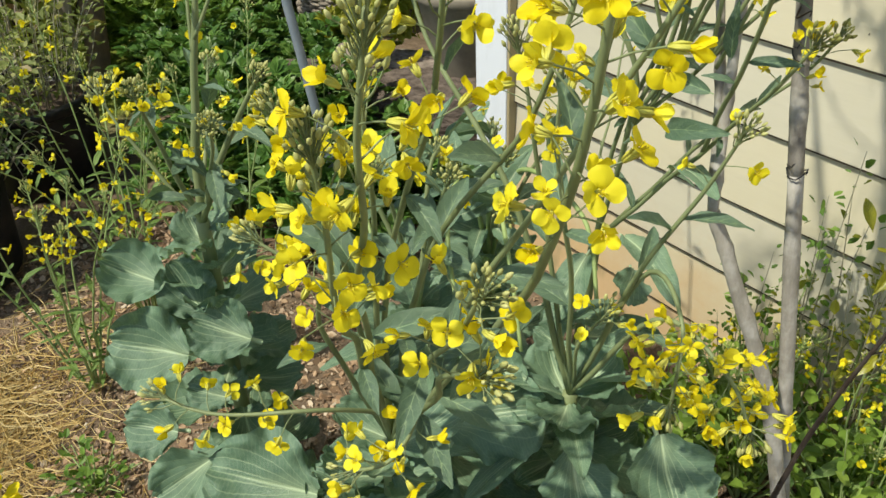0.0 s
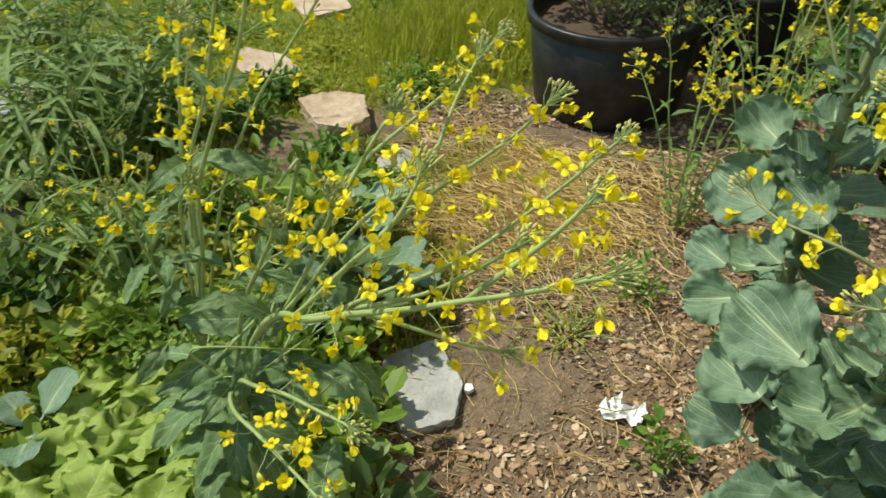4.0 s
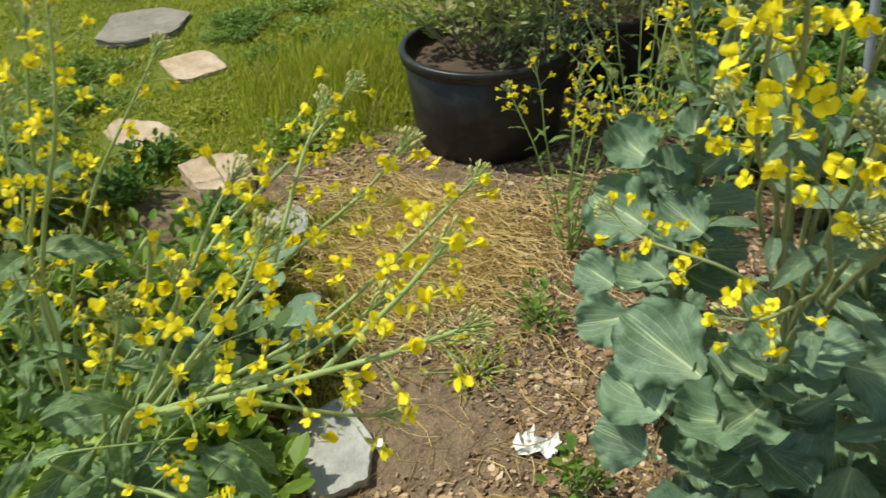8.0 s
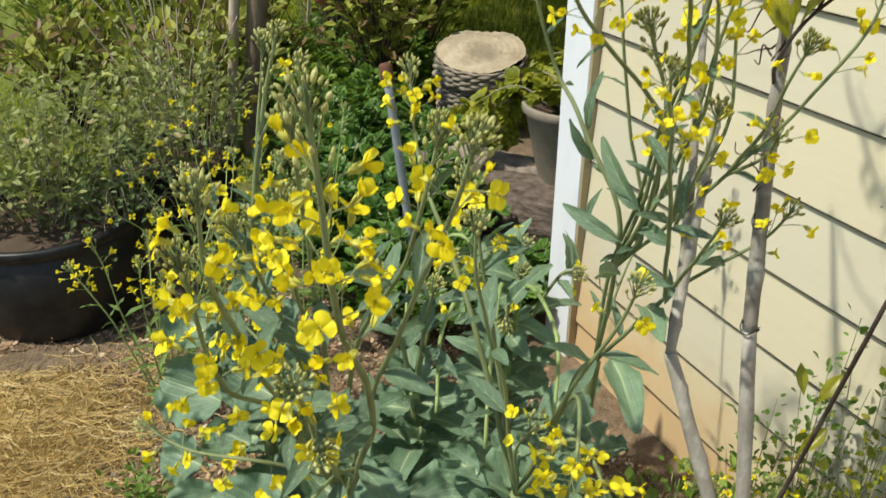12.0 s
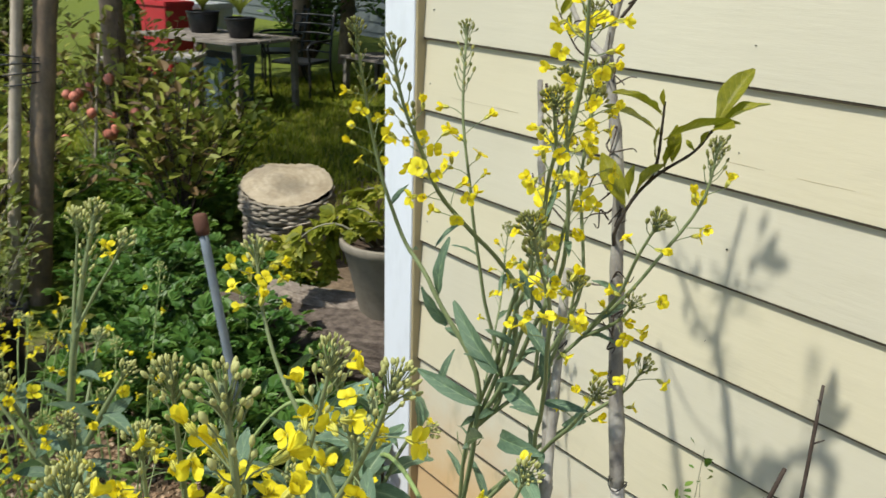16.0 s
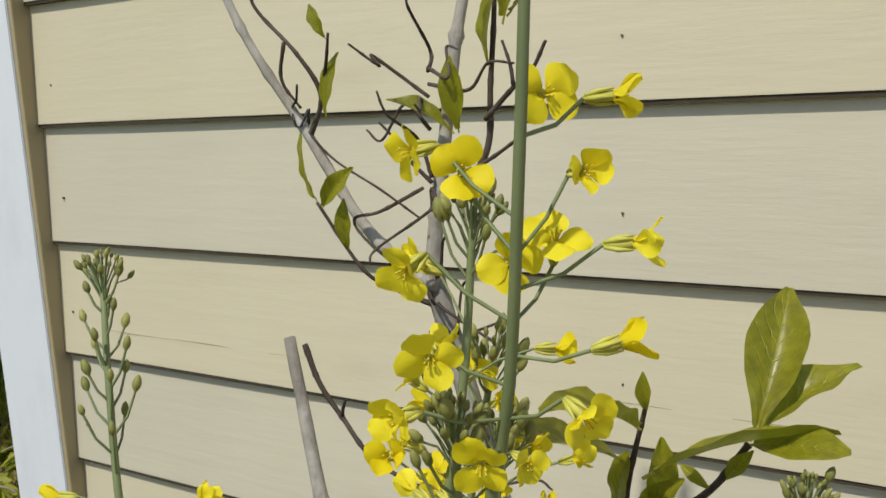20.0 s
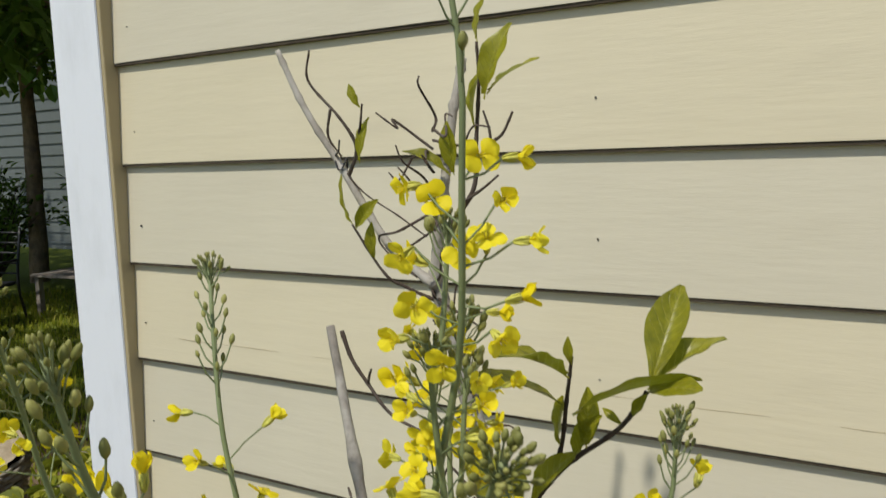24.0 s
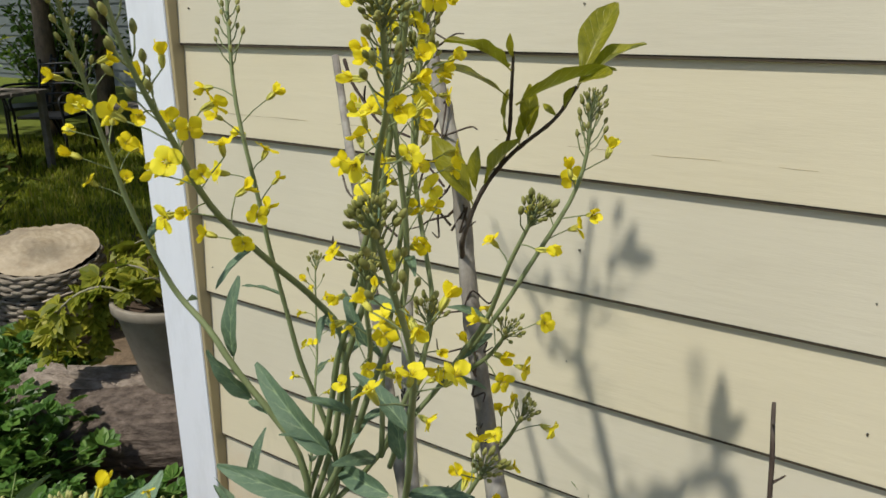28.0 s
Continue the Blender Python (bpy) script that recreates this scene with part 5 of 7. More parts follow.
    S(j, (0.9, -0.43, 0.85), (1.0, -0.39, 0.97), (1.043, -0.382, 1.045), r0=0.004, flowers=6, span=(0.65, 0.9), head=16, leaves=5)
    S(j, (0.95, -0.5, 0.88), (1.07, -0.56, 1.03), (1.117, -0.574, 1.10), r0=0.004, flowers=6, span=(0.6, 0.92), head=26, leaves=4)
    S(k, (0.96, -0.5, 1.15), (1.0, -0.53, 1.32), (1.0, -0.545, 1.45), r0=0.004, flowers=12, span=(0.5, 0.9), head=26, loose=8, leaves=3)
    S(k, (0.92, -0.52, 1.05), (0.99, -0.57, 1.16), (1.02, -0.60, 1.26), r0=0.004, flowers=11, span=(0.5, 0.92), head=26, leaves=3)
    S((0.98, -0.45, 1.08), (1.03, -0.45, 1.12), (1.07, -0.47, 1.17), r0=0.003, flowers=8, span=(0.4, 0.95), head=16)
    S((0.93, -0.52, 1.2), (0.97, -0.5, 1.38), (0.985, -0.49, 1.52), r0=0.003, flowers=12, span=(0.4, 0.92), head=18, loose=8)
    S((0.62, -0.35, 0.6), (0.56, -0.22, 0.85), (0.527, -0.168, 1.065), r0=0.003, r1=0.0012, flowers=12, span=(0.45, 0.92), head=16, leaves=3, size=0.8)


collard_front()
collard_middle()
collard_back()
collard_wall()
collard_low()
collard_corner()


# ---- kale plants at the front of the bed ----
def kale_arching():
    p = thing("kale_plant", (0.98, -1.97, height(0.98, -1.97)), "kale gone to flower with long arching pale stems", "plant", "flowering kales")
    j = (1.05, -1.92, 0.5)
    stalk(p, [(0.98, -1.97, 0), (1.0, -1.95, 0.25), j], 0.013, 0.010, mat=STEM_PALE)
    S = lambda *pts, flowers=0, **kw: sprout(p, pts, flowers=round(flowers * 1.0), mat=STEM_PALE, leafset=KALES, leafsize=0.06, buds=0.7, bunch=0.026, size=0.95, blooms_of=SLIM, **kw)
    S(j, (1.13, -1.80, 0.72), (1.213, -1.695, 0.815), (1.25, -1.53, 0.90), (1.274, -1.391, 0.974), r0=0.0055, r1=0.002, flowers=26, span=(0.45, 0.95), head=26, leaves=3, leafspan=(0.02, 0.3))
    S((1.213, -1.695, 0.815), (1.16, -1.55, 0.88), (1.07, -1.46, 0.92), (0.989, -1.396, 0.945), r0=0.0028, flowers=16, span=(0.4, 0.93), head=26)
    S((1.18, -1.74, 0.78), (1.08, -1.62, 0.88), (0.98, -1.53, 0.92), (0.945, -1.477, 0.968), r0=0.0028, flowers=14, span=(0.35, 0.9), head=26)
    S(j, (1.05, -1.84, 0.68), (0.92, -1.74, 0.82), (0.78, -1.64, 0.88), (0.735, -1.575, 0.952), r0=0.0042, r1=0.002, flowers=16, span=(0.6, 0.95), head=22, leaves=2)
    S(j, (1.1, -1.85, 0.7), (1.13, -1.78, 0.84), (1.136, -1.764, 0.885), r0=0.0036, flowers=14, span=(0.4, 0.95), head=34, leaves=3)
    S(j, (1.09, -1.82, 0.72), (1.12, -1.72, 0.86), (1.112, -1.704, 0.91), r0=0.0028, flowers=12, span=(0.45, 0.95), head=30, leaves=2)
    S((1.15, -1.77, 0.75), (1.17, -1.65, 0.92), (1.153, -1.605, 0.945), r0=0.003, flowers=12, span=(0.3, 0.98), head=14)
    S((1.18, -1.74, 0.78), (1.2, -1.62, 0.93), (1.18, -1.58, 1.0), r0=0.003, flowers=10, span=(0.3, 0.95), head=24)
    S((1.15, -1.77, 0.75), (1.1, -1.68, 0.93), (1.05, -1.64, 0.99), r0=0.003, flowers=10, span=(0.3, 0.95), head=22)
    S((1.2, -1.72, 0.8), (1.2, -1.58, 0.86), (1.17, -1.48, 0.92), r0=0.003, flowers=12, span=(0.3, 0.95), head=20)
    S((1.22, -1.64, 0.84), (1.2, -1.55, 0.80), (1.16, -1.49, 0.755), r0=0.0025, flowers=6, span=(0.45, 0.98), head=16)
    S(j, (1.13, -1.85, 0.60), (1.2, -1.75, 0.67), (1.26, -1.64, 0.70), r0=0.0042, flowers=13, span=(0.55, 0.95), head=22, leaves=2)
    S(j, (1.16, -1.86, 0.58), (1.25, -1.76, 0.64), (1.33, -1.66, 0.66), r0=0.0036, flowers=12, span=(0.55, 0.95), head=20, leaves=2)
    S((1.25, -1.53, 0.90), (1.22, -1.46, 0.96), (1.17, -1.42, 0.98), r0=0.003, flowers=10, span=(0.3, 0.95), head=18)
    S((1.08, -1.62, 0.88), (1.0, -1.6, 0.95), (0.93, -1.57, 1.01), r0=0.003, flowers=10, span=(0.3, 0.95), head=18)
    rng = random.Random(21)
    for k in range(16):
        a = k * 2.4 + rng.uniform(-0.3, 0.3)
        leaf_at(p, Vector(j) + Vector((0, 0, -0.12 + 0.009 * k)), (math.cos(a), math.sin(a), rng.uniform(-0.5, 0.5)), rng.uniform(0.08, 0.125), rng.choice(KALES))
    for k in range(13):
        a = k * 2.4 + rng.uniform(-0.3, 0.3)
        leaf_at(p, (1.0 + rng.uniform(-0.12, 0.16), -1.88 + rng.uniform(-0.14, 0.14), rng.uniform(0.28, 0.6)), (math.cos(a), math.sin(a), rng.uniform(-0.7, 0.3)), rng.uniform(0.07, 0.12), rng.choice(KALES))
    # leaves hanging from the arching stems, foot and tip
    for k, (foot, tip) in enumerate((((1.047, -1.901, 0.594), (1.128, -1.952, 0.577)), ((1.042, -1.882, 0.571), (1.094, -1.88, 0.541)), ((1.032, -1.843, 0.556), (1.068, -1.801, 0.517)), ((0.987, -1.872, 0.585), (1.038, -1.954, 0.61)), ((0.947, -1.897, 0.61), (0.924, -1.902, 0.657)), ((1.069, -1.99, 0.595), (1.12, -2.004, 0.579)), ((1.05, -2.02, 0.605), (1.013, -2.002, 0.641)), ((0.956, -1.825, 0.587), (0.928, -1.795, 0.614)))):
        foot, tip = Vector(foot), Vector(tip)
        leaf_at(p, foot, tip - foot, (tip - foot).length * 1.1, KALES[k % 6], up=(0.65, 0.45, 0.6))
    # thin tangled side shoots
    for k in range(9):
        s_ = Vector((1.05 + rng.uniform(-0.05, 0.1), -1.88 + rng.uniform(-0.05, 0.12), rng.uniform(0.45, 0.7)))
        d = Vector((rng.uniform(-0.22, 0.12), rng.uniform(0.02, 0.2), rng.uniform(0.02, 0.16)))
        stalk(p, (s_, s_ + d * 0.5 + Vector((rng.gauss(0, 0.03), rng.gauss(0, 0.03), 0.04)), s_ + d), 0.0022, 0.0011, "side_shoot", STEM_PALE, 5)
    # curled tendril of a spent shoot
    stalk(p, [(0.95, -1.85, 0.72), (0.93, -1.83, 0.80), (0.96, -1.81, 0.845), (0.985, -1.83, 0.82)], 0.004, 0.002, "curled_shoot", STEM_PALE, 6)


def kale_upright():
    p = thing("kale_plant", (0.88, -2.10, height(0.88, -2.1)), "slender upright kale carrying small yellow flowers", "plant", "flowering kales")
    j = (0.92, -2.05, 0.42)
    stalk(p, [(0.88, -2.1, 0), (0.9, -2.08, 0.2), j], 0.010, 0.008, mat=STEM_PALE)
    S = lambda *pts, flowers=0, **kw: sprout(p, pts, flowers=round(flowers * 1.0), mat=STEM_PALE, leafset=KALES, leafsize=0.06, buds=0.7, bunch=0.026, size=0.95, blooms_of=SLIM, **kw)
    S(j, (1.0, -1.93, 0.82), (1.06, -1.81, 1.04), (1.04, -1.78, 1.2), r0=0.0036, flowers=16, span=(0.45, 0.9), head=22, leaves=3)
    S(j, (0.96, -1.97, 0.8), (1.0, -1.88, 1.0), (0.98, -1.85, 1.14), r0=0.0036, flowers=14, span=(0.45, 0.9), head=20, leaves=3)
    S(j, (0.97, -2.0, 0.72), (1.01, -1.93, 0.84), r0=0.0028, flowers=8, span=(0.5, 0.97), head=14, leaves=3)
    S(j, (0.92, -2.0, 0.8), (0.88, -1.98, 1.01), r0=0.0028, flowers=10, span=(0.5, 0.93), head=24, leaves=3)
    S(j, (0.93, -1.93, 0.8), (0.87, -1.77, 1.06), r0=0.0028, flowers=10, span=(0.55, 0.93), head=20, leaves=2)
    S(j, (1.0, -2.05, 0.7), (1.06, -2.02, 0.84), r0=0.0028, flowers=8, span=(0.5, 0.95), head=16, leaves=4)
    S(j, (0.85, -2.05, 0.75), (0.8, -2.02, 0.95), r0=0.0028, flowers=12, span=(0.5, 0.95), head=16, leaves=3)
    rng = random.Random(23)
    for k in range(18):
        a = k * 2.4
        leaf_at(p, Vector(j) + Vector((0, 0, -0.3 + 0.018 * k)), (math.cos(a), math.sin(a), rng.uniform(-0.3, 0.6)), rng.uniform(0.07, 0.12), rng.choice(KALES))


STRAPS = leaf_set(NARROW, lance, 5, 1.0, 0.12, 4, 10, 0.7, 0.3, 0.10, 0.03, "stem_leaf")
NARROWS = leaf_set(NARROW, lance, 5, 1.0, 0.26, 6, 8, 0.35, 0.3, 0.12, 0.06, "stem_leaf")


def thin_kale(at, tall, n, label, seed, flowers=8, spread=0.16, size=0.85, leafy=6, lean=(0, 0), leafset=None, leafsize=0.075, span=(0.66, 0.95)):
    """A many-stemmed kale with thin stems, small leaves and small flowers."""
    rng = random.Random(seed)
    base = Vector((at[0], at[1], height(*at)))
    p = thing("kale_plant", base, label, "plant", "flowering kales")
    for k in range(n):
        a = k * 2.4 + rng.uniform(-0.4, 0.4)
        r = spread * math.sqrt((k + 0.6) / n)
        top = base + Vector((math.cos(a) * r * 1.6 + lean[0], math.sin(a) * r * 1.6 + lean[1], tall * rng.uniform(0.7, 1.05)))
        mid = base + Vector((math.cos(a) * r * 0.8 + lean[0] * 0.3, math.sin(a) * r * 0.8 + lean[1] * 0.3, tall * 0.5))
        sprout(p, (base + Vector((math.cos(a), math.sin(a), 0)) * 0.015, mid, top), r0=0.0035, r1=0.0012, flowers=int(flowers * rng.uniform(0.35, 1.0)), span=span, head=rng.randrange(12, 22), leaves=leafy, leafset=leafset or NARROWS, leafsize=leafsize, buds=0.7, bunch=0.024, size=size, blooms_of=SLIM, mat=STEM_PALE, leafspan=(0.05, 0.65), seed=seed * 50 + k)
    return p


# ---- leafy undergrowth ----
def cloud(rng, spots, size, lobes=1, flat=0.5):
    """Small folded leaves at (place, outward way) pairs, as vertices and faces of one mesh."""
    verts, faces = [], []
    for at, way in spots:
        main = (Vector(way) + Vector((rng.gauss(0, 0.35), rng.gauss(0, 0.35), rng.gauss(0, flat)))).normalized()
        side = main.cross(Vector((rng.gauss(0, 0.3), rng.gauss(0, 0.3), 1))).normalized()
        whole = size * rng.uniform(0.6, 1.25)
        for k in range(lobes):
            turn = (k - (lobes - 1) / 2) * (2.2 / max(2, lobes - 1)) if lobes > 1 else 0.0
            y = main * math.cos(turn) + side * math.sin(turn)
            z = side.cross(main)
            x = y.cross(z)
            l = whole * (1 - 0.16 * abs(turn)) * rng.uniform(0.88, 1.1)
            w = l * rng.uniform(0.24, 0.34)
            b = len(verts)
            f = rng.uniform(0.05, 0.25) * l
            verts += [at, at + y * l * 0.35 + x * w + z * f, at + y * l * 0.75 + x * w * 0.75 + z * f * 0.6, at + y * l, at + y * l * 0.75 - x * w * 0.75 + z * f * 0.6, at + y * l * 0.35 - x * w + z * f, at + y * l * 0.5]
            faces += [(b, b + 1, b + 6), (b + 1, b + 2, b + 6), (b + 2, b + 3, b + 6), (b + 3, b + 4, b + 6), (b + 4, b + 5, b + 6), (b + 5, b, b + 6)]
    return verts, faces


def bush(name, at, label, category, tall, spread, stems, leaves, size, mat, seed, lobes=1, bark=None, flat=0.5, group="", low=0.15, drop=0.0, r=0.003, foot=0.02):
    rng = random.Random(seed)
    base = Vector((at[0], at[1], at[2] if len(at) > 2 else height(at[0], at[1])))
    p = thing(name, base, label, category, group)
    bm = bmesh.new()
    spots = []
    for k in range(stems):
        a, q = k * 2.4 + rng.uniform(-0.4, 0.4), math.sqrt((k + 0.5) / stems)
        d = Vector((math.cos(a), math.sin(a), 0))
        top = d * spread * q * rng.uniform(0.8, 1.15) + Vector((0, 0, tall * (1 - 0.45 * q * q) * rng.uniform(0.75, 1.1) - drop * q))
        mid = d * spread * q * 0.45 + Vector((0, 0, top.z * 0.6 + drop * 0.5))
        line = curve((d * foot * q + Vector((0, 0, 0)), mid + d * foot * q * 0.6, top), 8)
        tube(bm, line, (r, r * 0.35), 5)
        for i in range(leaves):
            s = low + (1 - low) * (i + rng.random()) / leaves
            pt, way = sample(line, s)
            b = rng.uniform(0, 6.28)
            out = Vector((math.cos(b), math.sin(b), rng.uniform(-0.1, 0.7))) + way * 0.4
            off = out.normalized() * size * rng.uniform(0.2, 1.4)
            spots.append((pt + off, out))
    part("stem_tangle", to_mesh("stem_tangle", bm, bark or STEM_PALE), p, WORLD[p.name], kind="stuff")
    v, f = cloud(rng, spots, size, lobes, flat)
    part("foliage", raw_mesh("foliage", v, f, mat), p, WORLD[p.name], kind="stuff")
    return p


def lettuce(at, n, size, seed, mat_set):
    rng = random.Random(seed)
    base = Vector((at[0], at[1], height(*at)))
    p = thing("lettuce_plant", base, "loose-leaf lettuce with ruffled yellow-green leaves", "plant", "lettuces in the bed")
    for k in range(n):
        a = k * 2.4 + rng.uniform(-0.2, 0.2)
        leaf_at(p, base + Vector((0, 0, 0.01 + 0.003 * k)), (math.cos(a), math.sin(a), 0.25 + 0.9 * k / n), size * rng.uniform(0.8, 1.15), rng.choice(mat_set))


LETTUCES = leaf_set(LETTUCE, broad, 6, 1.0, 0.85, 18, 18, 0.35, 0.3, 0.8, 0.05, "leaf", 0.07)
SEEDLING = leaf_set(COLLARD, broad, 4, 1.0, 0.8, 8, 10, 0.3, 0.3, 0.25, 0.3, "leaf")
kale_arching()
kale_upright()
thin_kale((-0.12, -3.1), 0.62, 18, "dense clump of thin-stemmed kale with few flowers", 61, 1, 0.24, 0.8, 12, (0, 0), STRAPS, 0.15)
thin_kale((-0.36, -2.92), 0.6, 18, "dense clump of thin-stemmed kale with few flowers", 68, 2, 0.24, 0.8, 12, (0, 0), STRAPS, 0.15)
thin_kale((-0.6, -3.45), 0.6, 20, "dense clump of thin-stemmed kale with few flowers", 69, 2, 0.24, 0.9, 12, (0, 0), STRAPS, 0.15)
thin_kale((0.4, -2.55), 0.5, 16, "thin-stemmed kale clump with scattered yellow flowers", 62, 5, 0.2, 0.8, 6)
thin_kale((-0.2, -1.2), 0.62, 9, "spindly kale with tiny yellow flowers beside the pot", 63, 12, 0.17, 0.95, 9, (0.0, 0.04), None, 0.05, (0.72, 0.96))
thin_kale((-0.42, -0.98), 0.85, 11, "spindly kale with clusters of yellow flowers", 64, 6, 0.18, 1.1, 8, (0, 0), None, 0.06, (0.8, 0.96))
thin_kale((-0.05, -0.85), 0.85, 8, "spindly kale with pale stems and yellow flowers", 65, 4, 0.14, 1.0, 8, (0, 0), None, 0.06, (0.76, 0.96))
thin_kale((0.1, -3.0), 0.4, 9, "dense clump of thin-stemmed kale with few flowers", 72, 1, 0.2, 0.8, 9, (0, 0), STRAPS, 0.15)
thin_kale((0.3, -2.72), 0.34, 7, "dense clump of thin-stemmed kale with few flowers", 73, 1, 0.18, 0.8, 8, (0, 0), STRAPS, 0.15)
for n, (x, y, t) in enumerate(((0.80, -1.92, 0.14), (1.04, -1.8, 0.16), (0.62, -2.02, 0.18), (0.42, -2.02, 0.22), (0.14, -2.2, 0.24), (0.5, -2.85, 0.2), (0.05, -3.2, 0.3))):
    bush("weed_clump", (x, y), "tangled grey-green weeds filling the front of the bed", "plant", t, 0.16, 18, 9, 0.065, GREYLEAF if n % 2 else LUSH, 350 + n, 1, group="tangled weeds at the front of the bed", flat=0.7)
for n, (x, y) in enumerate(((0.86, -2.33), (1.0, -2.42), (0.72, -2.4), (0.92, -2.22), (1.1, -2.3), (0.62, -2.25), (1.12, -2.15), (1.02, -2.08), (1.16, -2.02), (0.82, -2.12), (0.74, -2.28), (1.22, -2.2), (0.92, -2.02), (0.96, -1.9), (0.8, -2.0), (0.7, -2.14), (0.56, -2.52), (0.48, -2.66))):
    lettuce((x, y), 20, 0.125 - 0.012 * (n % 3), 70 + n, LETTUCES)


def seedling(at, n, size, seed):
    rng = random.Random(seed)
    base = Vector((at[0], at[1], height(*at)))
    p = thing("collard_seedling", base, "young collard plant with pale blue-green leaves", "plant", "young collards")
    line = stalk(p, [base, base + Vector((0.0, 0.01, size))], 0.004, 0.003)
    for k in range(n):
        a = k * 2.4 + seed
        at_, _ = sample(line, 0.3 + 0.7 * k / n)
        leaf_at(p, at_, (math.cos(a), math.sin(a), 0.2 + 0.6 * k / n), size * rng.uniform(0.8, 1.1), rng.choice(SEEDLING))


for n, (x, y, t) in enumerate(((0.34, -2.9, 0.16), (0.4, -2.68, 0.14), (0.58, -2.74, 0.1), (0.6, -2.56, 0.12), (0.74, -2.58, 0.1), (0.28, -2.52, 0.16), (0.2, -2.8, 0.2))):
    bush("weed_clump", (x, y), "yellow-green low weeds at the edge of the bed", "plant", t, 0.14, 26, 9, 0.026, YELLOWISH if n % 2 else GRASS, 460 + n, 3, group="weeds between the lettuces")
seedling((0.9, -2.52), 7, 0.11, 1)
seedling((0.78, -2.13), 6, 0.10, 2)
seedling((0.25, -1.95), 8, 0.12, 3)
seedling((0.05, -2.1), 8, 0.12, 4)
seedling((0.45, -2.1), 8, 0.13, 5)
bush("weed_clump", (0.55, -2.78), "leafy green weed clump in the bed", "plant", 0.22, 0.14, 16, 9, 0.035, HERB, 81)
for n, (x, y, t) in enumerate(((0.35, -2.35, 0.2), (0.6, -2.4, 0.18), (0.3, -2.75, 0.22), (0.75, -2.7, 0.16), (0.05, -2.5, 0.2), (0.5, -2.2, 0.2), (0.95, -2.65, 0.15), (0.6, -2.0, 0.14), (0.3, -2.05, 0.16))):
    bush("weed_clump", (x, y), "leafy green weed clump in the bed", "plant", t, 0.17, 22, 10, 0.04, LUSH if n % 3 else YELLOWISH, 300 + n, 2 if n % 2 else 1)
for n, (x, y, t) in enumerate(((1.0, -2.5, 0.08), (0.82, -2.5, 0.1), (0.5, -2.5, 0.15), (0.66, -2.6, 0.1), (0.4, -2.9, 0.16), (0.15, -2.6, 0.18), (0.9, -2.75, 0.08), (1.15, -2.4, 0.07))):
    bush("weed_clump", (x, y), "bright green broad-leaved weeds between the lettuces", "plant", t, 0.15, 16, 8, 0.05, LUSH, 330 + n, 1, group="weeds between the lettuces")
bush("weed_clump", (0.2, -2.25), "leafy green weed clump in the bed", "plant", 0.18, 0.2, 18, 9, 0.04, HERB, 82)
bush("weed_clump", (-0.1, -2.3), "dark leafy weeds beside the stones", "plant", 0.2, 0.2, 18, 9, 0.04, HERB, 83)
bush("weed_clump", (0.66, -1.24), "small leafy green sprig on wood chips", "plant", 0.09, 0.05, 7, 9, 0.028, HERB, 84)
bush("weed_clump", (0.72, -1.95), "low mossy weeds round the stone", "plant", 0.08, 0.16, 26, 10, 0.014, GRASS, 85)
bush("weed_clump", (0.12, -1.3), "small green weeds at the straw edge", "plant", 0.12, 0.12, 14, 8, 0.022, HERB, 86)
bush("weed_clump", (0.3, -1.45), "small green weeds on wood chips", "plant", 0.06, 0.16, 16, 8, 0.016, GRASS, 87)
weed_rng = random.Random(77)
for n in range(80):
    x, y = weed_rng.uniform(-3.0, -0.7), weed_rng.uniform(-3.6, -1.75)
    if not on_lawn(x, y) or any((x - a) ** 2 + (y - b) ** 2 < (c + 0.12) ** 2 for a, b, c in STEPS):
        continue
    bush("lawn_weed", (x, y), ("low yellowish clover-like weeds in the lawn", "bright green broad-leaved weeds in the lawn", "low green leafy weeds in the lawn")[n % 3], "plant", weed_rng.uniform(0.03, 0.07), weed_rng.uniform(0.10, 0.22), 24, 9, weed_rng.uniform(0.014, 0.03), (GRASS, LUSH, HERB)[n % 3], 90 + n, group="weeds in the lawn", flat=0.2)
for n, (x, y, t) in enumerate(((-0.36, -2.3, 0.05), (-0.5, -2.66, 0.1), (-0.15, -2.12, 0.08), (-0.75, -2.66, 0.08))):
    bush("weed_clump", (x, y), "dark leafy weeds beside the stones", "plant", t, 0.13, 22, 9, 0.036, DEEPHERB, 390 + n, group="weeds beside the stones")
# shrubs in the black pots
bush("potted_shrub", (-1.1, -1.45, 0.3), "twiggy grey-green shrub growing in the black pot", "shrub", 0.5, 0.44, 80, 18, 0.034, SHRUBLEAF, 101, bark=STALK, group="shrubs in black pots", r=0.0025, foot=0.14, low=0.14)
bush("potted_shrub", (-0.96, -1.22, 0.29), "low drooping shrub spilling over the rim of the pot", "shrub", 0.3, 0.30, 34, 16, 0.028, GREYLEAF, 103, bark=STALK, group="shrubs in black pots", r=0.002, foot=0.08, low=0.1, drop=0.22)
bush("potted_shrub", (-1.45, -0.98, 0.28), "dense dark shrub growing in the second pot", "shrub", 0.55, 0.36, 60, 18, 0.034, SHRUBLEAF, 102, bark=STALK, group="shrubs in black pots", r=0.0025, foot=0.2, low=0.02)
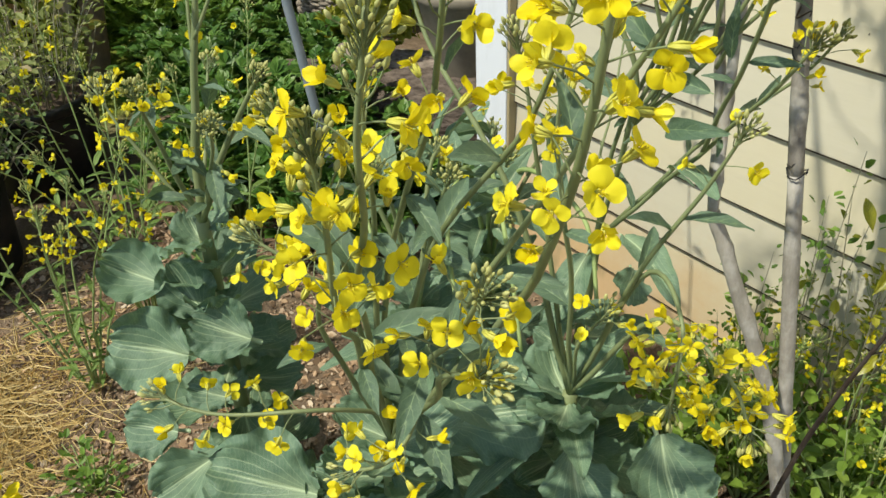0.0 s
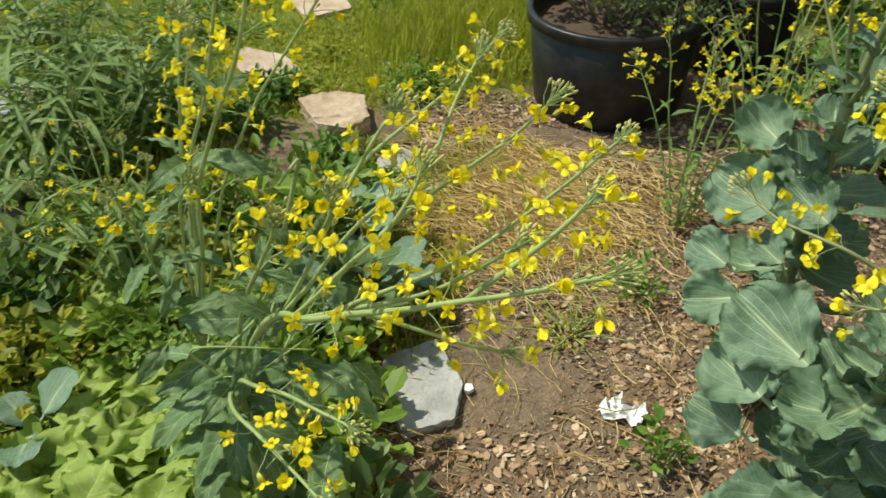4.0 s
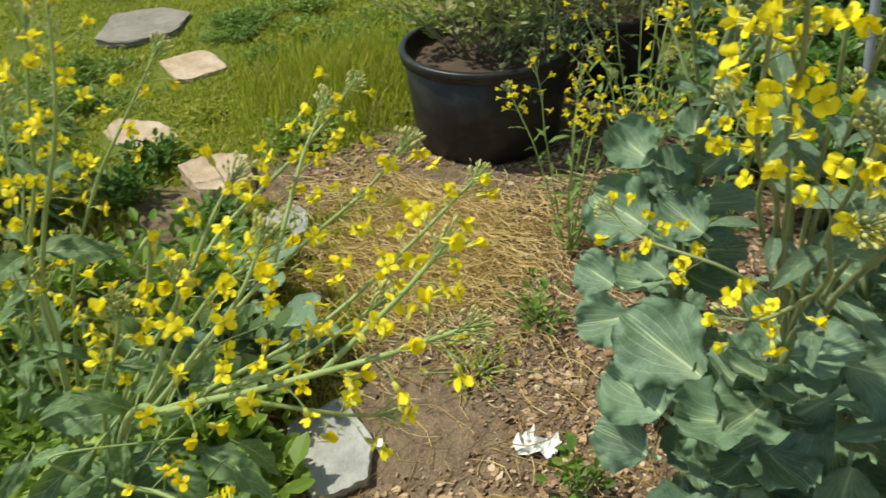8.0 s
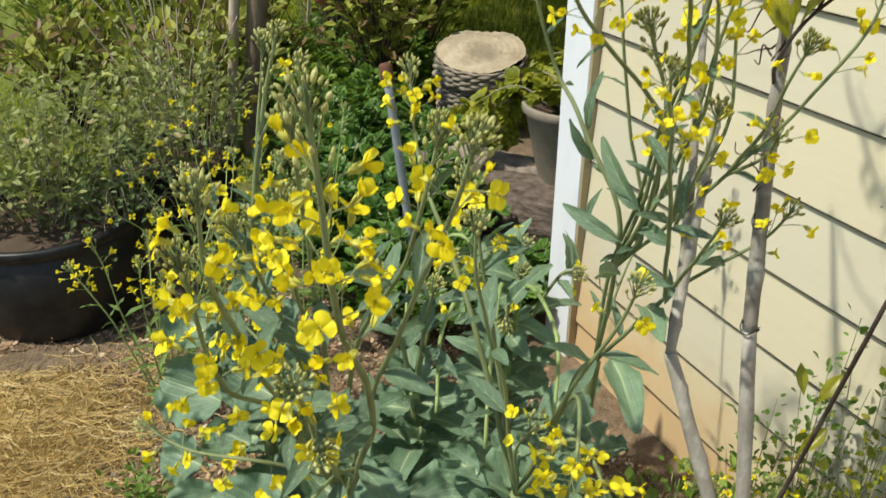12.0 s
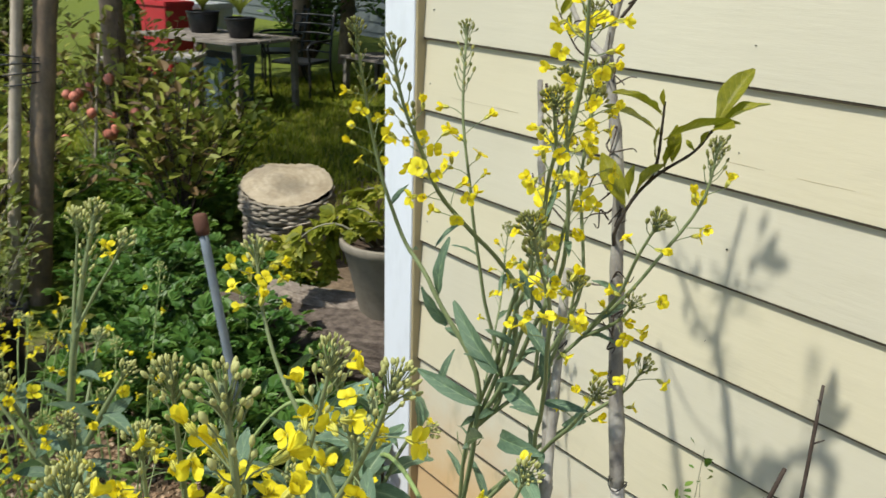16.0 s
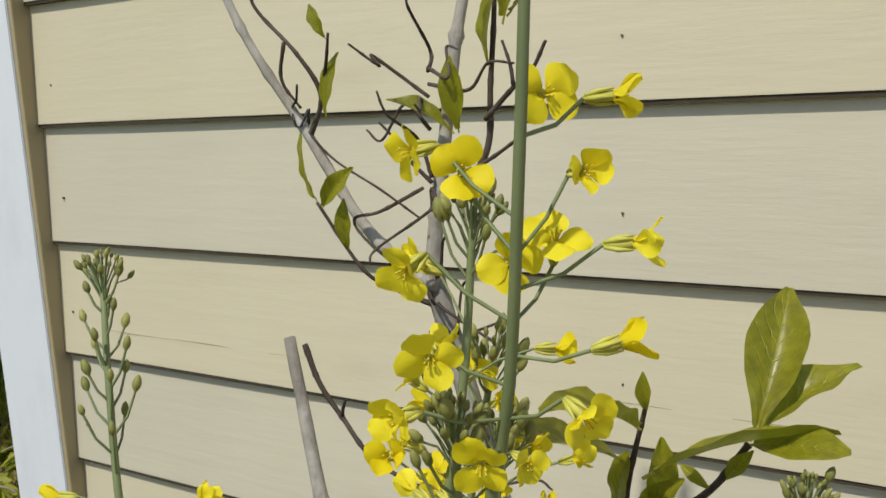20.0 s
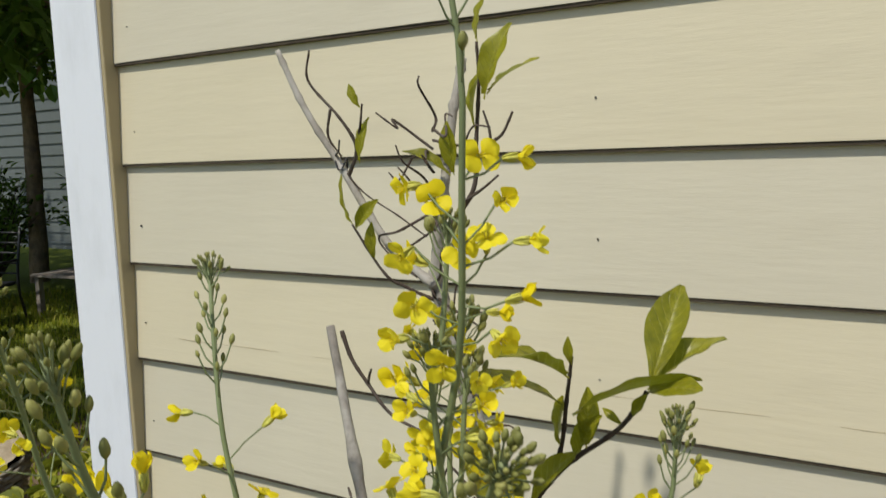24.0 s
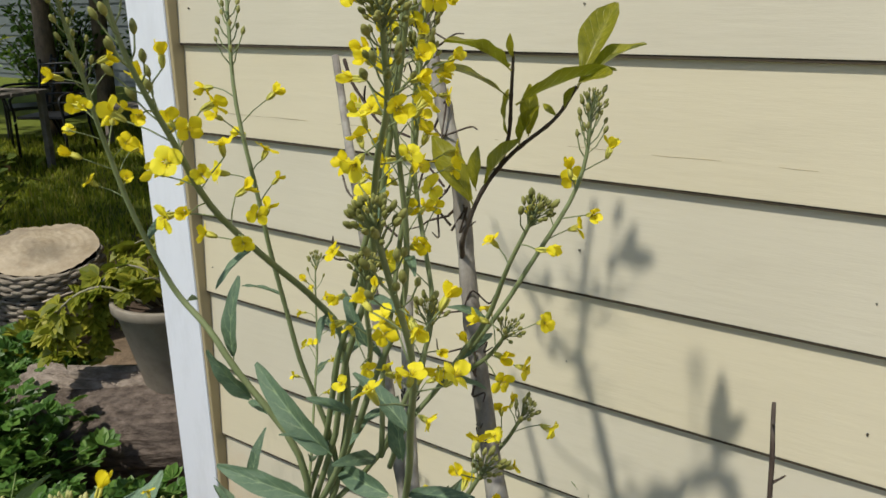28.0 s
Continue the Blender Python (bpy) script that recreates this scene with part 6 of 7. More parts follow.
# weeds and flowers at the foot of the wall
bush("weed_clump", (1.15, -0.16), "bushy green weeds at the foot of the siding", "plant", 0.34, 0.22, 34, 12, 0.026, HERB, 111)
bush("weed_clump", (1.42, -0.3), "bushy green weeds at the foot of the siding", "plant", 0.3, 0.26, 34, 12, 0.026, HERB, 112)
bush("weed_clump", (0.85, -0.2), "bushy green weeds behind the sapling", "plant", 0.2, 0.2, 26, 11, 0.024, HERB, 113)
bush("weed_clump", (1.3, -0.62), "low green weeds below the sapling", "plant", 0.22, 0.22, 30, 11, 0.024, HERB, 114)
thin_kale((1.12, -0.15), 0.5, 7, "small yellow-flowered plant against the siding", 66, 10, 0.12, 0.85, 3)
thin_kale((1.38, -0.2), 0.42, 7, "small yellow-flowered plant against the siding", 67, 9, 0.12, 0.85, 3)
bush("vine_weed", (1.05, -0.1), "thin climbing weed with small leaves on the siding", "plant", 0.68, 0.2, 9, 12, 0.026, YELLOWISH, 115, bark=STALK, r=0.0022)
bush("vine_weed", (1.32, -0.1), "thin climbing weed with small leaves on the siding", "plant", 0.62, 0.18, 8, 11, 0.026, HERB, 116, bark=STALK, r=0.0022)
for n, (x, y, t, m) in enumerate(((0.97, -0.1, 0.76, HERB), (1.1, -0.12, 0.8, YELLOWISH), (0.87, -0.13, 0.52, HERB), (1.2, -0.1, 0.72, LUSH))):
    bush("vine_weed", (x, y), "thin climbing weed with small leaves on the siding", "plant", t, 0.1, 9, 20, 0.019, m, 370 + n, bark=STALK, r=0.0018, group="thin weeds on the siding", low=0.35)
for n, (x, y, t) in enumerate(((1.0, -0.24, 0.4), (0.84, -0.3, 0.3), (1.22, -0.25, 0.42))):
    bush("weed_clump", (x, y), "bright green weeds at the foot of the siding", "plant", t, 0.16, 24, 11, 0.032, LUSH, 380 + n, group="weeds at the foot of the siding")
thin_kale((0.95, -0.22), 0.48, 7, "small yellow-flowered plant against the siding", 74, 9, 0.1, 0.8, 4)
# herbs beyond the corner
n = 0
for x, y, t, s in ((-0.35, -0.42, 0.42, 0.3), (-0.75, -0.55, 0.45, 0.32), (-0.85, -0.15, 0.42, 0.32), (-1.25, -0.35, 0.4, 0.35), (-1.35, 0.15, 0.26, 0.32), (-0.3, -0.1, 0.25, 0.2), (-1.75, -0.25, 0.38, 0.35), (-1.75, 0.2, 0.22, 0.3)):
    n += 1
    bush("herb_clump", (x, y), "dense green leafy herb in the shaded bed", "plant", t, s, 44, 10, 0.05, DEEPHERB, 120 + n, 5, group="herbs beyond the corner", low=0.35, flat=0.25)


# ---- sapling with two grey trunks against the siding ----
def obovate(v):
    return max(0.04, math.sin(math.pi * min(0.97, 0.04 + 0.96 * v**1.35)) ** 0.85)


GLOSS = leaf_set(GLOSSY, obovate, 6, 0.93, 0.36, 8, 12, 0.22, 0.42, 0.12, 0.07, "glossy_leaf")


def sapling():
    p = thing("sapling", (1.2, -0.42, height(1.2, -0.42)), "young sapling with two grey trunks and glossy new leaves", "tree")

    def limb(name, pts, r0, r1, mat=BARK, sides=9):
        bm = bmesh.new()
        line = curve(pts, 10 * (len(pts) - 1))
        rad = [r0 + (r1 - r0) * i / (len(line) - 1) + (0.0016 if i % 7 == 3 else 0) * (r0 > 0.005) + (0.28 * r1 if i % 6 == 2 else 0) * (r0 <= 0.005) for i in range(len(line))]
        tube(bm, line, rad, sides, True, 0.14)
        ob = part(name, to_mesh(name, bm, mat), p, WORLD[p.name])
        ob.data.transform(WORLD[p.name].inverted())
        return ob, line

    t1, _ = limb("trunk", ((1.22, -0.42, 0), (1.12, -0.45, 0.45), (1.03, -0.49, 0.7), (0.985, -0.505, 0.803)), 0.0125, 0.0105)
    t2, _ = limb("trunk", ((1.2, -0.4, 0), (1.12, -0.405, 0.407), (1.044, -0.418, 0.855)), 0.0125, 0.011)
    limb("trunk", ((1.044, -0.418, 0.85), (0.967, -0.37, 1.12), (0.93, -0.345, 1.28), (0.866, -0.319, 1.45)), 0.0112, 0.0075, BARK_DARK)
    limb("branch", ((0.985, -0.505, 0.80), (0.955, -0.47, 0.95), (0.93, -0.44, 1.1), (0.925, -0.43, 1.16)), 0.008, 0.006)
    limb("branch", ((0.985, -0.505, 0.80), (0.93, -0.46, 0.98), (0.84, -0.40, 1.2), (0.75, -0.335, 1.397)), 0.0075, 0.0045, BARK_DARK)
    limb("branch", ((0.872, -0.33, 1.444), (0.823, -0.33, 1.48), (0.771, -0.33, 1.554), (0.733, -0.335, 1.612), (0.706, -0.34, 1.67)), 0.0045, 0.0027)
    limb("branch", ((0.868, -0.325, 1.44), (0.872, -0.32, 1.491), (0.875, -0.31, 1.542), (0.88, -0.30, 1.603), (0.886, -0.29, 1.651)), 0.0058, 0.0038)
    tw = lambda pts, r0=0.0019, r1=0.001: limb("twig", pts, r0, r1, TWIG, 6)
    b1, l1 = tw(((0.950, -0.365, 1.19), (0.966, -0.385, 1.222), (0.985, -0.377, 1.272), (1.012, -0.365, 1.31), (1.055, -0.36, 1.346), (1.077, -0.357, 1.378)), 0.0031, 0.0018)
    b2, l2 = tw(((1.0, -0.367, 1.298), (1.012, -0.372, 1.33), (1.022, -0.385, 1.37), (1.034, -0.402, 1.412)), 0.0024, 0.0014)
    b3, l3 = tw(((0.868, -0.325, 1.43), (0.841, -0.33, 1.441), (0.823, -0.34, 1.455), (0.799, -0.355, 1.502)), 0.0020, 0.0012)
    b4, l4 = tw(((0.778, -0.33, 1.545), (0.793, -0.335, 1.573), (0.778, -0.34, 1.602), (0.743, -0.34, 1.638), (0.75, -0.345, 1.666)), 0.0020, 0.0009)
    tw(((0.793, -0.335, 1.573), (0.806, -0.345, 1.592), (0.813, -0.35, 1.612)), 0.0016, 0.0008)
    tw(((0.768, -0.34, 1.61), (0.764, -0.34, 1.585), (0.775, -0.335, 1.565)), 0.0014, 0.0009)
    b5, l5 = tw(((0.885, -0.32, 1.50), (0.91, -0.32, 1.533), (0.914, -0.32, 1.577), (0.918, -0.32, 1.625), (0.917, -0.32, 1.66)), 0.0026, 0.0012)
    b6, l6 = tw(((0.912, -0.325, 1.553), (0.934, -0.33, 1.572), (0.945, -0.33, 1.58), (0.955, -0.33, 1.598)), 0.0018, 0.001)
    tw(((0.934, -0.33, 1.572), (0.932, -0.33, 1.585), (0.927, -0.33, 1.60)), 0.0014, 0.0009)
    tw(((0.90, -0.325, 1.52), (0.924, -0.33, 1.533), (0.945, -0.34, 1.545)), 0.0015, 0.0008)
    b7, l7 = tw(((0.766, -0.337, 1.394), (0.783, -0.345, 1.37), (0.805, -0.35, 1.349), (0.837, -0.36, 1.327), (0.886, -0.37, 1.317)), 0.0022, 0.0014)
    tw(((0.805, -0.35, 1.349), (0.811, -0.355, 1.36), (0.817, -0.36, 1.367)), 0.0014, 0.0009)
    tw(((0.831, -0.42, 1.278), (0.849, -0.43, 1.261), (0.88, -0.43, 1.244), (0.905, -0.42, 1.22)), 0.0010, 0.0014)
    tw(((0.821, -0.43, 1.21), (0.826, -0.435, 1.187), (0.85, -0.43, 1.184), (0.9, -0.43, 1.16)), 0.0009, 0.0014)
    tw(((0.771, -0.33, 1.554), (0.80, -0.335, 1.53), (0.84, -0.34, 1.51), (0.868, -0.335, 1.49)), 0.0008, 0.0008)
    tw(((0.868, -0.33, 1.51), (0.84, -0.34, 1.495), (0.822, -0.345, 1.49), (0.832, -0.345, 1.475), (0.856, -0.335, 1.452)), 0.0013, 0.0009)
    rng = random.Random(5)
    for k in range(34):
        z = rng.uniform(1.06, 1.6)
        s = Vector((0.985 - 0.34 * (z - 1.06) if z < 1.42 else 0.872, -0.39 + 0.2 * (z - 1.06) if z < 1.35 else -0.325, z))
        d = Vector((rng.uniform(-1, 1), rng.uniform(-0.7, 0.1), rng.uniform(-0.3, 0.9))).normalized() * rng.uniform(0.02, 0.075)
        bend = Vector((rng.gauss(0, 0.010), rng.gauss(0, 0.006), rng.gauss(0.004, 0.010)))
        tw((s, s + d * 0.4 + bend, s + d * 0.75 - bend * 0.4, s + d), 0.0014, 0.0007)
    L = lambda on, at, tip, k, up=(0, -0.6, 0.8), spin=0.0: part("glossy_leaf", GLOSS[k], on, facing(at, Vector(tip) - Vector(at), up, (Vector(tip) - Vector(at)).length, spin))
    L(b1, (1.080, -0.359, 1.383), (1.092, -0.325, 1.462), 0, (0.1, -1, 0.3))
    L(b1, (1.077, -0.357, 1.380), (1.118, -0.33, 1.43), 1, (-0.5, -0.5, 0.6))
    L(b1, (1.077, -0.357, 1.378), (1.116, -0.392, 1.404), 2, (-0.1, -0.6, 0.8))
    L(b2, (1.027, -0.385, 1.362), (1.106, -0.362, 1.415), 3, (-0.65, 0.25, 0.75))
    L(b1, (1.059, -0.36, 1.349), (1.043, -0.362, 1.362), 4, (0, -0.8, 0.5))
    L(b1, (1.066, -0.36, 1.357), (1.076, -0.375, 1.378), 4, (0, -0.8, 0.5))
    L(b1, (1.03, -0.365, 1.328), (1.041, -0.382, 1.374), 5, (0.5, -0.8, 0.1))
    L(b1, (1.02, -0.367, 1.318), (1.038, -0.385, 1.36), 1, (-0.6, -0.8, 0.1))
    L(b2, (1.030, -0.398, 1.395), (1.009, -0.454, 1.44), 1, (0.3, 0.3, 0.9))
    L(b2, (1.020, -0.384, 1.367), (0.985, -0.439, 1.417), 3, (0.35, 0.1, 0.9))
    L(b2, (1.011, -0.372, 1.328), (1.012, -0.395, 1.372), 2, (-0.6, -0.8, 0.1))
    L(b2, (1.033, -0.40, 1.405), (1.033, -0.412, 1.425), 4, (0, -1, 0))
    L(b1, (0.975, -0.38, 1.255), (0.945, -0.402, 1.326), 5, (0.4, -0.7, 0.5))
    L(b1, (0.985, -0.377, 1.275), (1.014, -0.385, 1.33), 0, (-0.4, -0.7, 0.5))
    L(b1, (0.978, -0.38, 1.27), (0.978, -0.388, 1.314), 4, (0, -1, 0))
    L(b3, l3[-1], (0.782, -0.362, 1.545), 2, (-0.6, -0.8, 0.1))
    L(b3, l3[-2], (0.827, -0.365, 1.524), 1, (0.2, -0.8, 0.3))
    L(b3, l3[-8], (0.818, -0.36, 1.50), 4, (0, -1, 0))
    L(b4, (0.798, -0.338, 1.558), (0.810, -0.352, 1.598), 3, (-0.4, -1, 0))
    L(b4, (0.811, -0.35, 1.608), (0.803, -0.36, 1.628), 5, (0, -1, 0.1))
    L(b5, l5[-1], (0.918, -0.325, 1.70), 5, (-0.7, -0.7, 0))
    L(b5, (0.925, -0.325, 1.61), (0.944, -0.335, 1.672), 1, (-0.3, -1, 0))
    L(b5, (0.928, -0.325, 1.615), (0.972, -0.335, 1.65), 2, (-0.5, -0.3, 0.8))
    L(b5, (0.914, -0.322, 1.585), (0.913, -0.335, 1.632), 0, (-0.8, -0.6, 0))
    L(b5, (0.893, -0.325, 1.545), (0.894, -0.345, 1.588), 3, (0.1, -1, 0.1))
    L(b5, (0.890, -0.325, 1.545), (0.860, -0.345, 1.576), 0, (0.4, -0.3, 0.8))
    # twist ties round the trunks
    for at, r in (((1.044, -0.418, 0.855), 0.0125), ((0.771, -0.33, 1.554), 0.0048), ((0.94, -0.45, 1.05), 0.0085), ((1.0, -0.39, 1.0), 0.012)):
        bm = bmesh.new()
        ring = [Vector(at) + Vector((math.cos(a) * (r + 0.001), math.sin(a) * (r + 0.001), 0.006 * math.sin(a * 2 + 1) + a * 0.0007)) for a in (2 * math.pi * k / 12 for k in range(20))]
        ring += [ring[-1] + Vector((0.012, -0.01, 0.004)), ring[-1] + Vector((0.018, -0.016, 0.014))]
        tube(bm, ring, (0.0009, 0.0009), 5)
        ob = part("twist_tie", to_mesh("twist_tie", bm, WIRE), p, WORLD[p.name], "dark wire tie round the trunk")
        ob.data.transform(WORLD[p.name].inverted())


sapling()


def dry_branch(pts, r0, r1, label, leaves=()):
    p = thing("dry_branch", pts[0], label, "branch", "dead branches in the bed")
    bm = bmesh.new()
    line = curve(pts, 26)
    tube(bm, line, (r0, r1), 7, True, 0.3)
    for k in (9, 14, 19, 24):
        d = Vector((math.sin(k * 2.1), math.cos(k * 1.7), 0.6)).normalized()
        tube(bm, [line[k], line[k] + d * 0.008, line[k] + d * 0.014], (r1 * 0.8, r1 * 0.4), 5)
    ob = part("stick", to_mesh("stick", bm, TWIG), p, WORLD[p.name])
    ob.data.transform(WORLD[p.name].inverted())
    for k, (at, way) in enumerate(leaves):
        part("leaf", GLOSS[k], p, facing(at, Vector(way) - Vector(at), (0.5, -0.7, 0.5), (Vector(way) - Vector(at)).length), "broad yellow-green leaf")


dry_branch(((1.135, -0.5, 0.0), (1.175, -0.5, 0.4), (1.225, -0.525, 0.66), (1.363, -0.615, 1.15)), 0.0052, 0.002, "thin dark dead branch leaning out of the soil", (((1.199, -0.458, 0.761), (1.21, -0.429, 0.803)), ((1.224, -0.523, 0.677), (1.242, -0.494, 0.707)), ((1.18, -0.42, 0.822), (1.188, -0.397, 0.865)), ((1.165, -0.428, 0.826), (1.147, -0.426, 0.865))))
dry_branch(((1.33, -0.5, 0.0), (1.32, -0.45, 0.6), (1.30, -0.415, 1.02), (1.289, -0.393, 1.127)), 0.0034, 0.0018, "thin black dead twig standing upright")


# ---- beyond the corner ----
def wicker_basket():
    at = (-2.08, 0.70, 0)
    p = thing("wicker_basket", at, "weathered grey-brown wicker basket with a domed pale lid", "basket")

    def slope(v):
        return Vector((v.x, v.y, v.z - 0.24 * (v.x * 0.89 - v.y * 0.45) * max(0.0, min(1.0, v.z / 0.45)) ** 2))

    def radius(z):
        return 0.205 + 0.027 * math.sin(math.pi * min(1.0, z / 0.31)) if z < 0.30 else 0.242 - 0.9 * max(0.0, z - 0.38) ** 1.5

    bm = bmesh.new()
    lathe(bm, [(radius(-0.04 + 0.03 * k) - 0.02, -0.04 + 0.03 * k) for k in range(15)], 40)
    for v in bm.verts:
        v.co = slope(v.co)
    part("lining", to_mesh("lining", bm, SEAM), p, WORLD[p.name])
    rng = random.Random(88)
    ring, z = 0, -0.02
    while z < 0.412:
        thick = rng.uniform(0.009, 0.013)
        bm = bmesh.new()
        line = []
        for k in range(97):
            a = 2 * math.pi * k / 96
            r = radius(z) + 0.007 * math.cos(a * 16 + math.pi * ring) + 0.006 * noise.noise(Vector((math.cos(a) * 2, math.sin(a) * 2, z * 9)))
            line.append(slope(Vector((math.cos(a) * r, math.sin(a) * r, z + 0.004 * math.sin(a * 3 + ring)))))
        tube(bm, line, (thick, thick), 6, False, 0.12)
        part("weave_strand", to_mesh("weave_strand", bm, STUMPSIDE), p, WORLD[p.name])
        z += thick * 1.65
        ring += 1
    for k in range(32):
        a = 2 * math.pi * (k + 0.5) / 32
        bm = bmesh.new()
        tube(bm, [slope(Vector((math.cos(a) * (radius(q) + 0.002), math.sin(a) * (radius(q) + 0.002), q))) for q in (-0.03, 0.08, 0.16, 0.23, 0.295)], (0.006, 0.006), 5)
        part("upright_cane", to_mesh("upright_cane", bm, STUMPSIDE), p, WORLD[p.name])
    bm = bmesh.new()
    rings = lathe(bm, [(0.240 * k / 24, 0.420 + 0.022 * (1 - (k / 24) ** 2) + 0.0015 * math.sin(k * 1.9)) for k in range(1, 25)], 64)
    bm.faces.new(rings[0][::-1])
    for v in bm.verts:
        a = math.atan2(v.co.y, v.co.x)
        v.co.z += 0.022 * noise.noise(v.co * 5) + 0.003 * math.sin(a * 36 + v.co.length * 60)
        v.co = slope(v.co)
    part("lid_top", to_mesh("lid_top", bm, STUMPTOP), p, WORLD[p.name], "pale fibrous woven lid")
    # twig hasp across the front with a loop hanging from it
    bm = bmesh.new()
    tube(bm, curve(((0.215, -0.145, 0.25), (0.255, -0.03, 0.27), (0.245, 0.08, 0.27)), 10), (0.006, 0.005), 6)
    part("hasp_twig", to_mesh("hasp_twig", bm, PALEPOLE), p, WORLD[p.name], "pale twig closing the lid")
    bm = bmesh.new()
    tube(bm, curve(((0.235, -0.125, 0.255), (0.243, -0.12, 0.18), (0.23, -0.11, 0.09)), 10), (0.005, 0.004), 6)
    part("hasp_loop", to_mesh("hasp_loop", bm, SEAM), p, WORLD[p.name], "dark cord hanging from the twig")


def log_shape(pts, radii, seed):
    """A weathered log: long furrows and splits along the grain, knobbly flanks, ragged ends."""
    line = curve(pts, 70)
    verts, faces, sides = [], [], 72
    way = (line[-1] - line[0]).normalized()
    side = way.orthogonal().normalized()
    other = way.cross(side)
    for i, p in enumerate(line):
        q = i / (len(line) - 1)
        for k in range(sides):
            a = 2 * math.pi * k / sides
            c, d = math.cos(a), math.sin(a)
            grain = noise.noise(Vector((c * 7, d * 7, q * 2.2 + seed)))
            crack = max(0.0, noise.noise(Vector((c * 4 + 9, d * 4, q * 1.3 + seed))) - 0.22)
            lump = noise.noise(Vector((c * 1.5, d * 1.5, q * 3 + seed * 2)))
            fine = noise.noise(Vector((c * 22, d * 22, q * 9)))
            r = (radii[0] + (radii[1] - radii[0]) * q) * (1 + 0.06 * grain + 0.12 * lump + 0.015 * fine - 0.35 * crack)
            rag = 0.05 * noise.noise(Vector((c * 3, d * 3, seed))) * (abs(2 * q - 1) ** 12)
            verts.append(p + (side * c + other * d) * r + way * rag)
    for i in range(len(line) - 1):
        for k in range(sides):
            n1 = i * sides + k
            n2 = i * sides + (k + 1) % sides
            faces.append((n1, n2, n2 + sides, n1 + sides))
    for i, turn in ((0, -1), (len(line) - 1, 1)):
        verts.append(line[i] - way * 0.015 * turn)
        for k in range(sides):
            pair = (i * sides + k, i * sides + (k + 1) % sides)
            faces.append((pair if turn > 0 else pair[::-1]) + (len(verts) - 1,))
    return verts, faces


def fallen_log():
    v, f = log_shape(((-1.25, -0.12, 0.13), (-0.85, 0.12, 0.14), (-0.35, 0.5, 0.15)), (0.15, 0.17), 3.0)
    solo("fallen_log", raw_mesh("fallen_log", v, f, LOGSIDE), "thick weathered grey log lying beside the corner", "log")
    v, f = log_shape(((-1.12, 0.12, 0.22), (-0.85, 0.26, 0.23), (-0.5, 0.5, 0.24)), (0.105, 0.1), 8.0)
    solo("fallen_log", raw_mesh("fallen_log", v, f, LOGPALE), "split grey log resting on another log", "log")


def pipe_stake():
    p = thing("pipe_stake", (-0.29, -0.38, 0), "grey metal pipe standing in the bed with rusty cap", "stake")
    a, b = Vector((-0.29, -0.38, 0)), Vector((-0.41, -0.44, 0.86))
    bm = bmesh.new()
    tube(bm, curve((a, b), 10), (0.013, 0.013), 14)
    ob = part("pipe", to_mesh("pipe", bm, PIPE), p, WORLD[p.name])
    ob.data.transform(WORLD[p.name].inverted())
    bm = bmesh.new()
    d = (b - a).normalized()
    tube(bm, [b - d * 0.03, b - d * 0.01, b + d * 0.025, b + d * 0.03], [0.017, 0.02, 0.02, 0.014], 14)
    ob = part("cap", to_mesh("cap", bm, RUST), p, WORLD[p.name], "rusty orange coupling")
    ob.data.transform(WORLD[p.name].inverted())


def garden_post(at, r, h, mat, label, ties=0, lean=(0, 0)):
    p = thing("garden_post", (at[0], at[1], 0), label, "post", "garden posts")
    bm = bmesh.new()
    tube(bm, curve(((0, 0, -0.1), (0.012 + lean[0] / 2, lean[1] / 2, h * 0.5), (lean[0] - 0.008, lean[1] + 0.004, h)), 20), (r, r * 0.92), 12, True, 0.16)
    part("shaft", to_mesh("shaft", bm, mat), p, WORLD[p.name])
    for k in range(ties):
        bm = bmesh.new()
        ring = [Vector(((r + 0.006) * math.cos(a) - 0.01 + lean[0] * 0.68, (r + 0.055) * math.sin(a) - 0.05 + lean[1] * 0.68, 1.02 + 0.035 * k + 0.012 * math.sin(a + k))) for a in (2 * math.pi * q / 20 for q in range(21))]
        tube(bm, ring, (0.003, 0.003), 5)
        part("wire_tie", to_mesh("wire_tie", bm, WIRE), p, WORLD[p.name], "black wire wound round the posts")


def posts():
    garden_post((-2.21, -0.555), 0.052, 1.55, POSTWOOD, "rough brown wooden garden post", 4, (0.047, 0.233))
    garden_post((-2.21, -0.665), 0.026, 1.55, PALEPOLE, "pale peeled wooden pole tied to the post", 0, (0.047, 0.233))
    garden_post((-3.9, 0.19), 0.010, 1.05, PALEPOLE, "thin pale garden stake", 0, (0, 0.16))


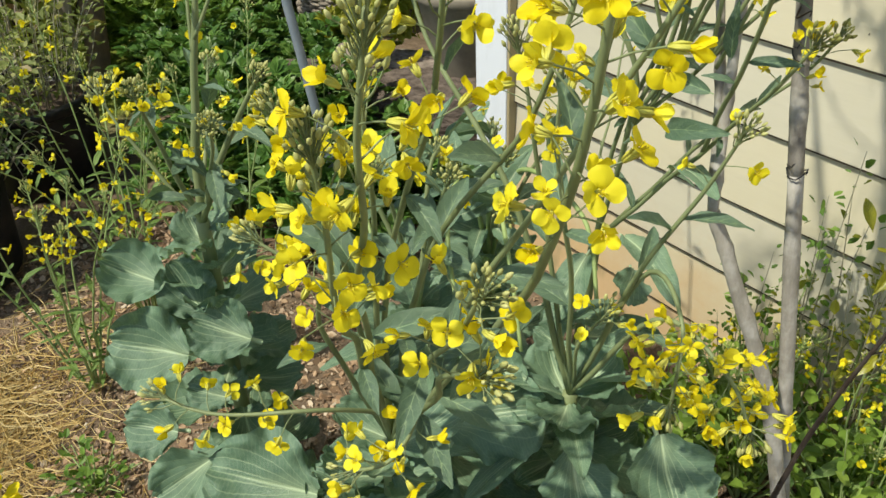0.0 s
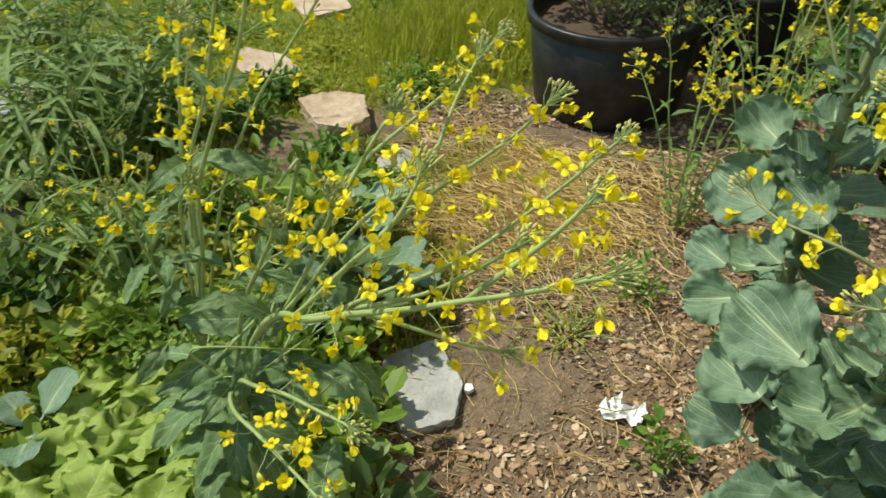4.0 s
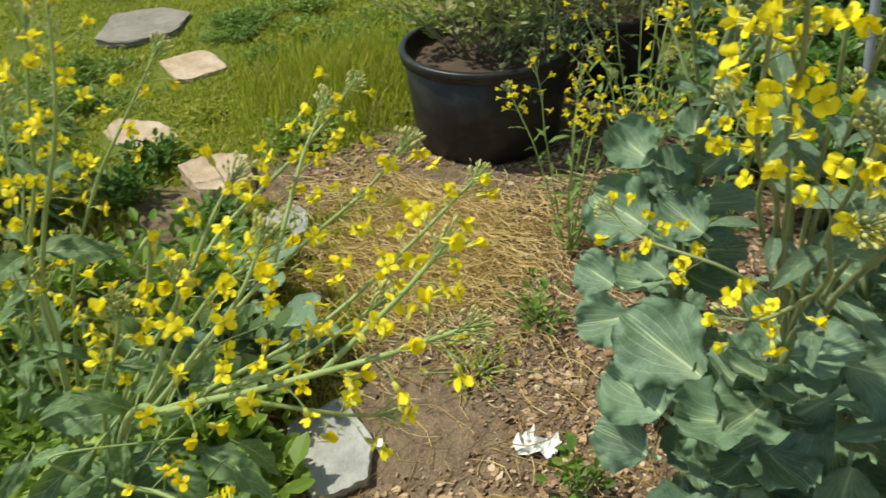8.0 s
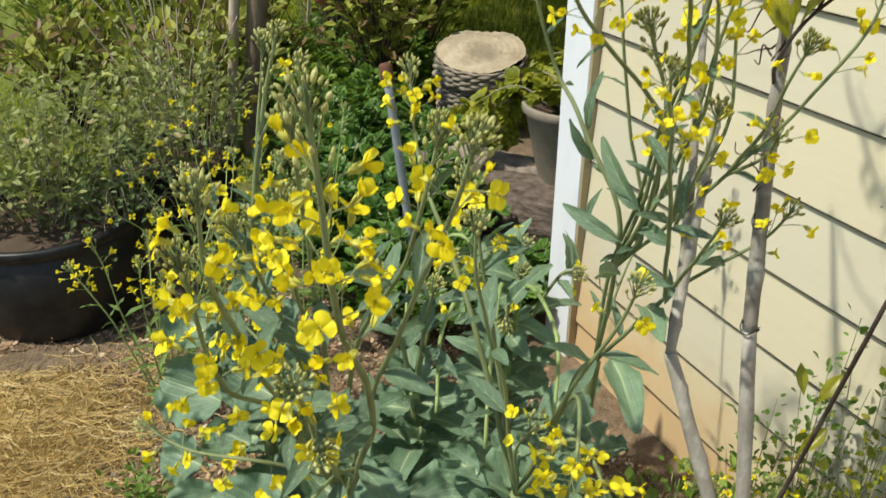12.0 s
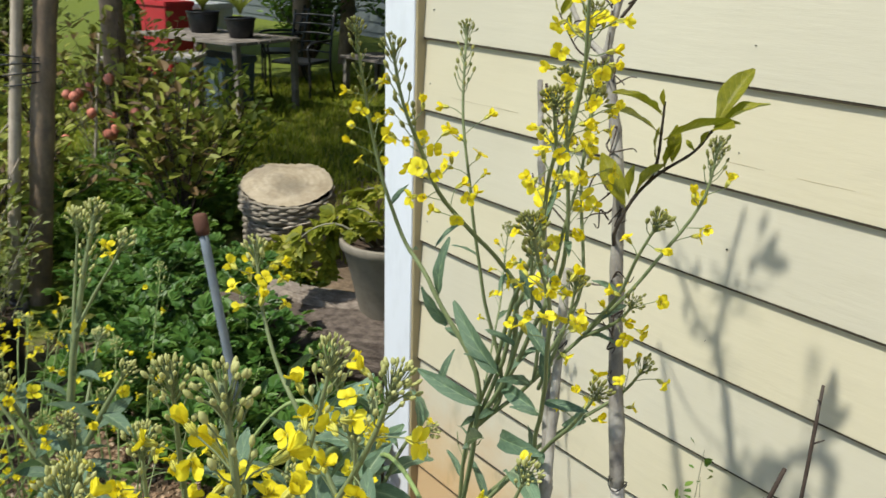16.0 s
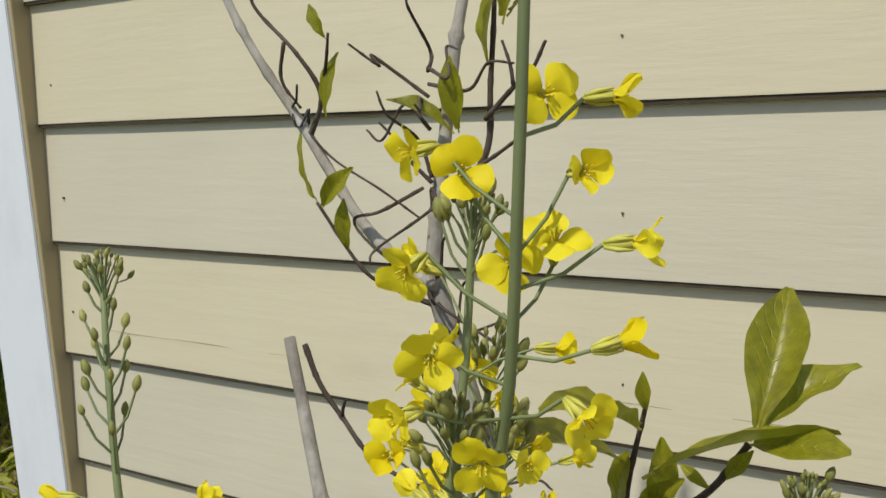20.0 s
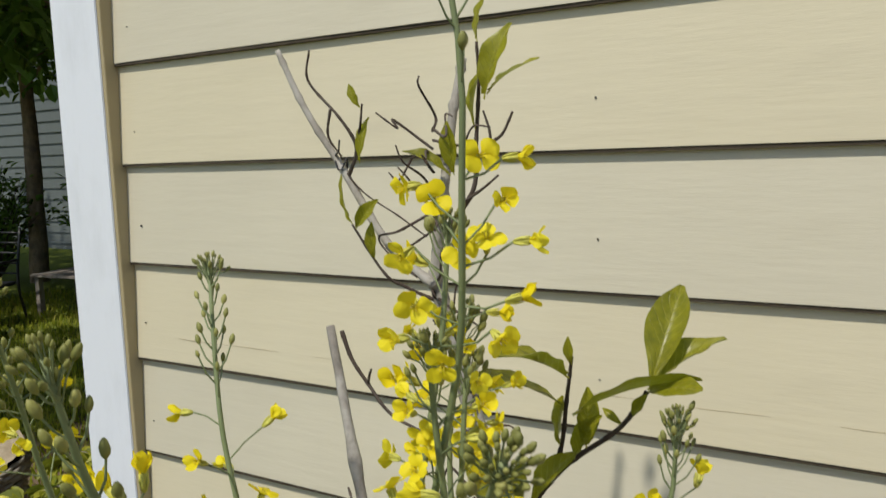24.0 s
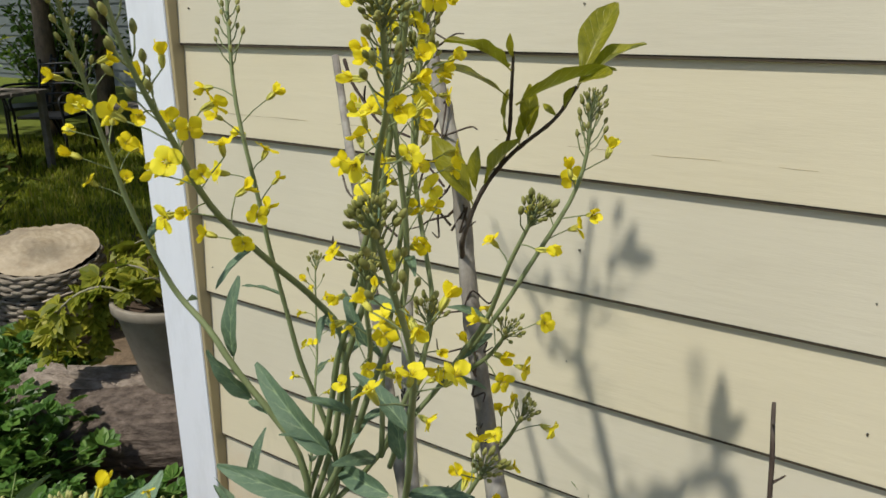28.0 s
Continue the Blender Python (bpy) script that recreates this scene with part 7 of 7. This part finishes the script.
def maple_pot():
    nursery_pot("flower_pot", (-0.65, 0.373, 0.29), 0.122, 0.188, 0.31, "weathered grey plastic flower pot on the logs", GREYPOT)
    rng = random.Random(131)
    shift = Vector((0.065, 0.095, -0.02))
    p = thing("potted_plant", (-0.65, 0.373, 0.55), "yellow-green plant drooping over the rim of the grey pot", "plant")
    bm = bmesh.new()
    spots = []
    for pts, n in ((((-0.72, 0.30, 0.55), (-0.78, 0.24, 0.68), (-0.86, 0.2, 0.7), (-0.9, 0.16, 0.64)), 26), (((-0.7, 0.33, 0.55), (-0.76, 0.34, 0.72), (-0.8, 0.36, 0.8)), 22), (((-0.74, 0.28, 0.55), (-0.85, 0.20, 0.70), (-0.92, 0.13, 0.60), (-0.90, 0.11, 0.42)), 34), (((-0.73, 0.26, 0.55), (-0.84, 0.12, 0.66), (-0.93, 0.02, 0.60), (-0.95, 0.0, 0.46)), 26), (((-0.70, 0.34, 0.55), (-0.72, 0.37, 0.70), (-0.68, 0.42, 0.80)), 20), (((-0.67, 0.32, 0.55), (-0.60, 0.28, 0.70), (-0.53, 0.24, 0.74)), 16), (((-0.74, 0.33, 0.55), (-0.88, 0.34, 0.74), (-1.02, 0.30, 0.70)), 22), (((-0.74, 0.36, 0.55), (-0.82, 0.42, 0.76), (-0.88, 0.46, 0.80)), 18), (((-0.70, 0.28, 0.55), (-0.72, 0.22, 0.68), (-0.76, 0.12, 0.66)), 14)):
        line = curve([Vector(q) + (shift if i else shift * 0.8) - Vector((-0.65, 0.373, 0.55)) for i, q in enumerate(pts)], 14)
        tube(bm, line, (0.005, 0.002), 5)
        for k in range(n):
            at, way = sample(line, 0.35 + 0.65 * (k + rng.random()) / n)
            out = Vector((rng.gauss(0, 0.7), rng.gauss(0, 0.7), rng.uniform(-1.0, 0.1))) + way * 0.3
            spots.append((at + out.normalized() * rng.uniform(0.005, 0.035), out))
    part("stem_tangle", to_mesh("stem_tangle", bm, STALK), p, WORLD[p.name], kind="stuff")
    v, f = cloud(rng, spots, 0.06, 5, 0.3)
    part("foliage", raw_mesh("foliage", v, f, YELLOWISH), p, WORLD[p.name], kind="stuff")
    bush("yellow_shrub", (-1.42, 0.34), "yellow-green feathery shrub before the wicker basket", "shrub", 0.34, 0.2, 22, 9, 0.06, YELLOWISH, 132, 5, drop=0.15, bark=STALK)


def rose_shrub(at, tall, spread, seed):
    bush("garden_shrub", at, ("sparse leafy shrub with brown stems", "sparse shrub with bronze and yellow-green leaves")[seed % 2], "shrub", tall, spread, 30, 15, 0.085, BRONZE if seed % 2 else ROSELEAF, seed, bark=TWIG, low=0.3, r=0.006, group="shrubs beyond the corner")


def coral_flowers():
    rng = random.Random(9)
    p = thing("coral_flower_plant", (-3.5, 0.18, 0), "plant with small coral pink nodding flowers", "plant")
    bm, bl = bmesh.new(), bmesh.new()
    for k in range(16):
        a = k * 2.4
        top = Vector((math.cos(a) * 0.5 * rng.random(), math.sin(a) * 0.45 * rng.random(), rng.uniform(0.5, 0.88)))
        tube(bm, curve((Vector((0, 0, 0)), top * 0.6, top), 6), (0.003, 0.0015), 5)
        add_bud(bl, top, Vector((rng.gauss(0, 0.3), rng.gauss(0, 0.3), -1)), 0.07, 0.45)
    part("stems", to_mesh("stems", bm, STALK), p, WORLD[p.name])
    part("blossoms", to_mesh("blossoms", bl, TERRA), p, WORLD[p.name], "small coral pink blossoms")
    for n, (x, y, t, w) in enumerate(((-2.75, -0.05, 0.3, 0.3), (-2.35, 0.15, 0.26, 0.28), (-2.9, 0.4, 0.3, 0.3), (-2.45, -0.3, 0.34, 0.3), (-3.2, 0.65, 0.26, 0.3), (-3.1, -0.2, 0.34, 0.3), (-2.6, 0.75, 0.22, 0.26), (-3.9, 0.75, 0.28, 0.35))):
        bush("herb_clump", (x, y), "bright green leafy herbs growing below the shrubs", "plant", t, w, 34, 9, 0.055, HERB if n % 3 else LUSH, 430 + n, 5, group="herbs beyond the corner", low=0.3, flat=0.3)
    bush("herb_clump", (-3.5, 0.18), "green leaves below coral flowers", "plant", 0.35, 0.45, 40, 10, 0.05, HERB, 141, 3, group="herbs beyond the corner")


def patio_table(at, turn, w, d, h, label, top=None):
    p = thing("patio_table", (at[0], at[1], 0), label, "table")
    m = Matrix.Translation((at[0], at[1], 0)) @ Matrix.Rotation(turn, 4, "Z")
    for k in range(6):
        bm = bmesh.new()
        box(bm, -w / 2, -d / 2 + d * k / 6 + 0.006, h - 0.03, w / 2, -d / 2 + d * (k + 1) / 6 - 0.006, h, 0.004)
        part("tabletop_slat", to_mesh("tabletop_slat", bm, top or TABLEWOOD, False), p, m)
    for sx in (-1, 1):
        for sy in (-1, 1):
            bm = bmesh.new()
            box(bm, sx * (w / 2 - 0.06) - 0.03, sy * (d / 2 - 0.06) - 0.03, -0.02, sx * (w / 2 - 0.06) + 0.03, sy * (d / 2 - 0.06) + 0.03, h - 0.03, 0.004)
            part("leg", to_mesh("leg", bm, TABLEWOOD, False), p, m)


def storage_bin(at, w, d, h, turn, mat, label):
    """A tapered plastic box with a lid that laps over its rim."""
    p = thing("storage_bin", (at[0], at[1], 0), label, "bin")
    m = Matrix.Translation((at[0], at[1], 0)) @ Matrix.Rotation(turn, 4, "Z")
    bm = bmesh.new()
    box(bm, -w / 2, -d / 2, 0, w / 2, d / 2, h - 0.05, 0.015)
    for v in bm.verts:
        k = 0.88 + 0.12 * v.co.z / h
        v.co.x *= k
        v.co.y *= k
    part("bin_body", to_mesh("bin_body", bm, mat, False), p, m)
    bm = bmesh.new()
    box(bm, -w / 2 - 0.015, -d / 2 - 0.015, h - 0.06, w / 2 + 0.015, d / 2 + 0.015, h, 0.012)
    part("lid", to_mesh("lid", bm, mat, False), p, m)


def spiky_plant(at, tall, seed, label):
    """Stiff dry strap leaves fanning from a short stem."""
    rng = random.Random(seed)
    p = thing("spiky_plant", at, label, "plant")
    for k in range(26):
        a, lean = k * 2.4, 0.25 + 0.9 * k / 26
        out = Vector((math.cos(a) * lean, math.sin(a) * lean, 1.0)).normalized()
        part("strap_leaf", rng.choice(SPIKES), p, facing(Vector(at) + Vector((0, 0, 0.05 + 0.003 * k)), out, (0, 0, 1), tall * rng.uniform(0.7, 1.1)))


SPIKES = leaf_set(BRONZE, lance, 3, 1.0, 0.06, 2, 8, 0.3, 0.3, 0.05, 0.02, "strap_leaf")


def patio_chair(at, turn):
    p = thing("patio_chair", (at[0], at[1], 0), "dark metal patio chair on the lawn", "chair", "patio chairs")
    m = Matrix.Translation((at[0], at[1], 0)) @ Matrix.Rotation(turn, 4, "Z")
    for sx in (-1, 1):
        bm = bmesh.new()
        tube(bm, curve(((sx * 0.26, -0.25, 0), (sx * 0.26, -0.24, 0.42), (sx * 0.26, -0.24, 0.62), (sx * 0.26, 0.2, 0.64)), 14), (0.014, 0.014), 8)
        part("leg", to_mesh("leg", bm, DARKMETAL), p, m)
        bm = bmesh.new()
        tube(bm, curve(((sx * 0.26, 0.3, 0), (sx * 0.26, 0.2, 0.42), (sx * 0.26, 0.32, 0.95)), 12), (0.014, 0.014), 8)
        part("leg", to_mesh("leg", bm, DARKMETAL), p, m)
    bm = bmesh.new()
    box(bm, -0.25, -0.24, 0.4, 0.25, 0.2, 0.43, 0.01)
    part("seat", to_mesh("seat", bm, DARKMETAL, False), p, m)
    for k in range(5):
        bm = bmesh.new()
        tube(bm, curve(((-0.26, 0.23 + 0.018 * k, 0.5 + 0.1 * k), (0, 0.25 + 0.018 * k, 0.51 + 0.1 * k), (0.26, 0.23 + 0.018 * k, 0.5 + 0.1 * k)), 6), (0.011, 0.011), 6)
        part("back_slat", to_mesh("back_slat", bm, DARKMETAL), p, m)


def far_house():
    bm = bmesh.new()
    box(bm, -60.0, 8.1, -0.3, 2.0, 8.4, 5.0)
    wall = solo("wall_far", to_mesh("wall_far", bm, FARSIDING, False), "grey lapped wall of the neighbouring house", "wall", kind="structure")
    bm = bmesh.new()
    v = [bm.verts.new(q) for x in (-60.0, 2.0) for q in ((x, 8.06, 0), (x, 8.09, 0.21), (x, 8.1, 0.21), (x, 8.1, 0))]
    for k in range(4):
        bm.faces.new((v[k], v[(k + 1) % 4], v[4 + (k + 1) % 4], v[4 + k]))
    bmesh.ops.recalc_face_normals(bm, faces=bm.faces)
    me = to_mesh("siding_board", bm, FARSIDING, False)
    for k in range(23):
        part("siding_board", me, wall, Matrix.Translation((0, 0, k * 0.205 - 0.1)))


def yard_tree(at, tall, crown, seed, leaves, label, r=0.13):
    rng = random.Random(seed)
    p = thing("yard_tree", (at[0], at[1], 0), label, "tree", "trees in the yard")
    bm = bmesh.new()
    spots = []
    tube(bm, curve(((0, 0, -0.1), (0.06, 0.02, tall * 0.35), (0.0, 0.05, tall * 0.75)), 12), (r, r * 0.5), 10, True, 0.15)
    for k in range(16):
        a = k * 2.4
        z = tall * (0.52 + 0.34 * k / 16)
        top = Vector((math.cos(a) * crown * rng.uniform(0.6, 1.0), math.sin(a) * crown * rng.uniform(0.5, 1.0), z + rng.uniform(0.2, 0.9)))
        line = curve((Vector((0.03, 0.03, z)), top * 0.5 + Vector((0, 0, z * 0.55 + 0.1)), top), 8)
        tube(bm, line, (0.035, 0.008), 6)
        for i in range(leaves):
            q, w = sample(line, rng.uniform(0.3, 1.0))
            off = Vector((rng.gauss(0, 0.35), rng.gauss(0, 0.35), rng.gauss(0, 0.25)))
            spots.append((q + off, off.normalized()))
    part("trunk", to_mesh("trunk", bm, POSTWOOD), p, WORLD[p.name])
    v, f = cloud(rng, spots, 0.21, 1, 0.4)
    part("crown", raw_mesh("crown", v, f, HERB), p, WORLD[p.name], kind="stuff")


wicker_basket()
fallen_log()
pipe_stake()
posts()
maple_pot()
rose_shrub((-2.7, 0.35), 0.95, 0.4, 151)
rose_shrub((-3.4, 0.9), 0.9, 0.45, 152)
rose_shrub((-3.2, -0.35), 0.7, 0.45, 153)
rose_shrub((-4.3, -0.7), 0.9, 0.5, 154)
rose_shrub((-2.3, -0.75), 0.75, 0.4, 155)
coral_flowers()
patio_table((-6.6, 2.3), 0.3, 1.6, 0.9, 0.74, "weathered wooden garden table holding potted plants")
patio_table((-5.35, 1.2), 0.9, 0.75, 0.55, 0.72, "small garden table with a pale board top", PALEBOARD)
storage_bin((-5.3, 1.25), 0.42, 0.36, 0.5, 0.9, BLUEGREY, "blue-grey plastic storage bin under the pale table")
storage_bin((-6.5, 2.25), 0.7, 0.45, 0.55, 0.3, BLUEGREY, "dark blue-grey storage bin under the garden table")
storage_bin((-8.1, 2.35), 0.5, 0.4, 1.0, 0.3, REDPLASTIC, "red plastic cooler standing behind the table")
storage_bin((-8.6, 2.9), 0.9, 0.5, 0.95, 0.3, PAPER, "white plastic cabinet standing behind the table")
patio_table((-6.1, 4.2), 0.1, 1.2, 0.6, 0.45, "low dark bench on the shaded lawn")
patio_chair((-6.6, 3.3), 0.5)
patio_chair((-7.6, 3.6), -0.4)
nursery_pot("nursery_pot", (-6.9, 2.3, 0.74), 0.14, 0.17, 0.22, "dark pot standing on the garden table", BLACKPOT, "black nursery pots")
nursery_pot("nursery_pot", (-6.2, 2.4, 0.74), 0.12, 0.15, 0.2, "dark pot standing on the garden table", BLACKPOT, "black nursery pots")
nursery_pot("nursery_pot", (-5.8, 4.2, 0.45), 0.14, 0.17, 0.24, "dark pot standing on the bench", BLACKPOT, "black nursery pots")
nursery_pot("nursery_pot", (-5.2, 3.9, 0.0), 0.2, 0.25, 0.4, "grey pot standing on the lawn", GREYPOT)
spiky_plant((-6.9, 2.3, 0.9), 0.55, 161, "spiky bronze plant in a pot on the table")
spiky_plant((-6.2, 2.4, 0.9), 0.42, 162, "spiky bronze plant in a dark pot on the table")
far_house()
# yard trees added to shade lawn and far wall, most crowns out of view
yard_tree((-2.6, 2.15), 5.4, 3.3, 170, 200, "slender unseen tree added to shade the lawn beyond the corner", 0.06)
# trunk stands for a brown upright; its unseen crown is added to shade the lawn
yard_tree((-4.07, 0.47), 6.2, 2.3, 177, 190, "slender brown trunk beyond the coral flowers with an added shading crown", 0.085)
yard_tree((-3.4, 4.6), 5.6, 3.0, 178, 420, "leafy unseen tree added behind the house corner to shade the lawn", 0.09)
yard_tree((-7.9, 4.0), 4.8, 3.0, 171, 330, "leafy yard tree shading the lawn")
yard_tree((-4.3, 3.0), 4.6, 2.4, 172, 300, "leafy yard tree shading the lawn")
yard_tree((-2.3, 5.2), 5.0, 2.4, 173, 300, "leafy yard tree beside the house")
yard_tree((-5.6, 5.6), 5.0, 2.6, 174, 300, "leafy yard tree before the neighbouring house")
yard_tree((-9.0, 5.4), 5.0, 2.8, 175, 300, "leafy yard tree before the neighbouring house")
yard_tree((-12.5, 3.4), 5.0, 3.0, 176, 300, "leafy yard tree at the back of the garden")
for n, (x, y) in enumerate(((-7.6, -0.6), (-7.8, -3.6), (-8.4, 0.6), (-9.0, -1.5), (-10.5, 3.0), (-9.4, 5.0), (-5.6, 4.9), (-4.7, 4.3), (-7.4, 5.6))):
    bush("hedge_shrub", (x, y), "tall leafy shrub at the garden edge", "shrub", 1.7, 0.8, 60, 30, 0.11, HERB if n > 3 else SHRUBLEAF, 180 + n, bark=TWIG, r=0.01, group="shrubs along the garden edge")
rose_shrub((-3.9, 0.45), 1.25, 0.5, 163)
rose_shrub((-4.6, 0.9), 1.15, 0.5, 165)
rose_shrub((-3.9, -1.3), 0.95, 0.55, 156)
rose_shrub((-4.9, 0.2), 1.0, 0.55, 157)
rose_shrub((-5.4, -1.4), 1.0, 0.6, 158)
rose_shrub((-3.0, -1.35), 0.7, 0.5, 159)
# pale dry branches by the posts
bush("dry_shrub", (-2.05, -0.9), "tangle of pale bare branches with few new leaves", "shrub", 1.15, 0.5, 11, 7, 0.06, YELLOWISH, 191, bark=PALEPOLE, r=0.006, group="dry shrubs by the posts")
bush("dry_shrub", (-2.9, -0.85), "tangle of pale bare branches with few new leaves", "shrub", 1.25, 0.55, 10, 8, 0.06, YELLOWISH, 192, bark=PALEPOLE, r=0.007, group="dry shrubs by the posts")
